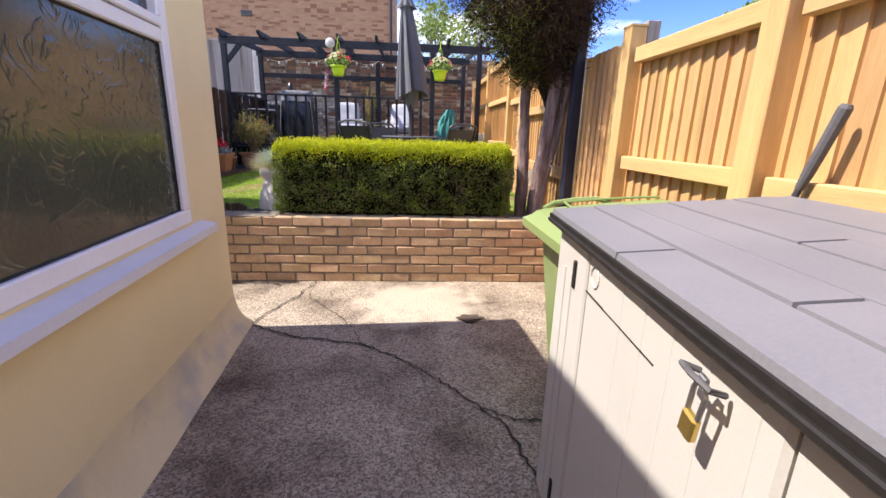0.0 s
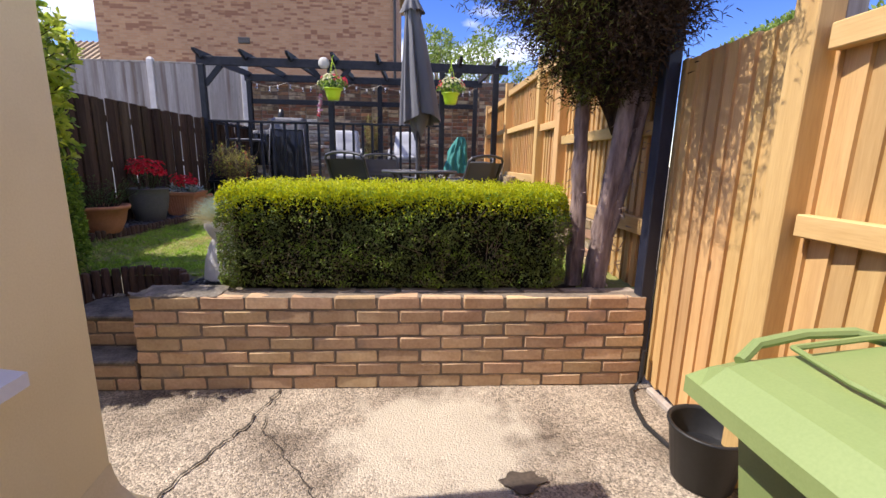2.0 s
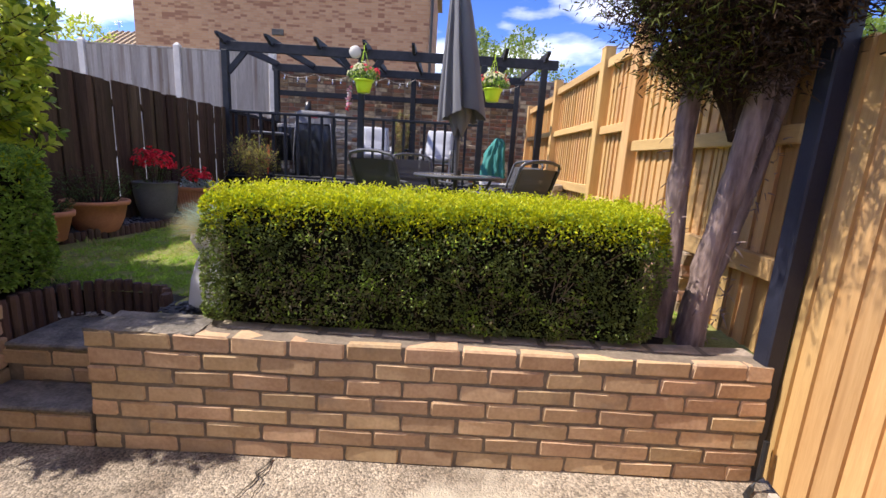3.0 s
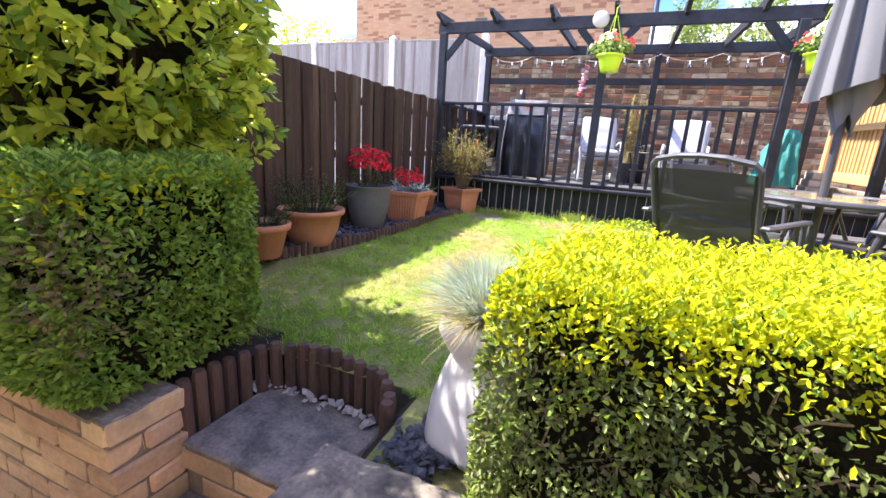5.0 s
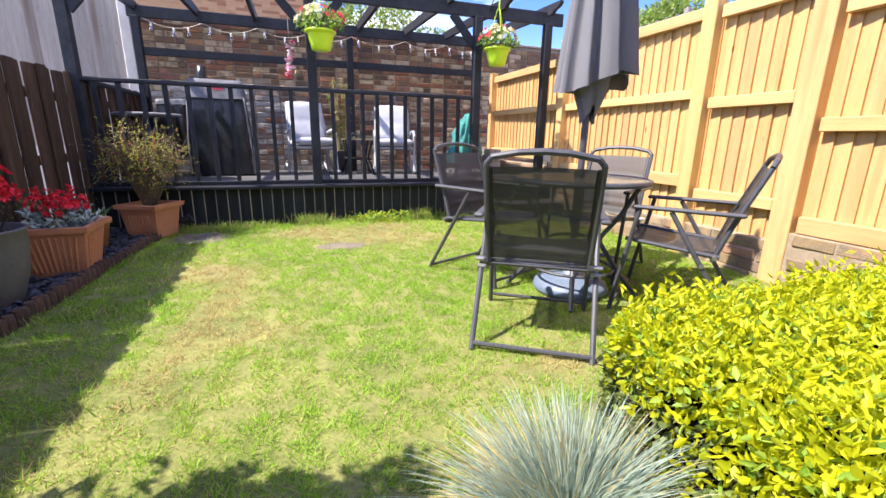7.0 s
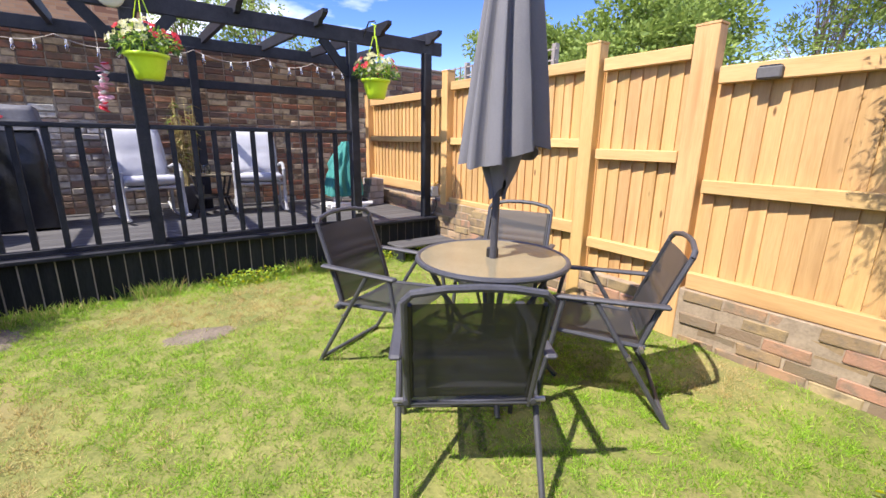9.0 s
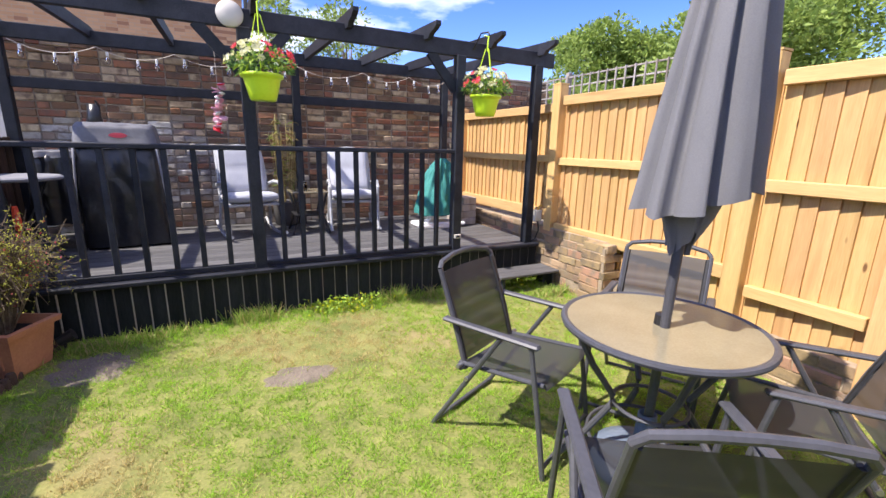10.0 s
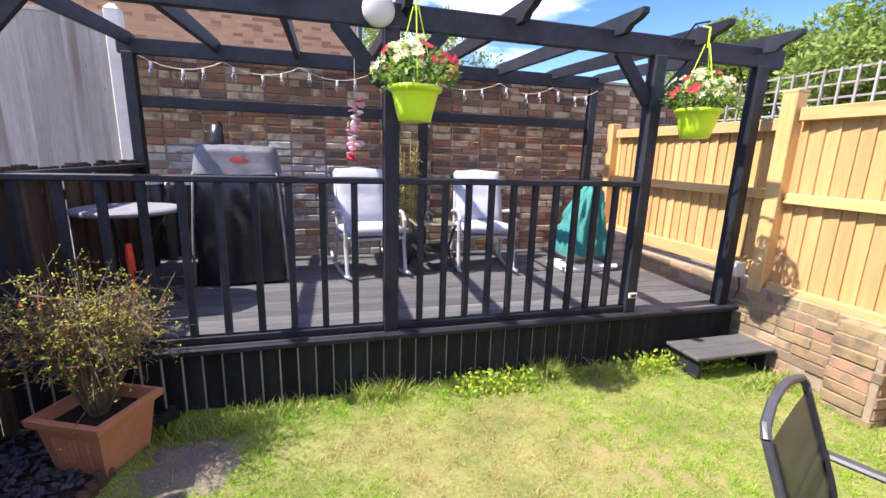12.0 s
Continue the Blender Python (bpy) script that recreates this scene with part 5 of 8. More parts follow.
def slant(p, x0, y0, y1, amount):
    """Pulls the hedge's near end in towards its back corner."""
    p = np.array(p, float)
    f = np.clip(1 - (p[..., 0] - x0) / 0.9, 0, 1) * np.clip((p[..., 1] - y0) / (y1 - y0), 0, 1)
    p[..., 0] += amount * f
    return p


def clipped_hedge(label, x0, x1, y0, y1, z0, z1, n, seed, top_new, leaf=0.024, side_mix=0.12, amount=0.0, dead=None, mid=None, brown=0.0):
    ob = thing("hedge", label, "hedge")
    rr = np.random.RandomState(seed)
    g = Geo()
    k = 14
    # solid block, coloured near-black as the shade inside the hedge
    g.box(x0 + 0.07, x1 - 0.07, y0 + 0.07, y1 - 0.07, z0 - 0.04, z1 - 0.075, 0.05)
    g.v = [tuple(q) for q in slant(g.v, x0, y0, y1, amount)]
    part("inner_growth", g, M_INNERSHADE, ob, "solid near-black core coloured as the shade within")
    g = Geo()
    for _ in range(420):
        a = Vector((rr.uniform(x0 + 0.1, x1 - 0.1), rr.uniform(y0 + 0.1, y1 - 0.1), z0 + rr.uniform(0.0, 0.3)))
        d = Vector((rr.normal(), rr.normal() - 0.5, abs(rr.normal()) + 0.4)).normalized() * rr.uniform(0.2, 0.4)
        b = a + d
        b = Vector((min(max(b.x, x0 + 0.02), x1 - 0.02), min(max(b.y, y0 + 0.015), y1 - 0.02), min(b.z, z1 - 0.03)))
        g.tube([a, b], [0.004, 0.002], 4, False)
    tagged(part("twigwork", g, M_TANTWIG, ob), kind="stuff")
    p, nor, face = shell_points(rr, n, x0, x1, y0, y1, z0, z1)
    p = slant(p, x0, y0, y1, amount)
    gaps = np.array([noise.noise((a * 8, b * 8, c * 8 + 1.0)) + 0.7 * noise.noise((a * 19, b * 19, c * 19)) for a, b, c in p])
    keep = (rr.uniform(size=n) < np.clip((0.95 if mid else 0.75) + 1.4 * gaps, 0.15, 1)) | (face == 4)
    p, nor, face, gaps = p[keep], nor[keep], face[keep], gaps[keep]
    n = len(p)
    al = nor * 0.7 + rr.normal(size=(n, 3)) * 0.75 + np.array([0, 0, 0.35])
    u = rr.uniform(size=n)
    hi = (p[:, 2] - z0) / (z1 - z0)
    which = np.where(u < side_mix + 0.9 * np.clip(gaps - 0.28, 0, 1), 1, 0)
    # yellow new growth on top, sunlit brightness included in its colour; sides kept darker
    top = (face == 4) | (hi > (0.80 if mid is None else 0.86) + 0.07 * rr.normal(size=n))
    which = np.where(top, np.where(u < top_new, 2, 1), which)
    patch = np.array([noise.noise((a * 5, b * 5, c * 5 + 3.0)) for a, b, c in p])
    which = np.where((which == 0) & (rr.uniform(size=n) < brown * np.clip(0.5 + 2.2 * patch, 0, 1.6)), 3, which)
    which = np.where((which == 1) & ~top & (patch < -0.12) & (mid is None), 0, which)
    if dead:
        gap = np.linalg.norm((p - np.array(dead[0])) / np.array(dead[1]), axis=1)
        which = np.where(rr.uniform(size=n) < 0.45 * np.clip(1.7 - gap, 0, 1), 3, which)
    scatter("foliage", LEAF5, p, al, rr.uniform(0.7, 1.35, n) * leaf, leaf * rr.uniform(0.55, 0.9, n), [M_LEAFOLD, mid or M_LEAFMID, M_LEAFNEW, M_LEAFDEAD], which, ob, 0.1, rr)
    # new shoots standing up from the top
    ns = int(1500 * (x1 - x0) * (y1 - y0) / 1.0)
    sx, sy = rr.uniform(x0 + 0.02, x1 - 0.02, ns), rr.uniform(y0 + 0.02, y1 - 0.02, ns)
    pos, al = [], []
    for a, b in zip(sx, sy):
        hgt = rr.uniform(0.01, 0.055) + 0.05 * max(0, noise.noise((a * 7, b * 7, 5)))
        for j in range(5):
            pos.append((a + rr.normal() * 0.006, b + rr.normal() * 0.006, z1 - 0.02 + hgt * j / 4 + 0.02 * noise.noise((a * 4, b * 4, 0))))
            t = rr.uniform(0, 6.28)
            al.append((math.cos(t), math.sin(t), 0.8))
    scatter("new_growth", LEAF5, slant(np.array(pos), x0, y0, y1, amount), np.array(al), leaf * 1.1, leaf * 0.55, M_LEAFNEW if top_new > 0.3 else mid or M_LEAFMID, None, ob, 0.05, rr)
    return ob


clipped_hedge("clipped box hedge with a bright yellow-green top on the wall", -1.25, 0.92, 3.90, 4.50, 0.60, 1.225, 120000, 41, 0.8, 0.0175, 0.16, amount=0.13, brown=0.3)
clipped_hedge("rounded clipped box hedge of dense green leaves beside the steps", -3.38, -2.30, 3.74, 4.44, 0.62, 1.32, 52000, 42, 0.25, 0.026, 0.9, dead=((-2.38, 3.80, 1.02), (0.10, 0.14, 0.16)), mid=M_LEAFBOX)


def laurel():
    ob = thing("laurel_bush", "tall laurel bush with large glossy yellow-green leaves by the fence", "bush", pose(-2.95, 4.30, 0.55))
    rr = np.random.RandomState(44)
    g = Geo()
    tips = []
    for _ in range(9):
        t = rr.uniform(0, 6.28)
        a = (0.12 * math.cos(t), 0.12 * math.sin(t), 0)
        b = (0.25 * math.cos(t), 0.25 * math.sin(t), 0.9)
        c = (0.5 * math.cos(t), 0.5 * math.sin(t), rr.uniform(1.4, 2.0))
        g.tube([a, b, c], [0.018, 0.014, 0.007], 6)
    part("stem", g, M_TWIG, ob)
    # lumpy solid core whose near-black colour is the bush's inner shade
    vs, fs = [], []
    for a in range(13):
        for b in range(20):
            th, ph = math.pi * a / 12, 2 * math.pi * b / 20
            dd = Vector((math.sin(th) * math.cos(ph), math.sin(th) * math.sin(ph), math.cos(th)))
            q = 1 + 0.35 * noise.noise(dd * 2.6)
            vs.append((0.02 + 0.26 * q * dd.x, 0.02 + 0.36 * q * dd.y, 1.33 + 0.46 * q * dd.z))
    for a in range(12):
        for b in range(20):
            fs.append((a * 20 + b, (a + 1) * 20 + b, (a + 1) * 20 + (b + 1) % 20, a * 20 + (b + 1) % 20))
    tagged(part("inner_growth", Geo().add(vs, fs), M_INNERSHADE, ob, "solid near-black core coloured as the shade within"), kind="stuff")
    n = 1400
    d = rr.normal(size=(n, 3))
    d /= np.linalg.norm(d, axis=1, keepdims=True)
    rad = rr.uniform(0.45, 1.0, (n, 1)) ** 0.4
    wob = np.array([1 + 0.25 * noise.noise((a * 2, b * 2, c * 2)) for a, b, c in d])[:, None]
    c = np.array([0.02, 0.02, 1.33]) + d * rad * wob * np.array([0.54, 0.72, 0.80])
    pos, al, which, sz = [], [], [], []
    tw = Geo()
    for i in range(n):
        axis = d[i] + np.array([0, 0, 0.5]) + rr.normal(size=3) * 0.3
        axis /= np.linalg.norm(axis)
        # deeper leaves get a darker colour for their shade, new outer ones the bright
        new_ = rr.uniform() < 0.9 * rad[i, 0] ** 2.5
        base = c[i] - axis * 0.07
        tw.tube([tuple(base), tuple(c[i])], [0.0035, 0.002], 4, False)
        for k in range(8):
            t = k * 2.4 + rr.uniform(0, 0.6)
            side = np.cross(axis, rr.normal(size=3))
            side /= np.linalg.norm(side) + 1e-9
            pos.append(base + axis * 0.012 * k)
            al.append(side * 0.95 + axis * (0.25 + 0.11 * k))
            which.append(0 if new_ else 1)
            sz.append(rr.uniform(0.045, 0.085))
    tagged(part("twigwork", tw, M_TWIG, ob), kind="stuff")
    sz = np.array(sz)
    scatter("leaves", LEAF6, np.array(pos), np.array(al), sz, sz * 0.85, [M_LAUREL, M_LAURELSHADE], np.array(which), ob, 0.12, rr)
    return ob


laurel()


def conifer():
    ob = thing("conifer_tree", "conifer with several shaggy bare stems and a dense dark brown-green crown", "tree", pose(1.16, 4.20, 0.55))
    rr = np.random.RandomState(46)
    for pts, rs in (([(-0.07, 0.05, -0.05), (-0.06, 0.06, 0.35), (-0.08, 0.07, 0.9), (-0.10, 0.08, 1.5), (-0.1, 0.05, 2.3)], [0.065, 0.058, 0.05, 0.045, 0.03]),
                    ([(0.04, -0.05, -0.05), (0.05, -0.07, 0.4), (0.10, -0.10, 0.9), (0.16, -0.12, 1.5), (0.22, -0.1, 2.4)], [0.075, 0.062, 0.06, 0.05, 0.03]),
                    ([(0.09, 0.0, -0.05), (0.12, -0.02, 0.35), (0.21, -0.06, 0.9), (0.27, -0.1, 1.5), (0.36, 0.0, 2.3)], [0.05, 0.045, 0.042, 0.036, 0.02])):
        g = Geo()
        dense, dr = [], []
        for i in range(len(pts) - 1):
            for k in range(8):
                t = k / 8
                dense.append(tuple(pts[i][j] + (pts[i + 1][j] - pts[i][j]) * t + 0.008 * noise.noise((pts[i][2] * 3 + t * 3, j, rs[0] * 90)) for j in range(3)))
                dr.append((rs[i] + (rs[i + 1] - rs[i]) * t) * (1 + 0.18 * noise.noise((i + t * 2, 3.3, rs[0] * 50))))
        g.tube(dense, dr, 12)
        g.v = [(x + 0.006 * noise.noise((x * 60, y * 60, z * 6)), y + 0.006 * noise.noise((x * 60, y * 60, z * 6 + 9)), z) for x, y, z in g.v]
        part("trunk", g, M_BARK, ob, "shaggy red-brown bark", True)
    # peeling strips of bark and snapped twigs
    n = 260
    t = rr.uniform(0, 6.28, n)
    zz = rr.uniform(0.02, 1.3, n)
    ci = rr.choice(3, n)
    cx = np.array([-0.07, 0.06, 0.13])[ci] + np.array([-0.02, 0.08, 0.12])[ci] * zz
    cy = np.array([0.06, -0.06, -0.01])[ci] - np.array([-0.01, 0.05, 0.06])[ci] * zz
    pos = np.stack([cx + 0.055 * np.cos(t), cy + 0.055 * np.sin(t), zz], 1)
    al = np.stack([np.cos(t) * 0.7, np.sin(t) * 0.7, rr.normal(0, 0.8, n)], 1)
    scatter("loose_bark", BLADE4, pos, al, rr.uniform(0.02, 0.08, n), 0.008, M_BARK, None, ob, 0.3, rr)
    # crown of drooping sprays
    g = Geo()
    sprays = []
    for _ in range(420):
        t = rr.uniform(0, 6.28)
        z = 1.38 + 2.62 * rr.uniform() ** 1.2
        lim = min(0.9, max(0.03, 0.02 + 1.1 * (z - 1.28)), 0.9 - 0.25 * (z - 2.3))
        q = lim * rr.uniform(0.35, 1.0) ** 0.5
        end = Vector((0.05 + q * math.cos(t) * (1.32 if math.cos(t) < 0 else 0.46), 0.0 + q * math.sin(t) * (1.5 if math.sin(t) < 0 else 0.8), z))
        start = Vector((0.1, 0, max(0.95, z - 0.35)))
        g.tube([start, (start + end) / 2 + Vector((0, 0, 0.05)), end], [0.012, 0.008, 0.003], 4, False)
        sprays.append((end, t, q / max(lim, 0.01)))
    tagged(part("branchwork", g, M_TWIG, ob), kind="stuff")
    # solid brown lumps added inside the crown to block light coming through
    g = Geo()
    for cz, cr, ch_ in ((2.0, 0.34, 0.42), (2.5, 0.5, 0.55), (3.1, 0.42, 0.6)):
        vs, fs = [], []
        for a in range(13):
            for b in range(20):
                th, ph = math.pi * a / 12, 2 * math.pi * b / 20
                d = Vector((math.sin(th) * math.cos(ph), math.sin(th) * math.sin(ph), math.cos(th)))
                q = 1 + 0.35 * noise.noise(d * 2.3 + Vector((cz, 0, 0)))
                vs.append((0.02 + cr * q * d.x, cr * q * d.y, cz + ch_ * q * d.z))
        for a in range(12):
            for b in range(20):
                fs.append((a * 20 + b, (a + 1) * 20 + b, (a + 1) * 20 + (b + 1) % 20, a * 20 + (b + 1) % 20))
        g.add(vs, fs)
    tagged(part("inner_growth", g, M_TWIG, ob, "dense dead brown interior, solid lumps added to block light"), kind="stuff")
    pos, al, which = [], [], []
    for e, t, q in sprays:
        k = 260
        off = rr.normal(size=(k, 3)) * [0.085, 0.085, 0.10]
        pos.append(np.array(e) + off)
        al.append(np.stack([rr.normal(math.cos(t) * 0.6, 0.5, k), rr.normal(math.sin(t) * 0.6, 0.5, k), rr.normal(-0.1, 0.6, k)], 1))
        # outer sprays facing the sun go green: the lit fringe is put into colour
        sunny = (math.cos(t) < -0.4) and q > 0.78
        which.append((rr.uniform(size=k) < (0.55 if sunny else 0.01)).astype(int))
    pos, al, which = np.concatenate(pos), np.concatenate(al), np.concatenate(which)
    keep = pos[:, 2] > 1.2
    scatter("crown", BLADE4, pos[keep], al[keep], rr.uniform(0.02, 0.06, keep.sum()), 0.007, [M_CONIFER, M_CONIFERSUNTIP], which[keep], ob, 0.15, rr)
    return ob


conifer()

# ---- deck ----
DY, DZ = 8.62, 1.0
g = Geo()
g.box(-3.46, 1.36, DY + 0.06, 10.84, 0.5, DZ - 0.03, 0.004)
dk = structure("deck", g, M_FASCIA, "raised black-stained timber deck with a boarded front", "deck")
yy = DY - 0.01
while yy < 10.83:
    g = Geo()
    g.box(-3.46, 1.36, yy, min(yy + 0.139, 10.835), DZ - 0.028, DZ, 0.004)
    part("deck_board", g, M_DECK, dk)
    yy += 0.145
xx = -3.46
while xx < 1.34:
    g = Geo()
    w = 0.098
    g.add([(xx, DY + 0.03, 0.52), (xx + w, DY + 0.012, 0.52), (xx + w, DY + 0.05, 0.52), (xx, DY + 0.05, 0.52),
           (xx, DY + 0.03, DZ - 0.032), (xx + w, DY + 0.012, DZ - 0.032), (xx + w, DY + 0.05, DZ - 0.032), (xx, DY + 0.05, DZ - 0.032)],
          [(0, 1, 5, 4), (1, 2, 6, 5), (4, 5, 6, 7), (3, 0, 4, 7), (2, 3, 7, 6)])
    part("fascia_board", g, M_FASCIA, dk)
    g = Geo()
    g.box(xx + w + 0.0005, xx + w + 0.0085, DY + 0.02, DY + 0.045, 0.55, DZ - 0.034, 0.001)
    part("fascia_gap_edge", g, M_GREYWOOD, dk)
    xx += 0.105
g = Geo()
g.box(-3.46, 1.36, DY - 0.045, DY + 0.01, DZ - 0.03, DZ + 0.008, 0.008)
part("deck_nosing", g, M_STAIN, dk)
# bench step
bs = thing("deck_step", "black timber step in front of the deck", "step", pose(1.02, 8.40, 0.57))
g = Geo()
for i in range(2):
    g.box(-0.36, 0.36, -0.15 + 0.15 * i, -0.005 + 0.15 * i, 0.19, 0.215, 0.005)
part("tread", g, M_DECK, bs)
for x in (-0.32, 0.29):
    g = Geo()
    g.box(x, x + 0.03, -0.13, 0.13, -0.03, 0.19, 0.003)
    part("side_board", g, M_STAIN, bs)

# ---- pergola with its rail ----
pg = thing("pergola", "blue-black stained timber pergola with rafters over the deck", "pergola")
PF = [-3.41, -1.42, 0.37, 1.25]
for i, x in enumerate(PF):
    g = Geo()
    g.box(x - 0.045, x + 0.045, DY + 0.012, DY + 0.102, DZ - (0.0), 2.80, 0.006)
    part("post", g, M_STAIN, pg)
PB = [-3.40, -0.80, 1.17]
for x in PB:
    g = Geo()
    g.box(x - 0.045, x + 0.045, 10.56, 10.65, DZ, 2.90, 0.006)
    part("post", g, M_STAIN, pg)
g = Geo()
g.box(-3.48, 1.44, DY + 0.03, DY + 0.075, 2.79, 2.925, 0.006)
part("front_beam", g, M_STAIN, pg)
g = Geo()
g.box(-3.48, 1.30, 10.58, 10.625, 2.885, 3.02, 0.006)
part("back_beam", g, M_STAIN, pg)
g = Geo()
g.box(-3.355, 1.125, 10.59, 10.635, 2.455, 2.55, 0.005)
part("cross_rail", g, M_STAIN, pg)
rafter_prof = [(8.40, 2.985), (8.40, 2.955), (8.45, 2.93), (8.52, 2.915), (8.56, 2.88), (10.6, 2.96), (10.72, 2.975), (10.76, 3.02), (10.76, 3.05), (10.6, 3.06)]
for x in [-3.39, -2.71, -2.02, -1.345, -0.66, 0.02, 0.65, 1.24]:
    g = Geo()
    n = len(rafter_prof)
    vs = [(x - 0.022, y, z) for y, z in rafter_prof] + [(x + 0.022, y, z) for y, z in rafter_prof]
    g.add(vs, [tuple(range(n))[::-1], tuple(range(n, 2 * n))] + [(i, (i + 1) % n, n + (i + 1) % n, n + i) for i in range(n)])
    part("rafter", g, M_STAIN, pg)


def brace(x0, z0, x1, z1, y):
    g = Geo()
    d = Vector((x1 - x0, 0, z1 - z0)).normalized()
    nrm = Vector((-d.z, 0, d.x)) * 0.04
    a, b = Vector((x0, y, z0)), Vector((x1, y, z1))
    vs = [a - nrm, b - nrm, b + nrm, a + nrm]
    vs += [v + Vector((0, 0.036, 0)) for v in vs]
    g.add(vs, [(0, 1, 2, 3), (7, 6, 5, 4), (0, 4, 5, 1), (1, 5, 6, 2), (2, 6, 7, 3), (3, 7, 4, 0)])
    part("corner_brace", g, M_STAIN, pg)


for x in (-3.41, -1.42, 0.37):
    brace(x + 0.04, 2.50, x + 0.30, 2.80, DY + 0.0345)
for x in (-1.42, 0.37):
    brace(x - 0.04, 2.50, x - 0.30, 2.80, DY + 0.0345)
rl = thing("railing", "black timber railing with square balusters along the deck front", "railing")
for x0, x1 in ((-3.365, -1.465), (-1.375, 0.325)):
    g = Geo()
    g.box(x0, x1, DY + 0.015, DY + 0.085, 1.935, 1.972, 0.006)
    part("top_rail", g, M_STAIN, rl)
    g = Geo()
    g.box(x0, x1, DY + 0.025, DY + 0.075, 1.012, 1.052, 0.005)
    part("bottom_rail", g, M_STAIN, rl)
bal = Geo().box(-0.019, 0.019, -0.019, 0.019, 0, 0.883, 0.003).mesh("baluster", M_STAIN)
for x in [-3.28 + 0.1825 * i for i in range(10)] + [-1.232 + 0.1545 * i for i in range(10)]:
    b_ = new("baluster", bal)
    b_.parent = rl
    b_.location = (x, DY + 0.05, 1.052)
# return of the rail along the dark fence
g = Geo()
g.box(-3.40, -3.34, DY + 0.11, 10.55, 1.93, 1.965, 0.006)
part("side_rail", g, M_STAIN, rl)

# string of lights along the back beam
sl = thing("string_lights", "string of clear glass bulbs hanging below the pergola's back beam", "string lights")
pts, anchors = [], []
for a, b in ((-3.30, -2.65), (-2.65, -2.0), (-2.0, -1.33), (-1.33, -0.78), (-0.78, 0.0), (0.0, 0.62), (0.62, 1.18)):
    for k in range(8):
        t = k / 8
        z = 2.865 - 0.10 * 4 * t * (1 - t) * (0.6 + 0.4 * (b - a))
        pts.append((a + (b - a) * t, 10.53, z))
        if k in (1, 4, 6):
            anchors.append((a + (b - a) * t, 10.53, z))
pts.append((1.18, 10.53, 2.865))
g = Geo()
g.tube(pts, 0.004, 5)
part("wire", g, M_WIRE, sl)
bulb = Geo().lathe([(0.006, 0.0), (0.012, -0.008), (0.022, -0.035), (0.022, -0.05), (0.014, -0.068), (0.003, -0.074)], 12).mesh("bulb", M_BULB, True)
sock = Geo().lathe([(0.012, 0.0), (0.012, 0.035), (0.005, 0.042)], 10).mesh("socket", M_WHITE)
for p in anchors:
    so = new("socket", sock)
    so.parent, so.location = sl, (p[0], p[1], p[2] - 0.042)
    bo = new("bulb", bulb)
    bo.parent, bo.location = so, (0, 0, 0)

# round white lamp on the middle post and small fittings
rd = thing("wall_lamp", "round white lamp fixed to the pergola beam", "lamp", pose(-1.50, DY + 0.0, 2.86, 90, 0, 0))
g = Geo()
g.lathe([(0.06, 0.0), (0.085, 0.008), (0.088, 0.03), (0.078, 0.045), (0.02, 0.052)], 24)
part("housing", g, M_BOX, rd, "", True)
ob_ = thing("socket_box", "cream plastic outdoor electrical box on the pergola post", "electrical box", pose(1.31, DY + 0.03, 1.30))
g = Geo()
g.box(-0.015, 0.075, -0.05, 0.03, -0.06, 0.06, 0.008)
part("case", g, M_BOX, ob_)
g = Geo()
g.tube([(0.04, -0.03, -0.06), (0.05, -0.04, -0.16), (0.02, -0.02, -0.26), (-0.03, 0.03, -0.31)], 0.007, 6)
part("cable", g, M_BLACKPLAST, ob_)
g = Geo()
g.tube([(0.03, -0.03, 0.06), (0.03, -0.05, 0.1), (0.06, -0.05, 0.11)], 0.01, 6)
part("tap", g, M_BRASS, ob_)
po = thing("post_light", "small square cream light low on the pergola post", "light", pose(0.37, DY + 0.005, 1.14))
g = Geo()
g.box(-0.035, 0.035, -0.012, 0.006, -0.02, 0.02, 0.004)
part("case", g, M_BOX, po)
g = Geo()
g.box(-0.018, 0.018, -0.015, -0.010, -0.009, 0.009, 0.001)
part("lens", g, M_BLACKPLAST, po)


# ---- hanging baskets ----
def flower(pos, nor, r, rr, petals=7):
    out_p, out_a = [], []
    ref = np.cross(nor, rr.normal(size=3))
    ref /= np.linalg.norm(ref) + 1e-9
    bi = np.cross(nor, ref)
    for k in range(petals):
        t = 2 * math.pi * k / petals
        d = math.cos(t) * ref + math.sin(t) * bi
        out_p.append(pos)
        out_a.append(d + nor * 0.45)
    return out_p, out_a


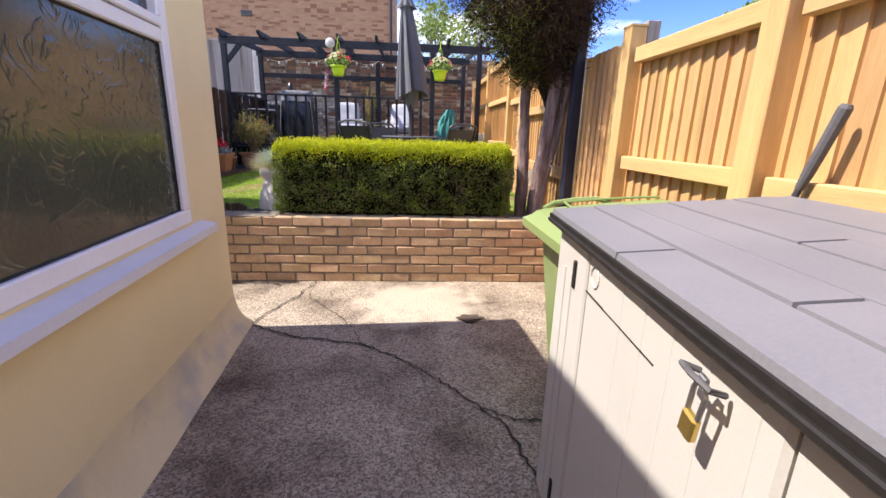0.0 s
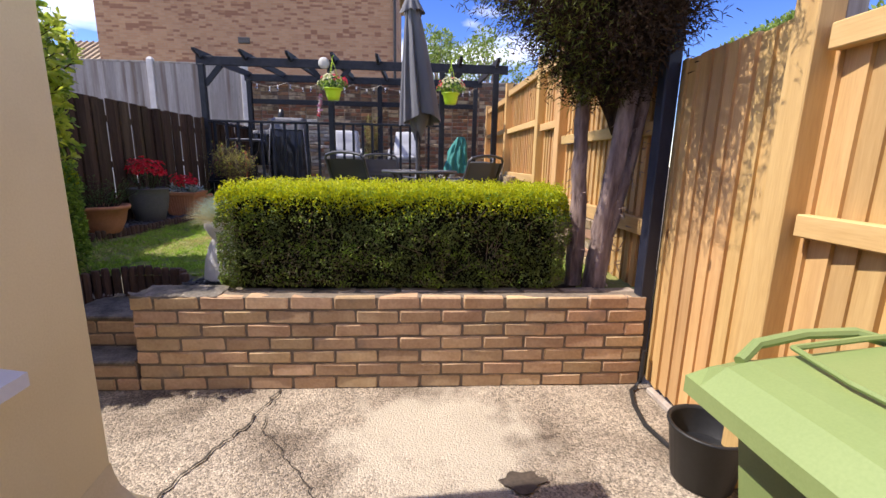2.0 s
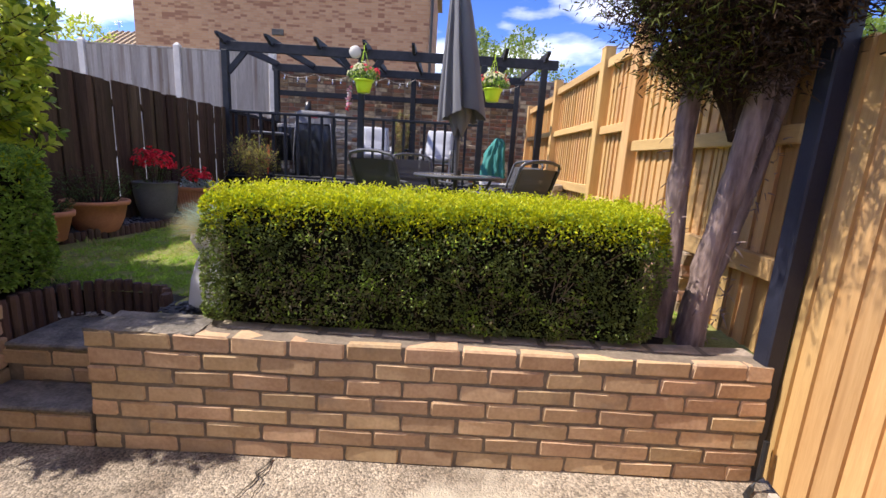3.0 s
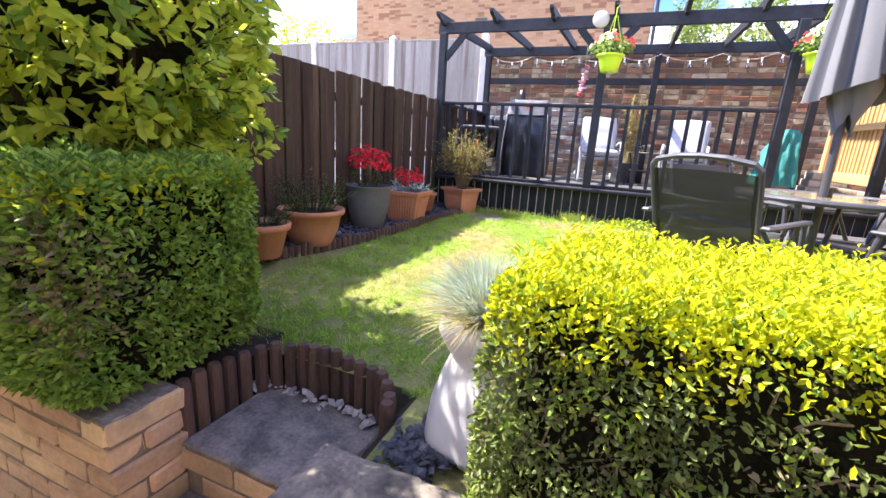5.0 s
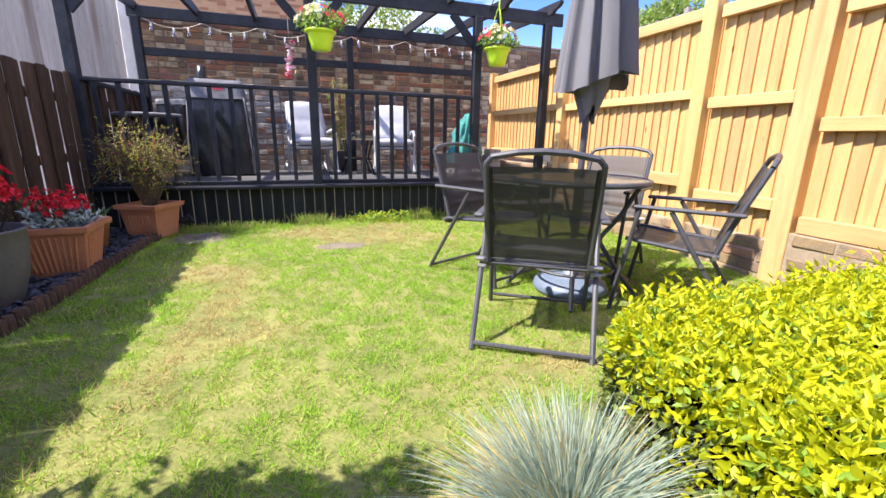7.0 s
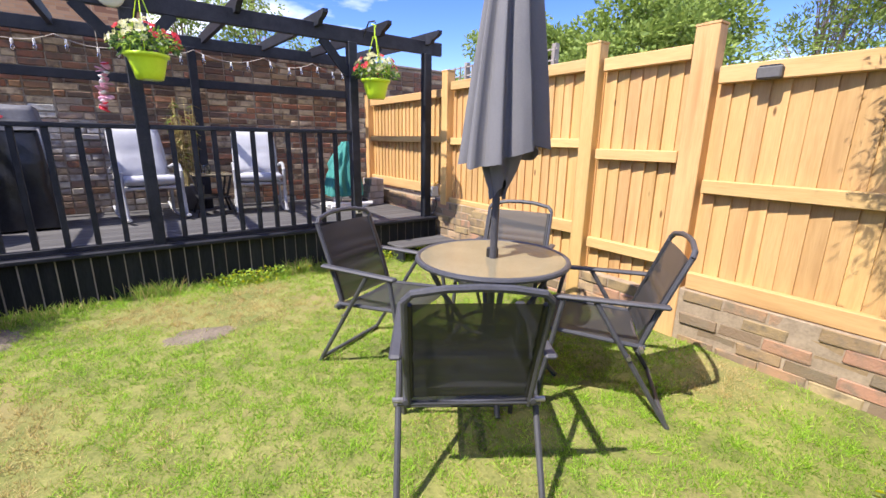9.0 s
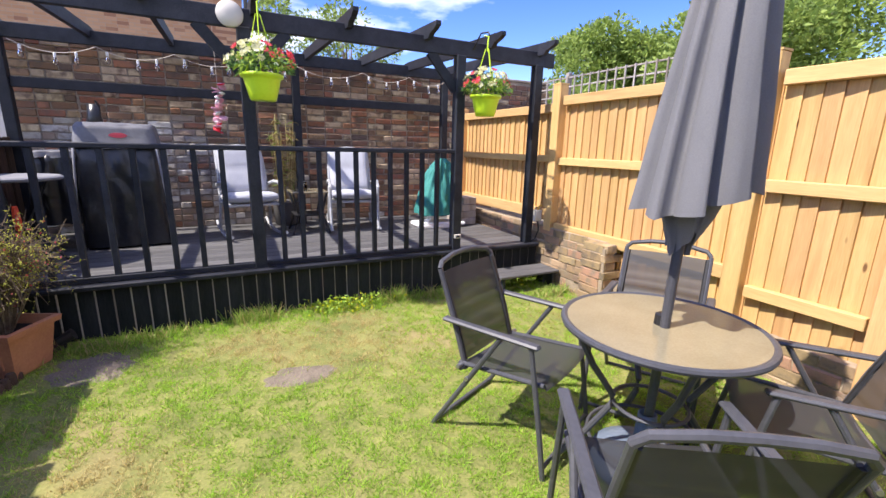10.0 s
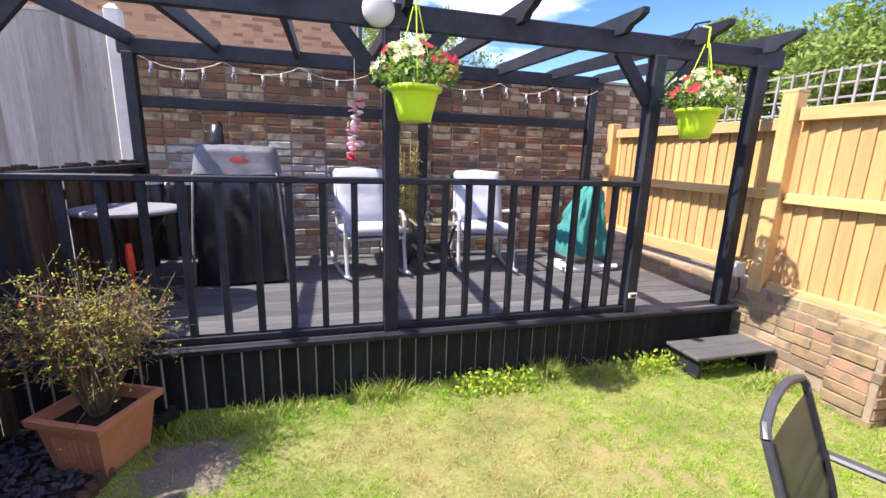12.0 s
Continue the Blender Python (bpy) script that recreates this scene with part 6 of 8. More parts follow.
def basket(label, x, y, z, seed, cream_share, hook):
    ob = thing("hanging_basket", label, "hanging basket", pose(x, y, z), "hanging baskets on the pergola")
    rr = np.random.RandomState(seed)
    g = Geo()
    prof = [(0.075, 0.0), (0.085, 0.004), (0.10, 0.06), (0.118, 0.135), (0.124, 0.15), (0.138, 0.152), (0.142, 0.175), (0.130, 0.178), (0.122, 0.16), (0.02, 0.155)]
    g.lathe(prof, 32, shape=lambda t: 1 + 0.015 * math.cos(6 * t))
    part("pot", g, M_LIME, ob, "lime green plastic pot", True)
    g = Geo()
    for k in range(3):
        t = 2.1 * k + 0.4
        g.tube([(0.13 * math.cos(t), 0.13 * math.sin(t), 0.17), (0.015 * math.cos(t), 0.015 * math.sin(t), hook - 0.1)], 0.0035, 5)
    g.tube([(0, 0, hook - 0.12), (0.0, 0, hook - 0.03), (0.02, 0.02, hook), (0.0, 0.06, hook + 0.015)], 0.006, 6)
    part("hanger", g, M_LIME, ob)
    n = 620
    d = rr.normal(size=(n, 3))
    d[:, 2] = np.abs(d[:, 2]) * 0.8 - 0.15
    d /= np.linalg.norm(d, axis=1, keepdims=True)
    pos = np.array([0, 0, 0.22]) + d * rr.uniform(0.08, 0.20, (n, 1)) * np.array([1.08, 1.0, 0.72])
    scatter("leaves", LEAF2, pos, d + jitter(rr, n, 0.6), 0.045, 0.03, [M_HERB, M_LEAFMID], (rr.uniform(size=n) < 0.4).astype(int), ob, 0.2, rr)
    fp, fa, fw = [], [], []
    for _ in range(62):
        v = rr.normal(size=3)
        v[2] = abs(v[2]) * 0.9 + 0.05
        v /= np.linalg.norm(v)
        c = np.array([0, 0, 0.235]) + v * np.array([0.215, 0.20, 0.165]) * rr.uniform(0.9, 1.08)
        cream = (v[0] < 0.1 if cream_share < 0.6 else v[0] > -0.7)
        cream = cream if rr.uniform() < 0.88 else not cream
        a, b = flower(c, v, 0.03, rr, 9)
        fp += a
        fa += b
        fw += [0 if cream else 1] * 9
    scatter("blossom", LEAF2, np.array(fp), np.array(fa), 0.03, 0.024, [M_CREAMPETAL, M_PINKPETAL], np.array(fw), ob, 0.1, rr)
    return ob


basket("lime green hanging basket of coral and cream flowers", -1.335, 8.40, 2.28, 51, 0.4, 0.66)
basket("lime green hanging basket of cream and red flowers", 0.49, 8.40, 2.265, 52, 0.8, 0.66)
hb = thing("basket_hooks", "black metal basket brackets on the pergola beam", "bracket")
for x in (-1.335, 0.49):
    g = Geo()
    g.tube([(x, DY + 0.03, 2.86), (x, 8.52, 2.97), (x, 8.40, 2.955), (x, 8.385, 2.935)], 0.007, 6)
    part("bracket", g, M_BLACKPLAST, hb)
wc = thing("wind_chime", "pink and purple shell wind chime on a string", "wind chime", pose(-1.62, 8.75, 2.05))
g = Geo()
g.tube([(0, 0, 0), (0, 0, 0.86)], 0.002, 4)
part("string", g, M_WIRE, wc)
rr_ = random.Random(5)
sh = [Geo().lathe([(0.004, -0.006), (0.03, -0.002), (0.032, 0.003), (0.006, 0.008)], 10).mesh("shell", M_CHIME, True), Geo().lathe([(0.004, -0.008), (0.02, 0), (0.022, 0.004), (0.004, 0.012)], 8).mesh("shell", M_WHITE, True),
      Geo().lathe([(0.004, -0.006), (0.026, -0.002), (0.028, 0.003), (0.006, 0.008)], 10).mesh("shell", M_REDPETAL, True)]
for i in range(22):
    s_ = new("shell", sh[rr_.choice((0, 0, 0, 1, 2))])
    s_.parent = wc
    s_.location = (rr_.uniform(-0.03, 0.03), rr_.uniform(-0.03, 0.03), 0.02 + i * 0.016)
    s_.rotation_euler = (rr_.uniform(-0.7, 0.7), rr_.uniform(-0.7, 0.7), 0)

# ---- things on the deck ----
bq = thing("barbecue", "gas barbecue under a black cover, faded grey on top", "barbecue", pose(-2.50, 10.10, DZ, 0, 0, 3))


def cloth_box(name, rings, material, parent, seed, fold=0.012, n=20, label=""):
    """A draped cover: rounded rectangular rings with folds."""
    vs, fs = [], []
    fine = [tuple(a + (b - a) * i / 5 for a, b in zip(r0, r1)) for r0, r1 in zip(rings, rings[1:]) for i in range(5)]
    rings = fine + [rings[-1]]
    for k, (cx, cy, hx, hy, z) in enumerate(rings):
        for j in range(n * 4):
            t = 2 * math.pi * j / (n * 4)
            c, s = math.cos(t), math.sin(t)
            q = (abs(c) ** 10 + abs(s) ** 10) ** (-1 / 10)
            f = fold * noise.noise((c * 3.5 + seed, s * 3.5, z * 1.6)) * 2 + fold * 0.6 * math.sin(j * 0.9 + seed) * (1 if k < len(rings) - 9 else 0.2)
            f += fold * 1.7 * noise.noise((c * 5 + z * 6 + seed, s * 5 - z * 3, 1.7)) + fold * 1.2 * abs(noise.noise((t * 3 + z * 9, z * 5 - t * 2, seed)))
            vs.append((cx + (hx + f) * q * c, cy + (hy + f) * q * s, z + 0.012 * noise.noise((c * 2, s * 2, seed + k))))
    m = n * 4
    for k in range(len(rings) - 1):
        for j in range(m):
            fs.append((k * m + j, k * m + (j + 1) % m, (k + 1) * m + (j + 1) % m, (k + 1) * m + j))
    fs.append(tuple((len(rings) - 1) * m + j for j in range(m)))
    return part(name, Geo().add(vs, fs), material, parent, label, True)


cloth_box("cover", [(0, 0, 0.34, 0.27, 0.02), (0, 0, 0.34, 0.27, 0.3), (0, 0, 0.325, 0.265, 0.6), (0, 0, 0.31, 0.26, 0.80), (0, 0.02, 0.295, 0.25, 0.93), (0, 0.03, 0.275, 0.235, 1.08), (0, 0.04, 0.255, 0.2, 1.12)], M_COVER, bq, 3.0, 0.011)
cloth_box("cover_top", [(0, 0.0, 0.322, 0.276, 0.915), (0, 0.01, 0.312, 0.262, 1.0), (0, 0.02, 0.298, 0.25, 1.10), (0, 0.035, 0.288, 0.23, 1.128), (0, 0.04, 0.27, 0.21, 1.138), (0, 0.05, 0.1, 0.07, 1.145)], M_FADED, bq, 4.0, 0.003, label="sun-faded grey top of the cover")
shelf = cloth_box("side_shelf_cover", [(-0.48, 0.0, 0.17, 0.24, 0.25), (-0.48, 0, 0.165, 0.24, 0.6), (-0.46, 0, 0.165, 0.235, 0.84), (-0.46, 0, 0.14, 0.21, 0.87)], M_COVER, bq, 7.0, 0.014)
cloth_box("shelf_top", [(-0.47, 0.0, 0.176, 0.246, 0.83), (-0.47, 0.0, 0.168, 0.236, 0.885), (-0.46, 0.0, 0.06, 0.08, 0.89)], M_FADED, shelf, 8.0, 0.005)
for x_ in (-0.325, 0.325):
    g = Geo()
    g.tube([(x_ * 1.09, -0.275, 0.03), (x_ * 1.05, -0.272, 0.4), (x_ * 0.97, -0.262, 0.75), (x_ * 0.93, -0.258, 0.93)], 0.010, 6)
    part("piping", g, M_COVERTOP, bq, "pale grey piping", True)
g = Geo()
g.tube([(-0.17, 0.05, 1.10), (-0.165, 0.05, 1.2), (-0.16, 0.05, 1.30), (-0.13, 0.04, 1.315)], [0.075, 0.055, 0.05, 0.03], 10)
part("chimney_bump", g, M_COVER, bq, "", True)
g = Geo()
g.lathe([(0.045, 0), (0.045, 0.003), (0.01, 0.004)], 18)
g.v = [(x * 1.5 + 0.03, -0.285 - z, 1.03 + y * 0.5) for x, y, z in g.v]
part("badge", g, M_PINKPETAL, bq, "small pink oval badge")


def rocker(x, y, rz):
    ob = thing("rocking_chair", "grey framed rocking chair with pale grey cushions on the deck", "rocking chair", pose(x, y, DZ, 0, 0, rz), "rocking chairs on the deck")
    for s in (-1, 1):
        xs = s * 0.27
        g = Geo()
        g.tube([(xs, -0.40, 0.06), (xs, -0.2, 0.02), (xs, 0.05, 0.016), (xs, 0.3, 0.05), (xs, 0.42, 0.11)], 0.016, 8)
        part("rocker_runner", g, M_ROCKER, ob)
        g = Geo()
        g.tube([(xs, -0.30, 0.04), (xs, -0.24, 0.3), (xs, -0.26, 0.52), (xs, -0.2, 0.585), (xs, 0.0, 0.58), (xs, 0.22, 0.54)], 0.018, 8)
        part("armrest", g, M_ROCKER, ob)
        g = Geo()
        g.tube([(xs, 0.25, 0.04), (xs * 0.95, 0.16, 0.36), (xs * 0.9, 0.26, 0.7), (xs * 0.86, 0.37, 0.93)], 0.017, 8)
        part("back_leg", g, M_ROCKER, ob)
    g = Geo()
    g.tube([(-0.235, 0.37, 0.93), (0, 0.385, 0.955), (0.235, 0.37, 0.93)], 0.017, 8)
    part("top_rail", g, M_ROCKER, ob)
    g = Geo()
    g.box(-0.26, 0.26, -0.26, 0.2, 0.34, 0.37, 0.01)
    part("seat_frame", g, M_ROCKER, ob)

    def pad(name, m, hx, hy, hz, seed):
        vs, fs = [], []
        nx, ny = 12, 12
        for side in (1, -1):
            for j in range(ny + 1):
                for i in range(nx + 1):
                    u, v = -1 + 2 * i / nx, -1 + 2 * j / ny
                    e = (1 - abs(u) ** 5) * (1 - abs(v) ** 5)
                    zz = side * hz * (0.35 + 0.65 * e ** 0.5) - 0.010 * (side > 0) * (abs(v) < 0.08)
                    vs.append(m @ Vector((hx * u, hy * v, zz + 0.006 * noise.noise((u * 2 + seed, v * 2, side)))))
        o = (nx + 1) * (ny + 1)
        q = [(j * (nx + 1) + i, j * (nx + 1) + i + 1, (j + 1) * (nx + 1) + i + 1, (j + 1) * (nx + 1) + i) for j in range(ny) for i in range(nx)]
        fs = q + [tuple(o + a for a in f[::-1]) for f in q]
        rim = [i for i in range(nx + 1)] + [(j + 1) * (nx + 1) - 1 for j in range(1, ny + 1)] + [ny * (nx + 1) + i for i in range(nx - 1, -1, -1)] + [j * (nx + 1) for j in range(ny - 1, 0, -1)]
        for a, b in zip(rim, rim[1:] + rim[:1]):
            fs.append((a, o + a, o + b, b))
        return part(name, Geo().add(vs, fs), M_CUSHION, ob, "", True)

    pad("seat_cushion", pose(0, -0.04, 0.42, -4, 0, 0), 0.25, 0.26, 0.055, 1.0)
    pad("back_cushion", pose(0, 0.245, 0.70, 68, 0, 0), 0.235, 0.27, 0.05, 2.0)
    return ob


rocker(-1.42, 10.13, 10)
rocker(-0.28, 10.13, -8)
sd = thing("side_table", "small dark metal side table with a glass top", "side table", pose(-0.80, 10.12, DZ))
g = Geo()
g.box(-0.2, 0.2, -0.2, 0.2, 0.455, 0.475, 0.006)
part("tabletop", g, M_TABLEGLASS, sd)
for sx in (-1, 1):
    for sy in (-1, 1):
        g = Geo()
        g.tube([(sx * 0.2, sy * 0.2, 0.0), (sx * 0.13, sy * 0.13, 0.22), (sx * 0.18, sy * 0.18, 0.455)], 0.014, 6)
        part("leg", g, M_BLACKPLAST, sd)
g = Geo()
g.box(-0.17, 0.17, -0.17, 0.17, 0.20, 0.215, 0.004)
part("shelf", g, M_BLACKPLAST, sd)
jar = thing("glass_jar", "clear glass jar on the side table", "jar", pose(-0.85, 10.07, DZ + 0.476))
g = Geo()
g.lathe([(0.04, 0), (0.045, 0.01), (0.045, 0.09), (0.04, 0.1), (0.038, 0.1), (0.04, 0.012), (0.01, 0.01)], 16)
part("glass", g, M_BULB, jar, "", True)

dp = thing("bamboo_plant", "tall dry yellowing bamboo in a dark pot by the brick wall", "potted plant", pose(-0.98, 10.62, DZ))
g = Geo()
g.lathe([(0.10, 0), (0.14, 0.02), (0.16, 0.28), (0.165, 0.3), (0.15, 0.3), (0.02, 0.28)], 20)
part("pot", g, M_GREYPOT, dp, "", True)
rr2 = np.random.RandomState(61)
g = Geo()
pos, al = [], []
for _ in range(26):
    t = rr2.uniform(0, 6.28)
    b = np.array([0.08 * math.cos(t), 0.05 * math.sin(t), 0.28])
    tip = np.array([0.17 * math.cos(t) * rr2.uniform(0.3, 1.2), 0.09 * math.sin(t), rr2.uniform(0.9, 1.36)])
    g.tube([tuple(b), tuple((b + tip) / 2), tuple(tip)], 0.004, 4)
    for k in range(26):
        q = rr2.uniform(0.25, 1.0)
        pos.append(b + (tip - b) * q)
        al.append((rr2.normal(), rr2.normal() * 0.5, rr2.normal() * 0.5))
tagged(part("canework", g, M_STRAW, dp), kind="stuff")
scatter("leaves", BLADE4, np.array(pos), np.array(al), 0.085, 0.013, [M_DRYLEAF, M_LEAFMID], (rr2.uniform(size=len(pos)) < 0.12).astype(int), dp, 0.4, rr2)

tc_ = thing("covered_fan", "upright garden heater under a teal fabric cover", "covered heater", pose(0.74, 9.92, DZ))
cloth_box("cover", [(0, 0, 0.21, 0.19, 0.16), (0, 0, 0.20, 0.18, 0.3), (0.02, 0, 0.16, 0.15, 0.5), (0.05, 0, 0.12, 0.11, 0.68), (0.07, 0, 0.08, 0.08, 0.80), (0.075, 0, 0.045, 0.045, 0.85)], M_TEAL, tc_, 2.0, 0.02)
g = Geo()
g.box(-0.26, 0.28, -0.2, 0.2, 0.0, 0.05, 0.012)
g.tube([(-0.3, -0.16, 0.06), (0.32, -0.2, 0.05)], 0.025, 8)
g.tube([(-0.1, 0, 0.05), (-0.05, 0, 0.2)], 0.05, 10)
part("base", g, M_WHITE, tc_, "white slatted base")
bt = thing("bar_table", "tall round table with a pale top beside the barbecue", "table", pose(-3.10, 9.42, DZ + 0.0))
g = Geo()
g.lathe([(0.02, 0.675), (0.30, 0.675), (0.315, 0.685), (0.315, 0.698), (0.30, 0.708), (0.02, 0.708)], 40)
part("tabletop", g, M_COVERTOP, bt)
for k in range(3):
    t = 2.1 * k + 0.5
    g = Geo()
    g.tube([(0.26 * math.cos(t), 0.26 * math.sin(t), 0), (0.04 * math.cos(t), 0.04 * math.sin(t), 0.3), (0.22 * math.cos(t), 0.22 * math.sin(t), 0.675)], 0.014, 6)
    part("leg", g, M_BLACKPLAST, bt)
rh = thing("red_tool", "red handled garden tool standing on the deck", "garden tool", pose(-3.05, 9.22, DZ, 2, 3, 0))
g = Geo()
g.tube([(0, 0, 0.0), (0.0, 0, 0.32)], 0.012, 6)
part("shaft", g, M_RED, rh)
g = Geo()
g.tube([(0, 0, 0.32), (-0.005, 0, 0.40), (-0.01, 0, 0.50)], [0.022, 0.026, 0.018], 8)
part("grip", g, M_RED, rh)
bench = thing("timber_stack", "weathered timber offcuts stacked by the fence", "timber", pose(1.18, 10.05, DZ))
for i in range(4):
    g = Geo()
    g.box(-0.12 + 0.02 * i, 0.13, -0.2, 0.16 - 0.03 * i, 0.09 * i, 0.085 + 0.09 * i, 0.006)
    part("block", g, M_GREYWOOD, bench)

# ---- fences ----
fr = thing("fence", "new golden timber closeboard fence with posts and rails", "fence")


def board(parent, y0, z0, z1, x, w=0.118, material=None, meshes={}):
    key = (round(z1 - z0, 2), round(w, 3), material.name)
    if key not in meshes:
        h = z1 - z0
        g = Geo()
        g.add([(-0.026, 0, 0), (-0.006, w, 0), (0.0, w, 0), (0.0, 0, 0), (-0.026, 0, h), (-0.006, w, h), (0.0, w, h), (0.0, 0, h)],
              [(1, 0, 4, 5), (2, 1, 5, 6), (0, 3, 7, 4), (3, 2, 6, 7), (4, 7, 6, 5), (0, 1, 2, 3)])
        meshes[key] = g.mesh("board", material)
    ob = new("board", meshes[key])
    ob.parent = parent
    ob.location = (x + R.uniform(-0.002, 0.002), y0, z0 + R.uniform(-0.006, 0.006))
    ob.rotation_euler = (R.uniform(-0.004, 0.004), 0, R.uniform(-0.03, 0.03))
    return ob


def fence_run(y0, y1, zb, zt, rails, x=1.50, step=0.098, rail_in=True):
    y = y0 - 0.04
    while y < y1 + 0.01:
        board(fr, y, zb, zt, x, min(0.118, y1 + 0.04 - y), M_NEWWOOD)
        y += step
    for z, h in rails:
        g = Geo()
        g.box(x - 0.075, x - 0.022, y0 + 0.01, y1 - 0.01, z, z + h, 0.005)
        part("rail", g, M_NEWRAIL, fr)


def fence_post(y, z0, z1, x=1.50, w=0.10):
    g = Geo()
    g.box(x - 0.105, x + 0.0, y - w / 2, y + w / 2, z0, z1 - 0.02, 0.005)
    g.sweep_rect([(0.055, w / 2 + 0.004, z1 - 0.02), (0.055, w / 2 + 0.004, z1 - 0.008), (0.03, 0.02, z1)])
    for i in range(-12, 0):
        vx, vy, vz = g.v[i]
        g.v[i] = (vx + x - 0.052, vy + y, vz)
    part("post", g, M_NEWWOOD, fr)
    if x < 1.49:
        g = Geo()
        g.box(x + 0.004, x + 0.09, y - 0.045, y + 0.045, z0, z1 + 0.02, 0.005)
        part("old_post", g, M_GREYWOOD, fr, "older grey weathered post behind")


# over the lawn, far end first
fence_post(10.52, 0.9, 2.52)
fence_run(8.58, 10.46, 1.24, 2.44, [(2.36, 0.09), (1.86, 0.075), (1.25, 0.12)])
fence_post(8.53, 1.15, 2.64, w=0.11)
fence_run(6.68, 8.47, 0.56, 2.50, [(2.42, 0.09), (1.84, 0.075), (1.14, 0.10)])
fence_post(6.62, 0.55, 2.62, w=0.12)
fence_run(5.90, 6.55, 0.56, 2.48, [(2.40, 0.09), (1.76, 0.08), (1.06, 0.08)])
fence_post(5.82, 0.55, 2.60, w=0.14)
fence_run(3.98, 4.62, 0.56, 2.32, [])
fence_run(4.62, 5.74, 0.95, 2.32, [])
for z, h_ in ((2.24, 0.10), (1.58, 0.085), (0.94, 0.11)):
    g = Geo()
    g.box(1.425, 1.478, 3.99, 5.73, z, z + h_, 0.005)
    part("rail", g, M_NEWRAIL, fr)
# beside the patio
fence_run(3.02, 3.80, 0.04, 1.97, [], x=1.47)
fence_post(2.95, 0.0, 2.04, x=1.47, w=0.11)
fence_run(1.82, 2.88, 0.04, 1.90, [(1.80, 0.09), (1.14, 0.085), (0.45, 0.085)], x=1.47)
fence_post(1.75, 0.0, 1.98, x=1.47, w=0.12)
fence_run(0.02, 1.67, 0.04, 1.88, [(1.78, 0.09), (1.12, 0.085), (0.45, 0.085)], x=1.47)
fence_post(-0.05, 0.0, 1.98, x=1.47)
fence_run(-4.3, -0.12, 0.04, 1.88, [(1.78, 0.09), (1.12, 0.085), (0.45, 0.085)], x=1.47)
g = Geo()
g.box(1.36, 1.445, 3.81, 3.90, 0.0, 3.1, 0.008)
tagged(part("gate_post", g, M_NAVY), "tall blue-black stained square post at the wall's end", "post")
# solar lamp on the fence top
so = thing("solar_light", "small grey solar lamp clipped to the fence top", "solar lamp", pose(1.43, 5.46, 2.30))
g = Geo()
g.box(-0.05, 0.03, -0.06, 0.06, -0.06, 0.005, 0.008)
part("case", g, M_GREYPOT, so)
g = Geo()
g.box(-0.045, 0.02, -0.05, 0.05, 0.005, 0.012, 0.002)
part("panel", g, M_HOUSEGLASS, so)
# pale capping and trellis of the neighbour
tr_ = thing("trellis", "weathered square trellis above the neighbour's fence", "trellis")
for y in np.arange(8.4, 12.0, 0.15):
    g = Geo()
    g.box(3.0, 3.018, y, y + 0.02, 2.45, 3.05, 0.002)
    part("upright", g, M_GREYWOOD, tr_)
for z in np.arange(2.5, 3.06, 0.13):
    g = Geo()
    g.box(3.018, 3.036, 8.38, 12.0, z, z + 0.02, 0.002)
    part("lath", g, M_GREYWOOD, tr_)
for y in (8.4, 10.2, 11.98):
    g = Geo()
    g.box(3.02, 3.09, y, y + 0.07, -0.06, 3.1, 0.004)
    part("post", g, M_GREYWOOD, tr_)

# dark fence along the flower pots
fd = thing("dark_fence", "dark brown stained vertical board fence with gaps of light", "fence")
dmesh = []
rb = random.Random(9)
for i in range(4):
    g = Geo().box(0, 0.022, -0.058, 0.058, 0, 1.46, 0.004)
    g.v = [(x + rb.uniform(-0.002, 0.002), y + rb.uniform(-0.003, 0.003) + (0.003 * i if z > 0.7 else 0), z) for x, y, z in g.v]
    dmesh.append(g.mesh("board", M_DARKWOOD))
y, nb = 2.95, 0
while y < 10.75:
    o2 = new("board", rb.choice(dmesh))
    o2.parent = fd
    o2.location = (-3.47 + (0.024 if nb % 2 else 0.0), y, 0.53 + rb.uniform(-0.015, 0.01))
    o2.rotation_euler = (rb.uniform(-0.003, 0.003), 0, rb.uniform(-0.03, 0.03))
    nb += 1
    y += rb.uniform(0.121, 0.127) if nb % 7 in (2, 5) else rb.uniform(0.094, 0.108)
for z in (0.75, 1.25, 1.75):
    g = Geo()
    g.box(-3.53, -3.475, 2.9, 10.8, z, z + 0.07, 0.004)
    part("rail", g, M_DARKWOOD, fd)
for y in (4.0, 5.8, 7.6, 9.4):
    g = Geo()
    g.box(-3.62, -3.535, y, y + 0.09, -0.06, 1.95, 0.004)
    part("post", g, M_DARKWOOD, fd)
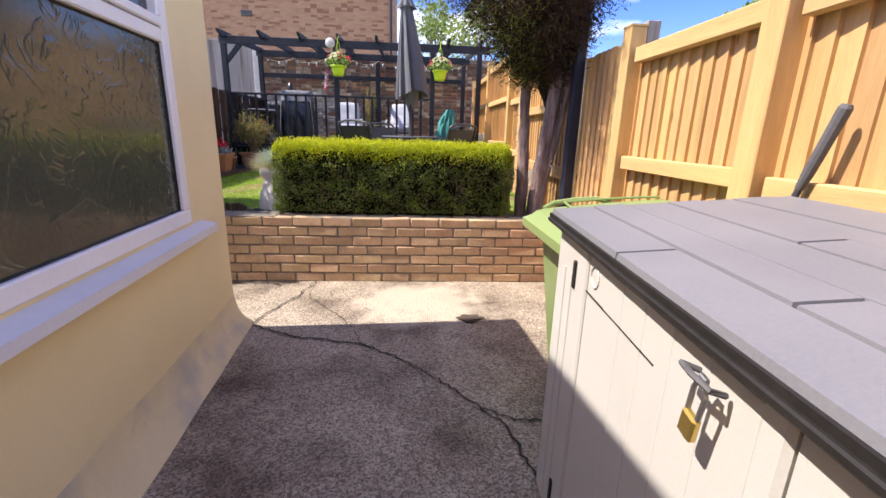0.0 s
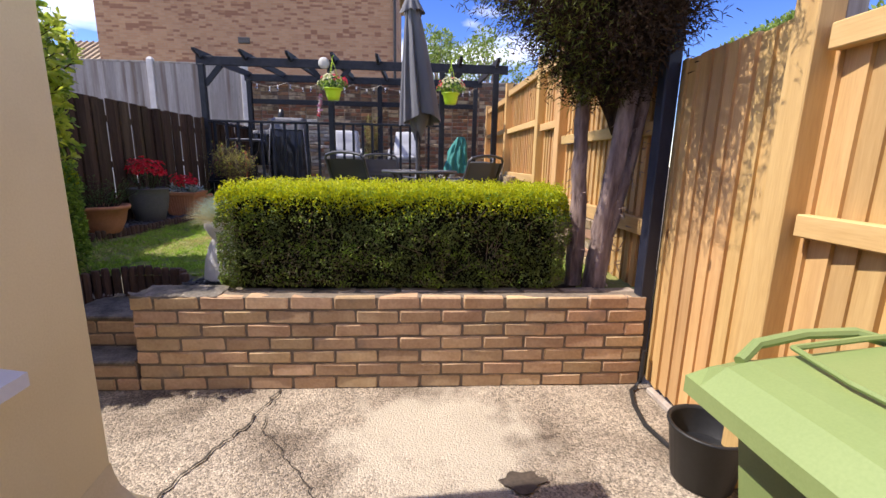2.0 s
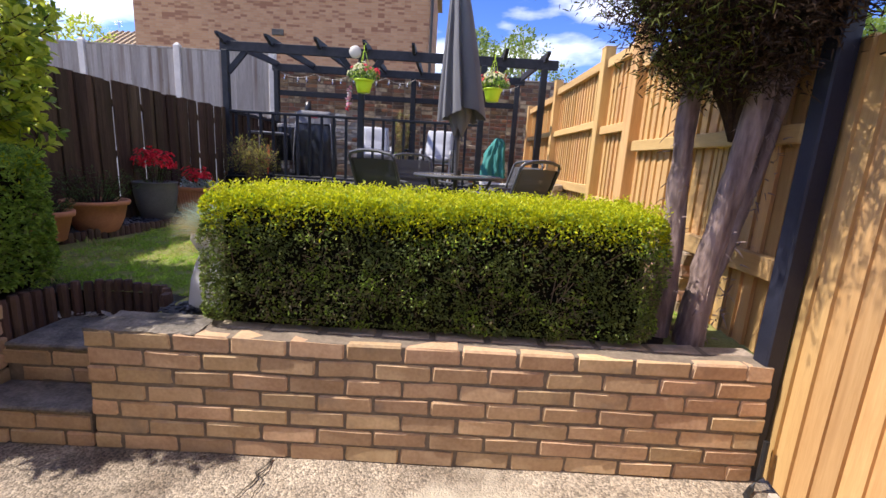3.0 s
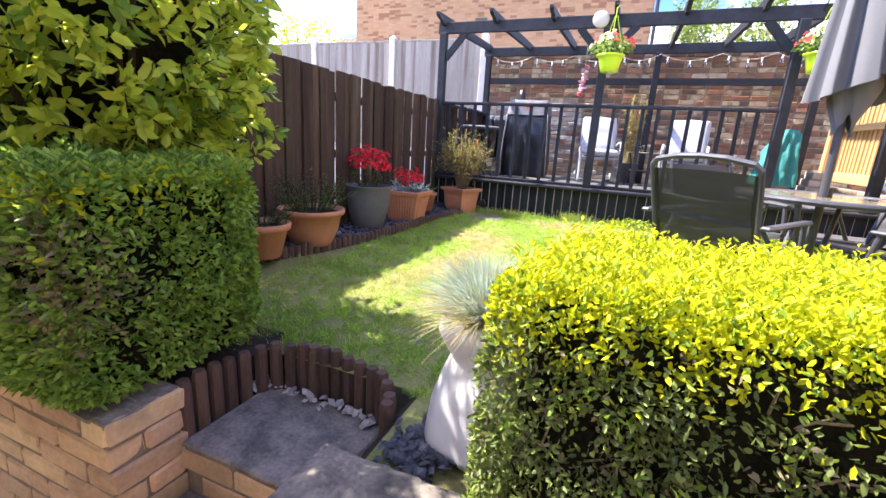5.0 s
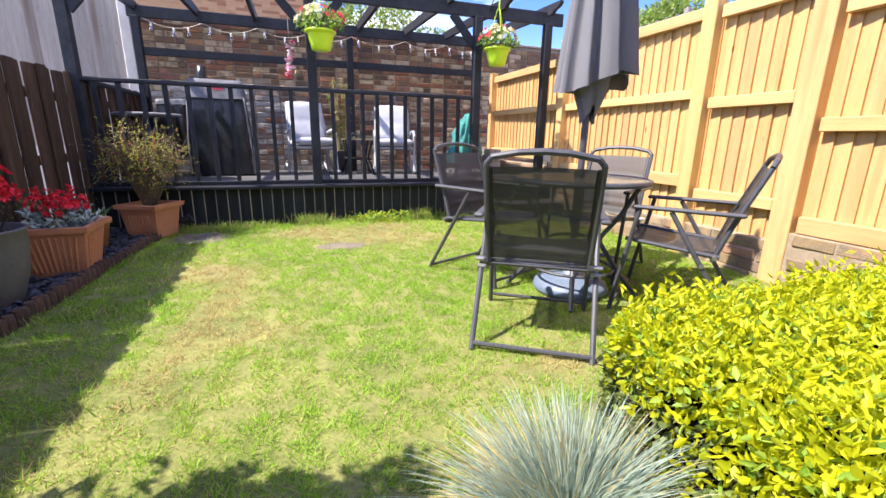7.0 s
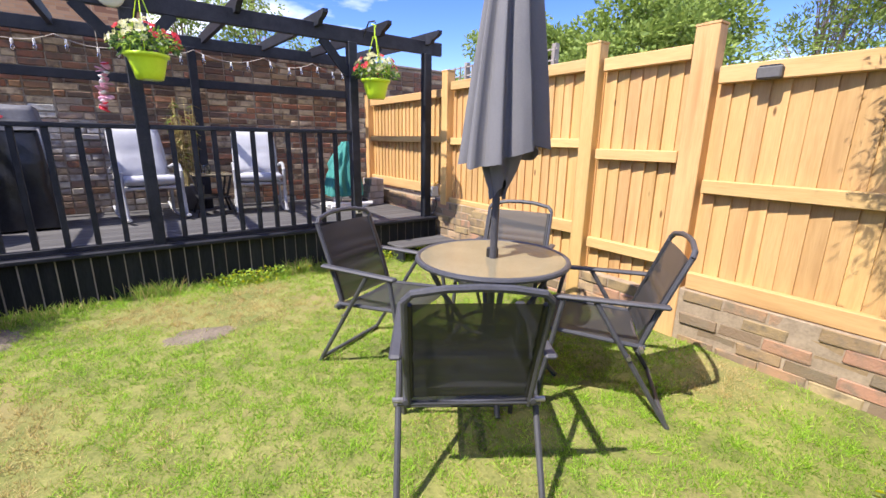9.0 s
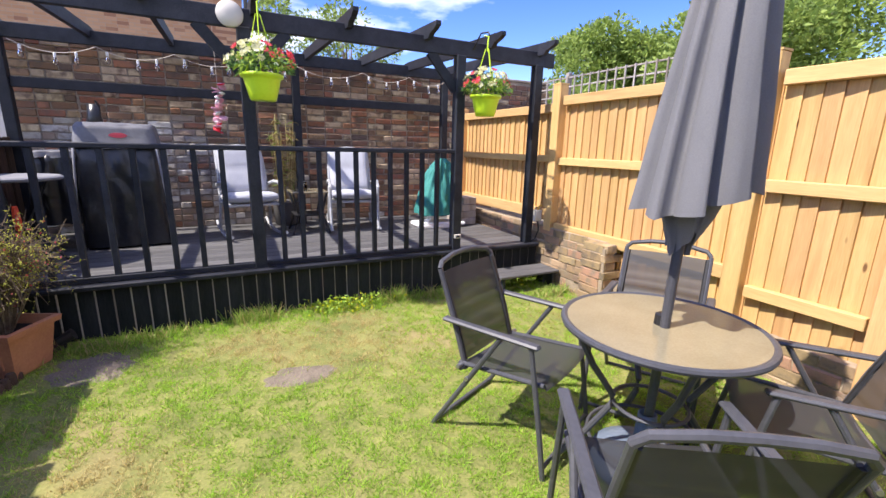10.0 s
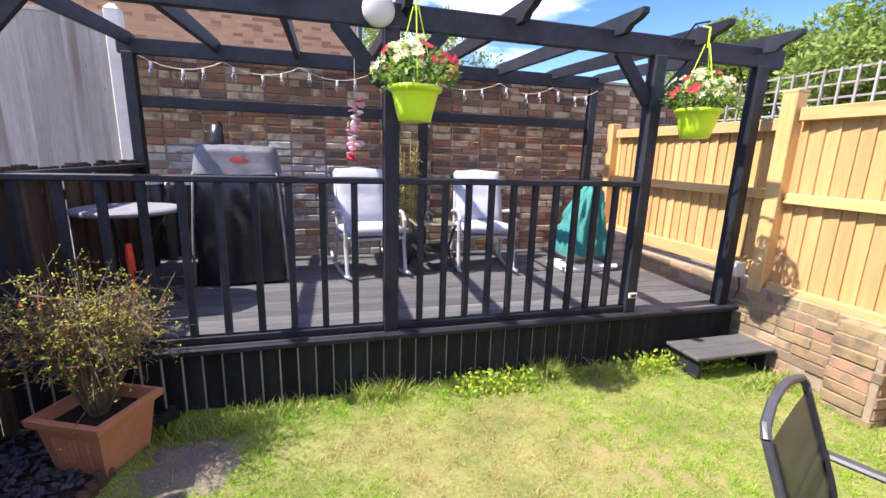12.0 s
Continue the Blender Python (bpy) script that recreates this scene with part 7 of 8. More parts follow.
# silvered fence with concrete posts at the back
fg = thing("grey_fence", "silvered grey board fence panels between pale concrete posts", "fence")
for i in range(5):
    x = -3.57 - 1.83 * i
    g = Geo()
    g.box(x - 0.06, x + 0.06, 10.80, 10.91, -0.06, 3.28, 0.008)
    g.sweep_rect([(0.06, 0.055, 3.28), (0.02, 0.02, 3.33)])
    for k in range(-8, 0):
        vx, vy, vz = g.v[k]
        g.v[k] = (vx + x, vy + 10.855, vz)
    part("post", g, M_CONCPOST, fg)
    xx = x - 0.065
    gm = Geo()
    gm.add([(0, -0.008, 0), (-0.125, -0.018, 0), (-0.125, 0, 0), (0, 0, 0), (0, -0.008, 1.9), (-0.125, -0.018, 1.9), (-0.125, 0, 1.9), (0, 0, 1.9)],
           [(1, 0, 4, 5), (2, 1, 5, 6), (0, 3, 7, 4), (3, 2, 6, 7), (4, 7, 6, 5), (0, 1, 2, 3)])
    bmx = gm.mesh("board", M_GREYWOOD)
    while xx > x - 1.83 + 0.09:
        o2 = new("board", bmx)
        o2.parent = fg
        o2.location = (xx, 10.86, 1.32 + rb.uniform(-0.008, 0.008))
        xx -= 0.105
    g = Geo()
    g.box(x - 1.77, x - 0.06, 10.84, 10.875, 3.215, 3.25, 0.003)
    part("capping", g, M_GREYWOOD, fg)
    g = Geo()
    g.box(x - 1.77, x - 0.06, 10.835, 10.885, -0.06, 1.32, 0.004)
    part("gravel_board", g, M_CONCPOST, fg)

# ---- pots along the fence ----
def herb(name, parent, n, h, r, z, material, seed, size=0.03, width=0.008, shape=None, droop=0.1):
    rr = np.random.RandomState(seed)
    g = Geo()
    pos, al = [], []
    for _ in range(n):
        t = rr.uniform(0, 6.28)
        q = r * rr.uniform(0.1, 1.0) ** 0.6
        tip = np.array([q * 1.25 * math.cos(t), q * 1.25 * math.sin(t), z + h * rr.uniform(0.45, 1.0)])
        b = np.array([0.45 * q * math.cos(t), 0.45 * q * math.sin(t), z])
        g.tube([tuple(b), tuple((b + tip) / 2 + np.array([0, 0, 0.02])), tuple(tip)], [0.003, 0.0025, 0.0015], 4, False)
        for k in range(16):
            f = rr.uniform(0.15, 1.0)
            pos.append(b + (tip - b) * f)
            al.append(rr.normal(size=3) + [0, 0, 0.4])
    tagged(part("stemwork", g, M_TWIG, parent), kind="stuff")
    return scatter(name, shape or LEAF2, np.array(pos), np.array(al), size, width, material, None, parent, droop, rr)


def round_pot(label, x, y, z, prof, material, soil_r, soil_z, cat="flower pot"):
    ob = thing("flower_pot", label, cat, pose(x, y, z), "pots along the dark fence")
    g = Geo()
    g.lathe(prof, 36)
    part("pot", g, material, ob, "", True)
    g = Geo()
    g.lathe([(soil_r, soil_z - 0.01), (soil_r, soil_z), (0.01, soil_z + 0.012)], 24)
    part("soil", g, M_SOIL, ob)
    return ob


BED = 0.617
p1 = round_pot("small round terracotta pot of low green herbs", -3.21, 5.32, BED, [(0.11, 0), (0.12, 0.01), (0.165, 0.19), (0.185, 0.195), (0.19, 0.235), (0.172, 0.24), (0.16, 0.2), (0.02, 0.19)], M_TERRA, 0.16, 0.205)
herb("leaves", p1, 40, 0.16, 0.19, 0.2, M_HERB, 71)
p2 = round_pot("large round terracotta bowl pot with rosemary-like herbs", -3.19, 5.80, BED, [(0.14, 0), (0.155, 0.015), (0.20, 0.12), (0.225, 0.235), (0.245, 0.24), (0.255, 0.262), (0.25, 0.28), (0.228, 0.28), (0.215, 0.24), (0.02, 0.23)], M_TERRA, 0.215, 0.25)
herb("leaves", p2, 95, 0.33, 0.28, 0.24, M_HERB, 72, 0.035, 0.006)
p3 = round_pot("tall dark grey pot of red azalea flowers", -3.20, 6.62, BED, [(0.13, 0), (0.14, 0.01), (0.185, 0.16), (0.205, 0.30), (0.205, 0.385), (0.212, 0.39), (0.212, 0.40), (0.195, 0.4), (0.185, 0.35), (0.02, 0.34)], M_GREYPOT, 0.19, 0.36)
herb("leaves", p3, 40, 0.33, 0.17, 0.34, M_HERB, 73)


def blooms(name, parent, n, r, zc, hz, material, seed, petal=0.03, count=6):
    rr = np.random.RandomState(seed)
    fp, fa = [], []
    for _ in range(n):
        v = rr.normal(size=3)
        v[2] = abs(v[2])
        v /= np.linalg.norm(v)
        c = np.array([0, 0, zc]) + v * np.array([r, r, hz]) * rr.uniform(0.55, 1.05)
        a, b = flower(c, v, petal, rr, count)
        fp += a
        fa += b
    return scatter(name, LEAF2, np.array(fp), np.array(fa), petal, petal * 0.85, material, None, parent, 0.1, rr)


blooms("blossom", p3, 105, 0.21, 0.56, 0.20, M_REDPETAL, 74, 0.034)
p4 = thing("planter", "square fluted terracotta planter of red flowers and silver leaves", "planter", pose(-3.10, 7.22, BED, 0, 0, 4), "pots along the dark fence")
g = Geo()
g.sweep_rect([(0.135, 0.135, 0.0), (0.145, 0.145, 0.01), (0.185, 0.185, 0.275), (0.205, 0.205, 0.28), (0.21, 0.21, 0.315), (0.185, 0.185, 0.318), (0.175, 0.175, 0.27), (0.02, 0.02, 0.265)])
part("pot", g, M_TERRA, p4)
for i in range(9):
    for fx in (0, 1):
        g = Geo()
        u = -0.12 + 0.03 * i
        a, b = (u * 0.85, -0.150, 0.035), (u * 1.1, -0.184, 0.255)
        if fx:
            a, b = (0.150, u * 0.85, 0.035), (0.184, u * 1.1, 0.255)
        g.tube([a, b], 0.008, 6)
        part("flute", g, M_TERRA, p4)
g = Geo()
g.box(-0.17, 0.17, -0.17, 0.17, 0.26, 0.285, 0.004)
part("soil", g, M_SOIL, p4)
herb("leaves", p4, 40, 0.2, 0.18, 0.28, M_HERB, 75)
blooms("blossom", p4, 60, 0.19, 0.40, 0.16, M_REDPETAL, 76, 0.032)
herb("silver_leaves", p4, 34, 0.14, 0.2, 0.28, M_SILVERLEAF, 77, 0.05, 0.03)
p5 = round_pot("small terracotta pot of strappy green leaves", -3.17, 7.80, BED, [(0.09, 0), (0.13, 0.2), (0.145, 0.205), (0.148, 0.24), (0.13, 0.24), (0.02, 0.2)], M_TERRA, 0.125, 0.21)
rr3 = np.random.RandomState(78)
n = 60
t = rr3.uniform(0, 6.28, n)
scatter("leaves", BLADE4, np.stack([0.06 * np.cos(t), 0.06 * np.sin(t), np.full(n, 0.2)], 1), np.stack([0.5 * np.cos(t), 0.5 * np.sin(t), np.ones(n)], 1), rr3.uniform(0.15, 0.3, n), 0.014, M_HERB, None, p5, 0.4, rr3)
p6 = thing("planter", "square terracotta trough planter with a twiggy yellow-leaved shrub", "planter", pose(-2.89, 8.30, 0.60, 0, 0, -24), "pots along the dark fence")
g = Geo()
g.sweep_rect([(0.125, 0.115, 0.0), (0.135, 0.125, 0.012), (0.165, 0.155, 0.26), (0.19, 0.18, 0.265), (0.195, 0.185, 0.30), (0.168, 0.158, 0.305), (0.155, 0.145, 0.24), (0.02, 0.02, 0.235)])
part("pot", g, M_TERRA, p6)
for i in range(7):
    g = Geo()
    u = -0.09 + 0.03 * i
    g.tube([(u * 0.9, -0.134, 0.07), (u, -0.152, 0.21)], 0.007, 6)
    part("flute", g, M_TERRA, p6)
g = Geo()
g.box(-0.153, 0.153, -0.143, 0.143, 0.225, 0.25, 0.004)
part("soil", g, M_SOIL, p6)
rr4 = np.random.RandomState(79)
g = Geo()
pos, al = [], []
for _ in range(210):
    t = rr4.uniform(0, 6.28)
    q = rr4.uniform(0.10, 0.42)
    b = np.array([0.035 * math.cos(t), 0.03 * math.sin(t), 0.24])
    m1 = np.array([0.5 * q * math.cos(t), 0.42 * q * math.sin(t), 0.24 + rr4.uniform(0.28, 0.55)])
    e = np.array([q * math.cos(t), q * 0.85 * math.sin(t), 0.24 + rr4.uniform(0.25, 0.80) * (1.1 - 0.6 * q)])
    g.tube([tuple(b), tuple(m1), tuple(e)], [0.004, 0.003, 0.0015], 4, False)
    for k in range(4):
        s2 = m1 + (e - m1) * rr4.uniform(0.0, 1)
        e2 = s2 + rr4.normal(size=3) * 0.075
        g.tube([tuple(s2), tuple(e2)], [0.0018, 0.001], 3, False)
        for j in range(5):
            pos.append(s2 + (e2 - s2) * rr4.uniform(0.2, 1.1))
            al.append(rr4.normal(size=3))
tagged(part("twigwork", g, M_DRYTWIG, p6), kind="stuff")
red_ = (rr4.uniform(size=len(pos)) < 0.06).astype(int)
scatter("leaves", LEAF2, np.array(pos), np.array(al), rr4.uniform(0.010, 0.022, len(pos)), 0.012, [M_SPIREA, M_PINKPETAL], red_, p6, 0, rr4)
sp = thing("spotlight", "small black ground spotlight beside the planter", "spotlight", pose(-2.66, 8.42, 0.60, 0, 0, 20))
g = Geo()
g.tube([(0, 0, 0), (0, 0, 0.1)], 0.01, 6)
g.tube([(-0.03, 0, 0.1), (0.05, -0.02, 0.14)], [0.03, 0.04], 12)
part("head", g, M_BLACKPLAST, sp)

# ---- white planter with blue fescue ----
wp = thing("fescue_planter", "white glazed figure-shaped planter topped with blue fescue grass", "planter", pose(-1.315, 4.27, 0.575))
g = Geo()
g.lathe([(0.145, 0.0), (0.15, 0.02), (0.135, 0.14), (0.105, 0.24), (0.085, 0.285), (0.10, 0.31), (0.125, 0.36), (0.12, 0.40), (0.10, 0.405), (0.095, 0.36), (0.01, 0.35)], 32,
        shape=lambda t: 1 + 0.10 * math.cos(2 * t + 0.6) + 0.05 * math.cos(5 * t))
part("figure", g, M_WHITEPOT, wp, "", True)
rr5 = np.random.RandomState(81)
n = 4200
t = rr5.uniform(0, 6.28, n)
el = 0.36 + 1.16 * rr5.uniform(size=n) ** 0.8
d = np.stack([np.cos(t) * np.cos(el), np.sin(t) * np.cos(el), np.sin(el) + 0.15], 1)
old = (el < 0.72) & (rr5.uniform(size=n) < 0.75) | (rr5.uniform(size=n) < 0.16)
d += rr5.normal(size=(n, 3)) * 0.2
scatter("fescue_grass", ARC, np.stack([0.06 * np.cos(t) * np.cos(el), 0.06 * np.sin(t) * np.cos(el), np.full(n, 0.39)], 1), d, rr5.uniform(0.13, 0.34, n) * (0.5 + 0.55 * np.sin(el)), 0.0019, [M_FESCUE, M_STRAW], old.astype(int), wp, 0.4, rr5)

# ---- dining set ----
TX, TY, TZ = -0.005, 6.10, 0.57
tb = thing("garden_table", "round garden table with a frosted glass top and charcoal steel legs", "table", pose(TX, TY, TZ))
g = Geo()
g.lathe([(0.02, 0.705), (0.385, 0.705), (0.385, 0.714), (0.02, 0.714)], 56)
part("glass_top", g, M_TABLEGLASS, tb, "frosted rippled glass")
g = Geo()
ring = []
for j in range(57):
    t = 2 * math.pi * j / 56
    ring.append((0.397 * math.cos(t), 0.397 * math.sin(t), 0.704))
g.tube(ring, 0.016, 8, False)
part("rim", g, M_CHAIR, tb)
for k in range(4):
    t = math.pi / 4 + k * math.pi / 2 + 0.2
    c, s = math.cos(t), math.sin(t)
    g = Geo()
    g.tube([(0.36 * c, 0.36 * s, 0.70), (0.26 * c, 0.26 * s, 0.5), (0.16 * c, 0.16 * s, 0.36), (0.17 * c, 0.17 * s, 0.3), (0.28 * c, 0.28 * s, 0.14), (0.40 * c, 0.40 * s, 0.0)], 0.0145, 8)
    part("leg", g, M_CHAIR, tb)
g = Geo()
for z, r_ in ((0.33, 0.155), (0.16, 0.25)):
    g.tube([(r_ * math.cos(2 * math.pi * j / 32), r_ * math.sin(2 * math.pi * j / 32), z) for j in range(33)], 0.009, 6, False)
part("leg_ring", g, M_CHAIR, tb)

pr = thing("parasol", "closed grey fabric parasol standing through the table", "parasol", pose(TX, TY, TZ))
g = Geo()
g.tube([(0, 0, 0.05), (0.0, 0, 1.2), (0.015, 0, 2.44)], 0.02, 12)
part("pole", g, M_CHAIR, pr)
g = Geo()
g.lathe([(0.025, 0.68), (0.032, 0.685), (0.032, 0.76), (0.022, 0.765)], 14)
part("collar", g, M_BLACKPLAST, pr)


def furled(name, top, hem, r0, r1, gores, twist, seed, steps=26):
    """Furled cloth: gores folded flat into broad overlapping flaps, their hems hanging at different heights."""
    N = gores * 14
    vs, fs = [], []
    rr_f = random.Random(seed)
    drop = [rr_f.uniform(-0.07, 0.06) for _ in range(gores)]
    wide = [rr_f.uniform(0.86, 1.16) for _ in range(gores)]
    for k in range(steps + 1):
        u = k / steps
        for j in range(N):
            i, f = divmod(j, 14)
            f /= 14
            # a flap: rises slowly outwards, then folds sharply back under the next
            out = (f / 0.78) ** 0.6 if f < 0.78 else ((1 - f) / 0.22) ** 1.3
            crease = 0.62 + 0.38 * out
            w_ = wide[i] * (1 - f) + wide[(i + 1) % gores] * f
            body = r0 + (r1 - r0) * u ** 0.8
            r = body * (1 - min(1, u * 3) * (1 - crease * w_)) + 0.006 * u * noise.noise((j * 0.35, u * 4, seed))
            t = 2 * math.pi * (i + f - 0.5 * min(1, u * 2) * (f > 0.78) * (f - 0.78)) / gores + twist * u
            d_ = drop[i] * (1 - f) + drop[(i + 1) % gores] * f
            low = hem + d_ - 0.02 * out
            vs.append((0.012 + r * math.cos(t), r * math.sin(t), top + (low - top) * u))
    for k in range(steps):
        for j in range(N):
            fs.append((k * N + j, k * N + (j + 1) % N, (k + 1) * N + (j + 1) % N, (k + 1) * N + j))
    return part(name, Geo().add(vs, fs), M_CANOPY, pr, "", True)


furled("canopy", 2.40, 1.26, 0.036, 0.225, 8, 0.25, 4)
inner = furled("inner_fold", 1.40, 1.09, 0.075, 0.165, 5, 0.9, 9, 14)
for v in inner.data.vertices:
    q = min(1.0, max(0.0, (1.27 - v.co.z) / 0.20))
    v.co.x *= 1 - 0.72 * q
    v.co.y *= 1 - 0.72 * q
g = Geo()
vs, fs = [], []
for k in range(6):
    u = k / 5
    for j in range(48):
        t = 2 * math.pi * j / 48
        r = (0.02 + 0.085 * u) * (1 + 0.22 * u * math.cos(8 * t))
        vs.append((0.014 + r * math.cos(t), r * math.sin(t), 2.47 - 0.22 * u + 0.012 * u * math.cos(8 * t + 2)))
for k in range(5):
    for j in range(48):
        fs.append((k * 48 + j, k * 48 + (j + 1) % 48, (k + 1) * 48 + (j + 1) % 48, (k + 1) * 48 + j))
part("vent_cap", Geo().add(vs, fs), M_CANOPY, pr, "", True)
g = Geo()
g.lathe([(0.012, 2.44), (0.022, 2.47), (0.018, 2.50), (0.004, 2.515)], 10, (0.014, 0, 0))
part("finial", g, M_BLACKPLAST, pr, "", True)
g = Geo()
g.lathe([(0.22, 0.0), (0.235, 0.02), (0.22, 0.06), (0.15, 0.085), (0.05, 0.095), (0.04, 0.28), (0.034, 0.285), (0.034, 0.10), (0.03, 0.09)], 32)
part("base_weight", g, M_BLUEBASE, pr, "round slate blue parasol base", True)


# the parasol stands a little askew
for ch in pr.children:
    for v in ch.data.vertices:
        up = max(0.0, v.co.z - 0.70)
        v.co.x -= 0.062 * up
        v.co.y -= 0.098 * up


def dining_chair():
    """Folding steel armchair; it faces +x, its seat's centre stands over the origin."""
    ob = thing("folding_chair", "folding charcoal steel garden chair with black mesh sling seat", "chair", None, "chairs round the garden table")
    W = 0.265
    for s in (-1, 1):
        y = s * W
        g = Geo()
        g.tube([(-0.36, y, 0.0), (-0.15, y, 0.33), (0.02, y, 0.60)], 0.0125, 8)
        part("rear_leg", g, M_CHAIR, ob)
        g = Geo()
        g.tube([(0.27, y, 0.0), (0.24, y, 0.2), (0.17, y, 0.60)], 0.0125, 8)
        part("front_leg", g, M_CHAIR, ob)
        g = Geo()
        g.tube([(-0.19, s * 0.225, 0.36), (-0.25, s * 0.23, 0.55), (-0.36, s * 0.23, 0.84)], 0.0125, 8)
        part("back_tube", g, M_CHAIR, ob)
        g = Geo()
        g.tube([(-0.22, s * 0.235, 0.39), (0.23, s * 0.235, 0.43)], 0.0115, 8)
        part("seat_tube", g, M_CHAIR, ob)
        g = Geo()
        g.box(-0.30, 0.21, y - 0.022, y + 0.022, 0.602, 0.622, 0.008)
        part("armrest", g, M_CHAIR, ob)
        for px, pz in ((-0.15, 0.34), (-0.20, 0.39)):
            g = Geo()
            g.tube([(px, y - 0.02 * s, pz), (px, y + 0.018 * s, pz)], 0.011, 8)
            part("pivot", g, M_STEEL, ob)
    g = Geo()
    g.tube([(-0.36, -0.23, 0.84), (-0.372, -0.205, 0.868), (-0.385, -0.10, 0.888), (-0.388, 0, 0.893), (-0.385, 0.10, 0.888), (-0.372, 0.205, 0.868), (-0.36, 0.23, 0.84)], 0.0135, 8)
    part("top_bar", g, M_CHAIR, ob)
    for nm, a, b in (("rear_bar", (-0.345, 0.025), 0.012), ("front_bar", (0.262, 0.05), 0.010), ("back_lower_bar", (-0.195, 0.375), 0.011)):
        g = Geo()
        g.tube([(a[0], -W, a[1]), (a[0], W, a[1])], b, 8)
        part(nm, g, M_CHAIR, ob)

    def sling(name, pts, hw, sag):
        vs, fs = [], []
        n, m = len(pts), 8
        for (x, z) in pts:
            for j in range(m + 1):
                v = -1 + 2 * j / m
                vs.append((x + sag * (1 - v * v) * 0.5, v * hw, z - sag * (1 - v * v)))
        for i in range(n - 1):
            for j in range(m):
                fs.append((i * (m + 1) + j, i * (m + 1) + j + 1, (i + 1) * (m + 1) + j + 1, (i + 1) * (m + 1) + j))
        part(name, Geo().add(vs, fs), M_SLING, ob, "black woven mesh sling", True)

    def drape(pts, k=7, amp=0.003):
        out = []
        for (xa, za), (xb, zb) in zip(pts, pts[1:]):
            for i in range(k):
                t = i / k
                out.append((xa + (xb - xa) * t + amp * noise.noise((za * 9 + t * 3.1, xa * 30, 2.0)), za + (zb - za) * t))
        return out + [pts[-1]]

    sling("seat", [(-0.21, 0.395), (-0.1, 0.398), (0.05, 0.41), (0.18, 0.425), (0.225, 0.425), (0.24, 0.41)], 0.232, 0.012)
    sling("backrest", drape([(-0.20, 0.40), (-0.225, 0.48), (-0.26, 0.58), (-0.30, 0.69), (-0.352, 0.825)], 7, 0.010), 0.228, -0.006)
    for s in (-1, 1):
        g = Geo()
        g.tube([(-0.20, s * 0.215, 0.405), (-0.258, s * 0.215, 0.585), (-0.350, s * 0.215, 0.825)], 0.011, 6)
        part("sling_hem", g, M_BLACKPLAST, ob)
    return ob


ch = dining_chair()
ch.matrix_world = pose(-0.345, 6.585, lawn_z(-0.345, 6.585), 0, 0, -65)
for x, y, a in ((-0.505, 5.69, 57), (0.40, 5.71, 128), (0.44, 6.47, 210)):
    copy_thing(ch, pose(x, y, lawn_z(x, y), 0, 0, a))

# ---- brickwork pieces, last ----
for row in range(7):
    z = 0.004 + CH * row + BR[2] / 2
    x = -1.69 + (CW / 2 if row % 2 else 0.129 / 2)
    if row % 2 == 0:
        lay(B_HALF, rw, -1.69 + 0.062, WALLY + BR[1] / 2, z)
        x = -1.69 + 0.129 + CW / 2
    while x < 1.40 - CW * 0.45:
        lay(B_FULL, rw, x, WALLY + BR[1] / 2, z)
        x += CW
    if 1.40 - (x - CW / 2) > 0.11:
        lay(B_HALF, rw, 1.40 - 0.062, WALLY + BR[1] / 2, z)
# capping surface behind the top course
for i in range(12):
    lay(C_FULL, rw, -1.565 + 0.2585 * i, WALLY + 0.157, 0.549 + 0.008, 0, "coping_brick", 0.004)
for row in range(7):
    z = 0.004 + CH * row + BR[2] / 2
    x = -2.29 - (CW / 2 if row % 2 else 0.062)
    lay(B_FULL if row % 2 else B_HALF, lw, x, WALLY + BR[1] / 2, z)
    x = x - CW if row % 2 else -2.29 - 0.129 - CW / 2
    while x > -3.3:
        lay(B_FULL, lw, x, WALLY + BR[1] / 2, z)
        x -= CW
    if row >= 2:
        lay(B_HALF if row % 2 else B_FULL, lw, -2.29 - BR[1] / 2, WALLY + (0.175 if row % 2 else 0.125) + 0.0, z, math.pi / 2)
for i in range(4):
    lay(C_FULL, lw, -2.44 - 0.2585 * i, WALLY + 0.165, 0.549 + 0.008, 0, "coping_brick", 0.004)
for row in range(2):
    x = -1.70 - (CW / 2 if row else 0.062)
    z = 0.004 + CH * row + BR[2] / 2
    while x > -2.29:
        lay(B_FULL if row or x < -1.8 else B_HALF, st, x, WALLY + BR[1] / 2, z)
        x -= CW if (row or x < -1.8) else 0.195
for row in range(2):
    x = -1.70 - CW / 2 - (0.1 if row else 0)
    while x > -2.3 + 0.1:
        lay(B_FULL, st, x, 4.02 + BR[1] / 2, 0.2 + CH * row + BR[2] / 2)
        x -= CW

# low wall of yellow stocks under the fence
P_FULL = brick_meshes("brick", 0.233, 0.105, 0.0725, M_PALEBRICK, 6, 0.006, 3)
P_HALF = brick_meshes("brick", 0.112, 0.105, 0.0725, M_PALEBRICK, 4, 0.006, 4)
PL, PH = 0.240, 0.079


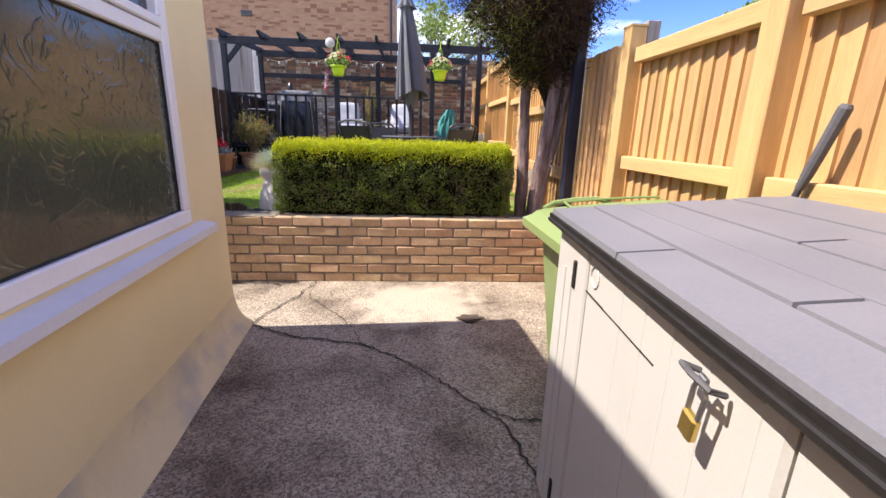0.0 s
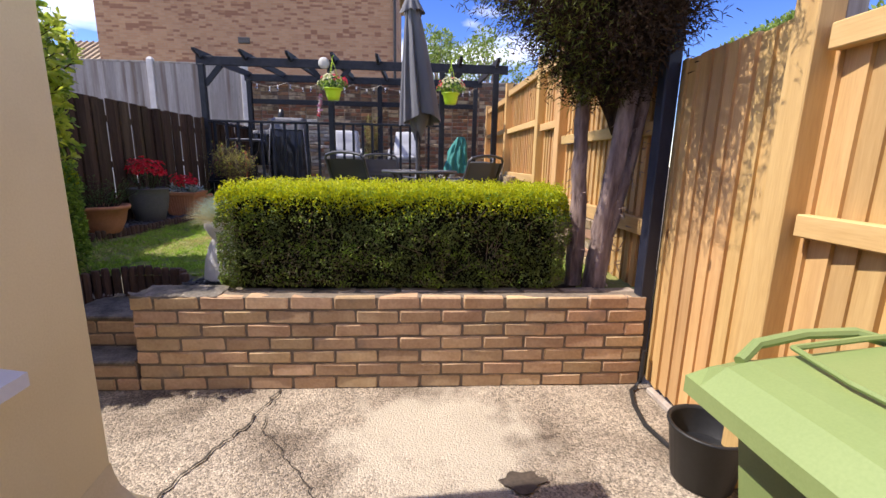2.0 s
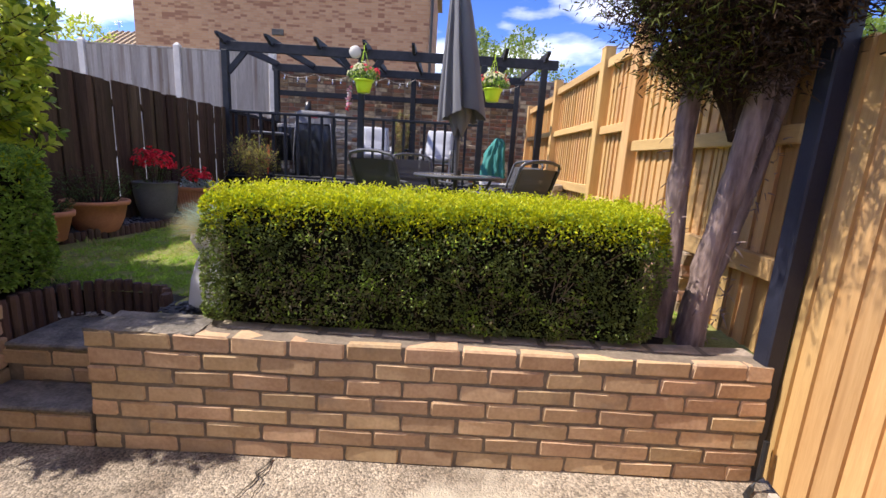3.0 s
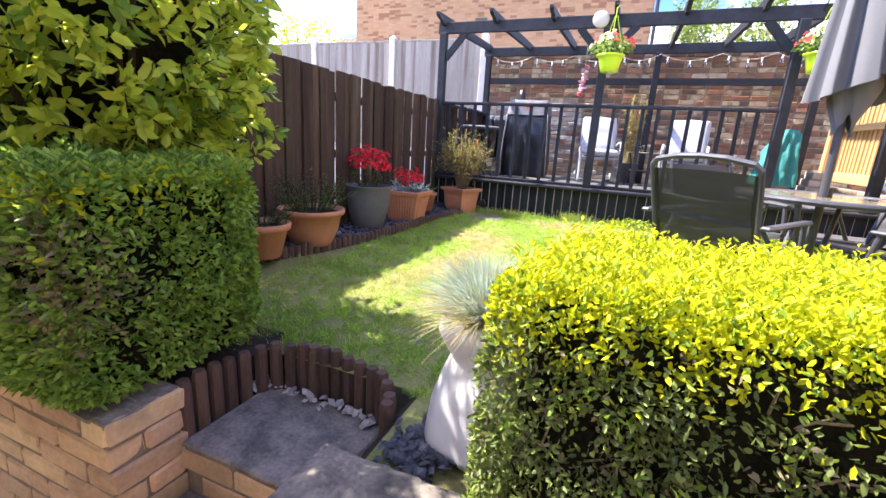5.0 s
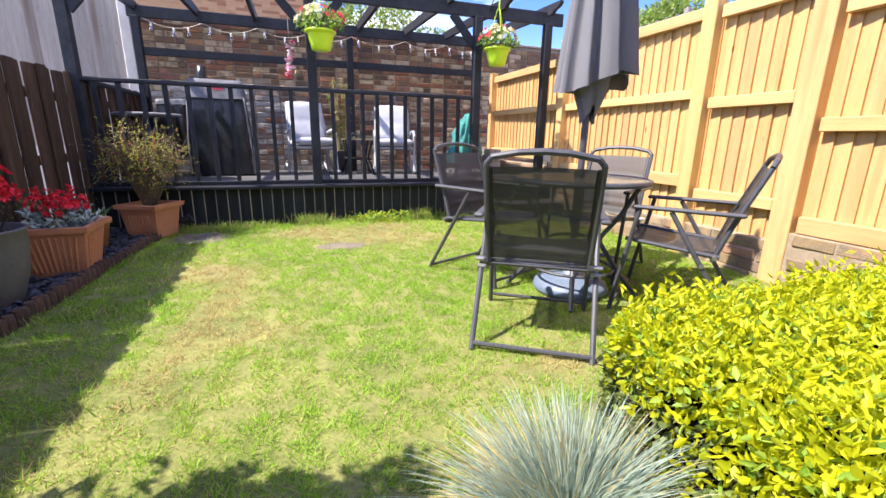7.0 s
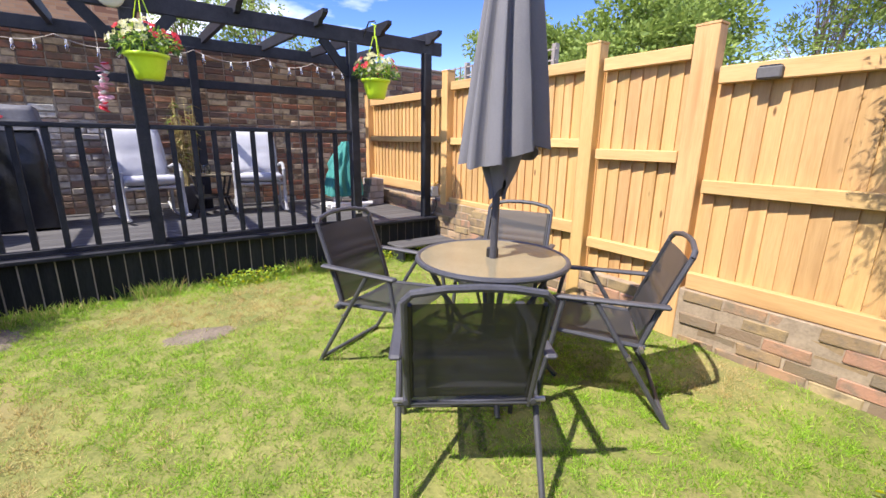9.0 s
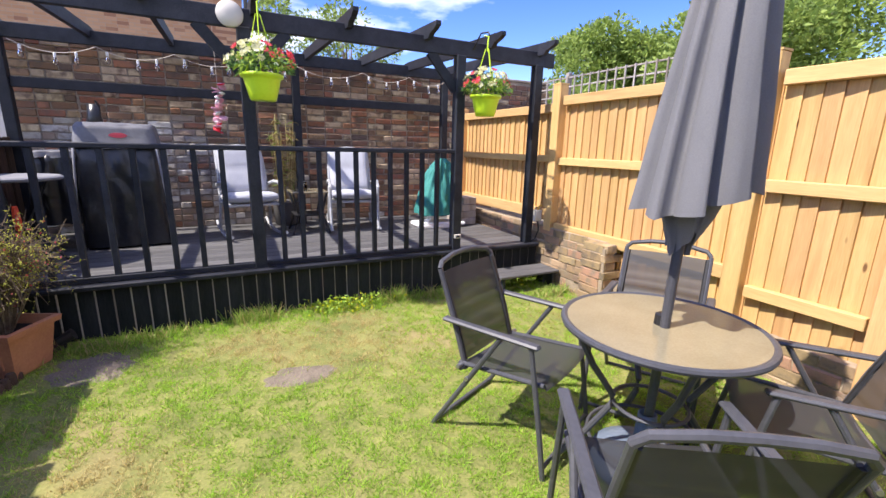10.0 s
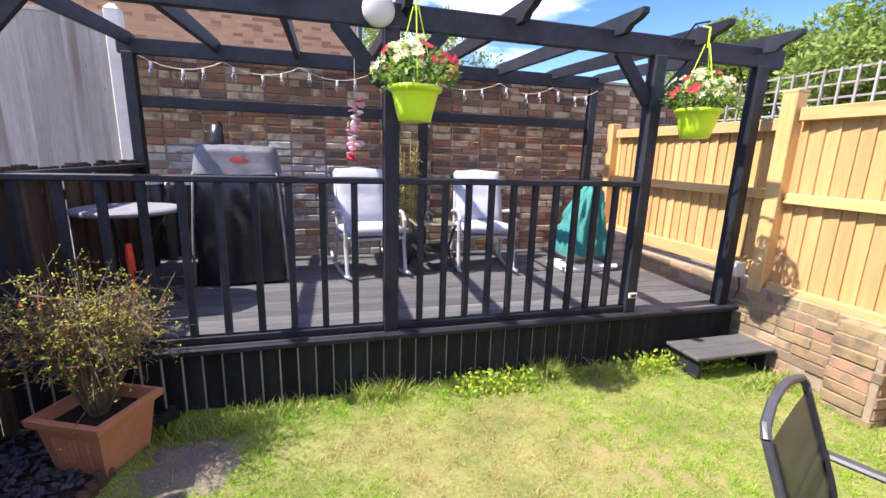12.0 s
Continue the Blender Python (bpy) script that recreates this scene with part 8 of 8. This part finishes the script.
def low_wall(name, y0, y1, z0, rows, face, label):
    g = Geo()
    g.box(face + 0.006, 1.60, y0 + 0.01, y1 - 0.01, z0 - 0.1, z0 + rows * PH - 0.004, 0.004)
    ob = structure(name, g, M_PALEMORTAR, label, "garden wall")
    for row in range(rows):
        y = y0 + (PL / 2 if row % 2 else 0.056)
        if row % 2 == 0:
            lay(P_HALF, ob, face + 0.0525, y0 + 0.056, z0 + PH * row + 0.034, math.pi / 2, wob=0.007)
            y = y0 + 0.12 + PL / 2
        while y < y1 - 0.1:
            if not (row == rows - 1 and R.random() < 0.25):
                lay(P_FULL, ob, face + 0.0525, y, z0 + PH * row + 0.034, math.pi / 2, wob=0.007)
            y += PL
    return ob


low_wall("wall_low_1", 7.70, 10.80, 0.56, 8, 1.40, "low weathered yellow stock brick wall below the fence")
low_wall("wall_low_2", 4.64, 5.80, 0.545, 5, 1.40, "low crumbling yellow stock brick wall below the fence")
low_wall("wall_low_3", 5.815, 7.59, 0.545, 4, 1.405, "low crumbling yellow stock brick wall below the fence")
# pier at the wall's end
g = Geo()
g.box(1.284, 1.40, 7.60, 7.86, 0.5, 1.16, 0.004)
pier = structure("wall_pier", g, M_PALEMORTAR, "square yellow brick pier ending the low wall", "brick pier")
for row in range(8):
    z = 0.56 + PH * row + 0.034
    lay(P_FULL, pier, 1.29 + 0.0525 - 0.012, 7.75, z, math.pi / 2, wob=0.007)
    lay(P_HALF if row % 2 else P_FULL, pier, 1.36 if row % 2 else 1.40, 7.60 + 0.045, z, 0, wob=0.004)

# old brick wall behind the deck
g = Geo()
g.box(-3.50, 3.2, 10.85 + 0.012, 11.10, -0.06, 3.0, 0.004)
bw = structure("wall_back", g, M_STOCKMORTAR, "old patched dark stock brick wall behind the deck", "brick wall")
S_FULL = brick_meshes("brick", 0.211, 0.1, 0.061, M_STOCK, 6, 0.007, 5)
S_HALF = brick_meshes("brick", 0.098, 0.1, 0.061, M_STOCK, 4, 0.007, 6)
W_FULL = brick_meshes("brick", 0.211, 0.1, 0.061, M_STOCKPALE, 5, 0.007, 7)
W_HALF = brick_meshes("brick", 0.098, 0.1, 0.061, M_STOCKPALE, 3, 0.007, 8)


def limewashed(x, z):
    edge = 2.22 + 0.25 * noise.noise((x * 1.6, 2.0, 0.3)) - 0.5 * max(0.0, x + 2.0)
    return z < edge + R.uniform(-0.08, 0.08) and R.random() < 0.8
SL, SH = 0.228, 0.0755
spots = []
for row in range(27):
    z = 1.0 + SH * row + 0.033
    x = -3.50
    k = row % 2
    while x < 3.1:
        half = (k % 3 == 2)
        l = 0.114 if half else SL
        spots.append((x + l / 2, z, half))
        x += l
        k += 1
rest, rest_pale = Geo(), Geo()
spots.sort(key=lambda s: (abs(s[0] + 0.9) > 2.2, abs(s[1] - 2.1)))
for i, (x, z, half) in enumerate(spots):
    if z > 2.99:
        continue
    pale = limewashed(x, z)
    if i < 300:
        lay((W_HALF if half else W_FULL) if pale else (S_HALF if half else S_FULL), bw, x, 10.85 + 0.05 - R.uniform(0, 0.008), z, 0, wob=0.005)
    else:
        l = 0.051 if half else 0.108
        d = R.uniform(-0.006, 0.002)
        (rest_pale if pale else rest).box(x - l, x + l, 10.85 + d, 10.94, z - 0.0325, z + 0.0325, 0.006)


def stock_joined(source):
    m = source.copy()
    m.name = source.name + "_joined"
    n, l = m.node_tree.nodes, m.node_tree.links
    g_ = n.new("ShaderNodeNewGeometry")
    for o in [x for x in n if x.type == "OBJECT_INFO"]:
        for lk in list(o.outputs["Random"].links):
            l.new(g_.outputs["Random Per Island"], lk.to_socket)
    return m


tagged(part("brickwork", rest, stock_joined(M_STOCK), bw), kind="stuff")
tagged(part("limewashed_brickwork", rest_pale, stock_joined(M_STOCKPALE), bw, "worn white limewash on old bricks"), kind="stuff")
g = Geo()
g.box(-3.52, 3.2, 10.83, 11.12, 3.0, 3.035, 0.006)
part("capping", g, M_STOCKMORTAR, bw)
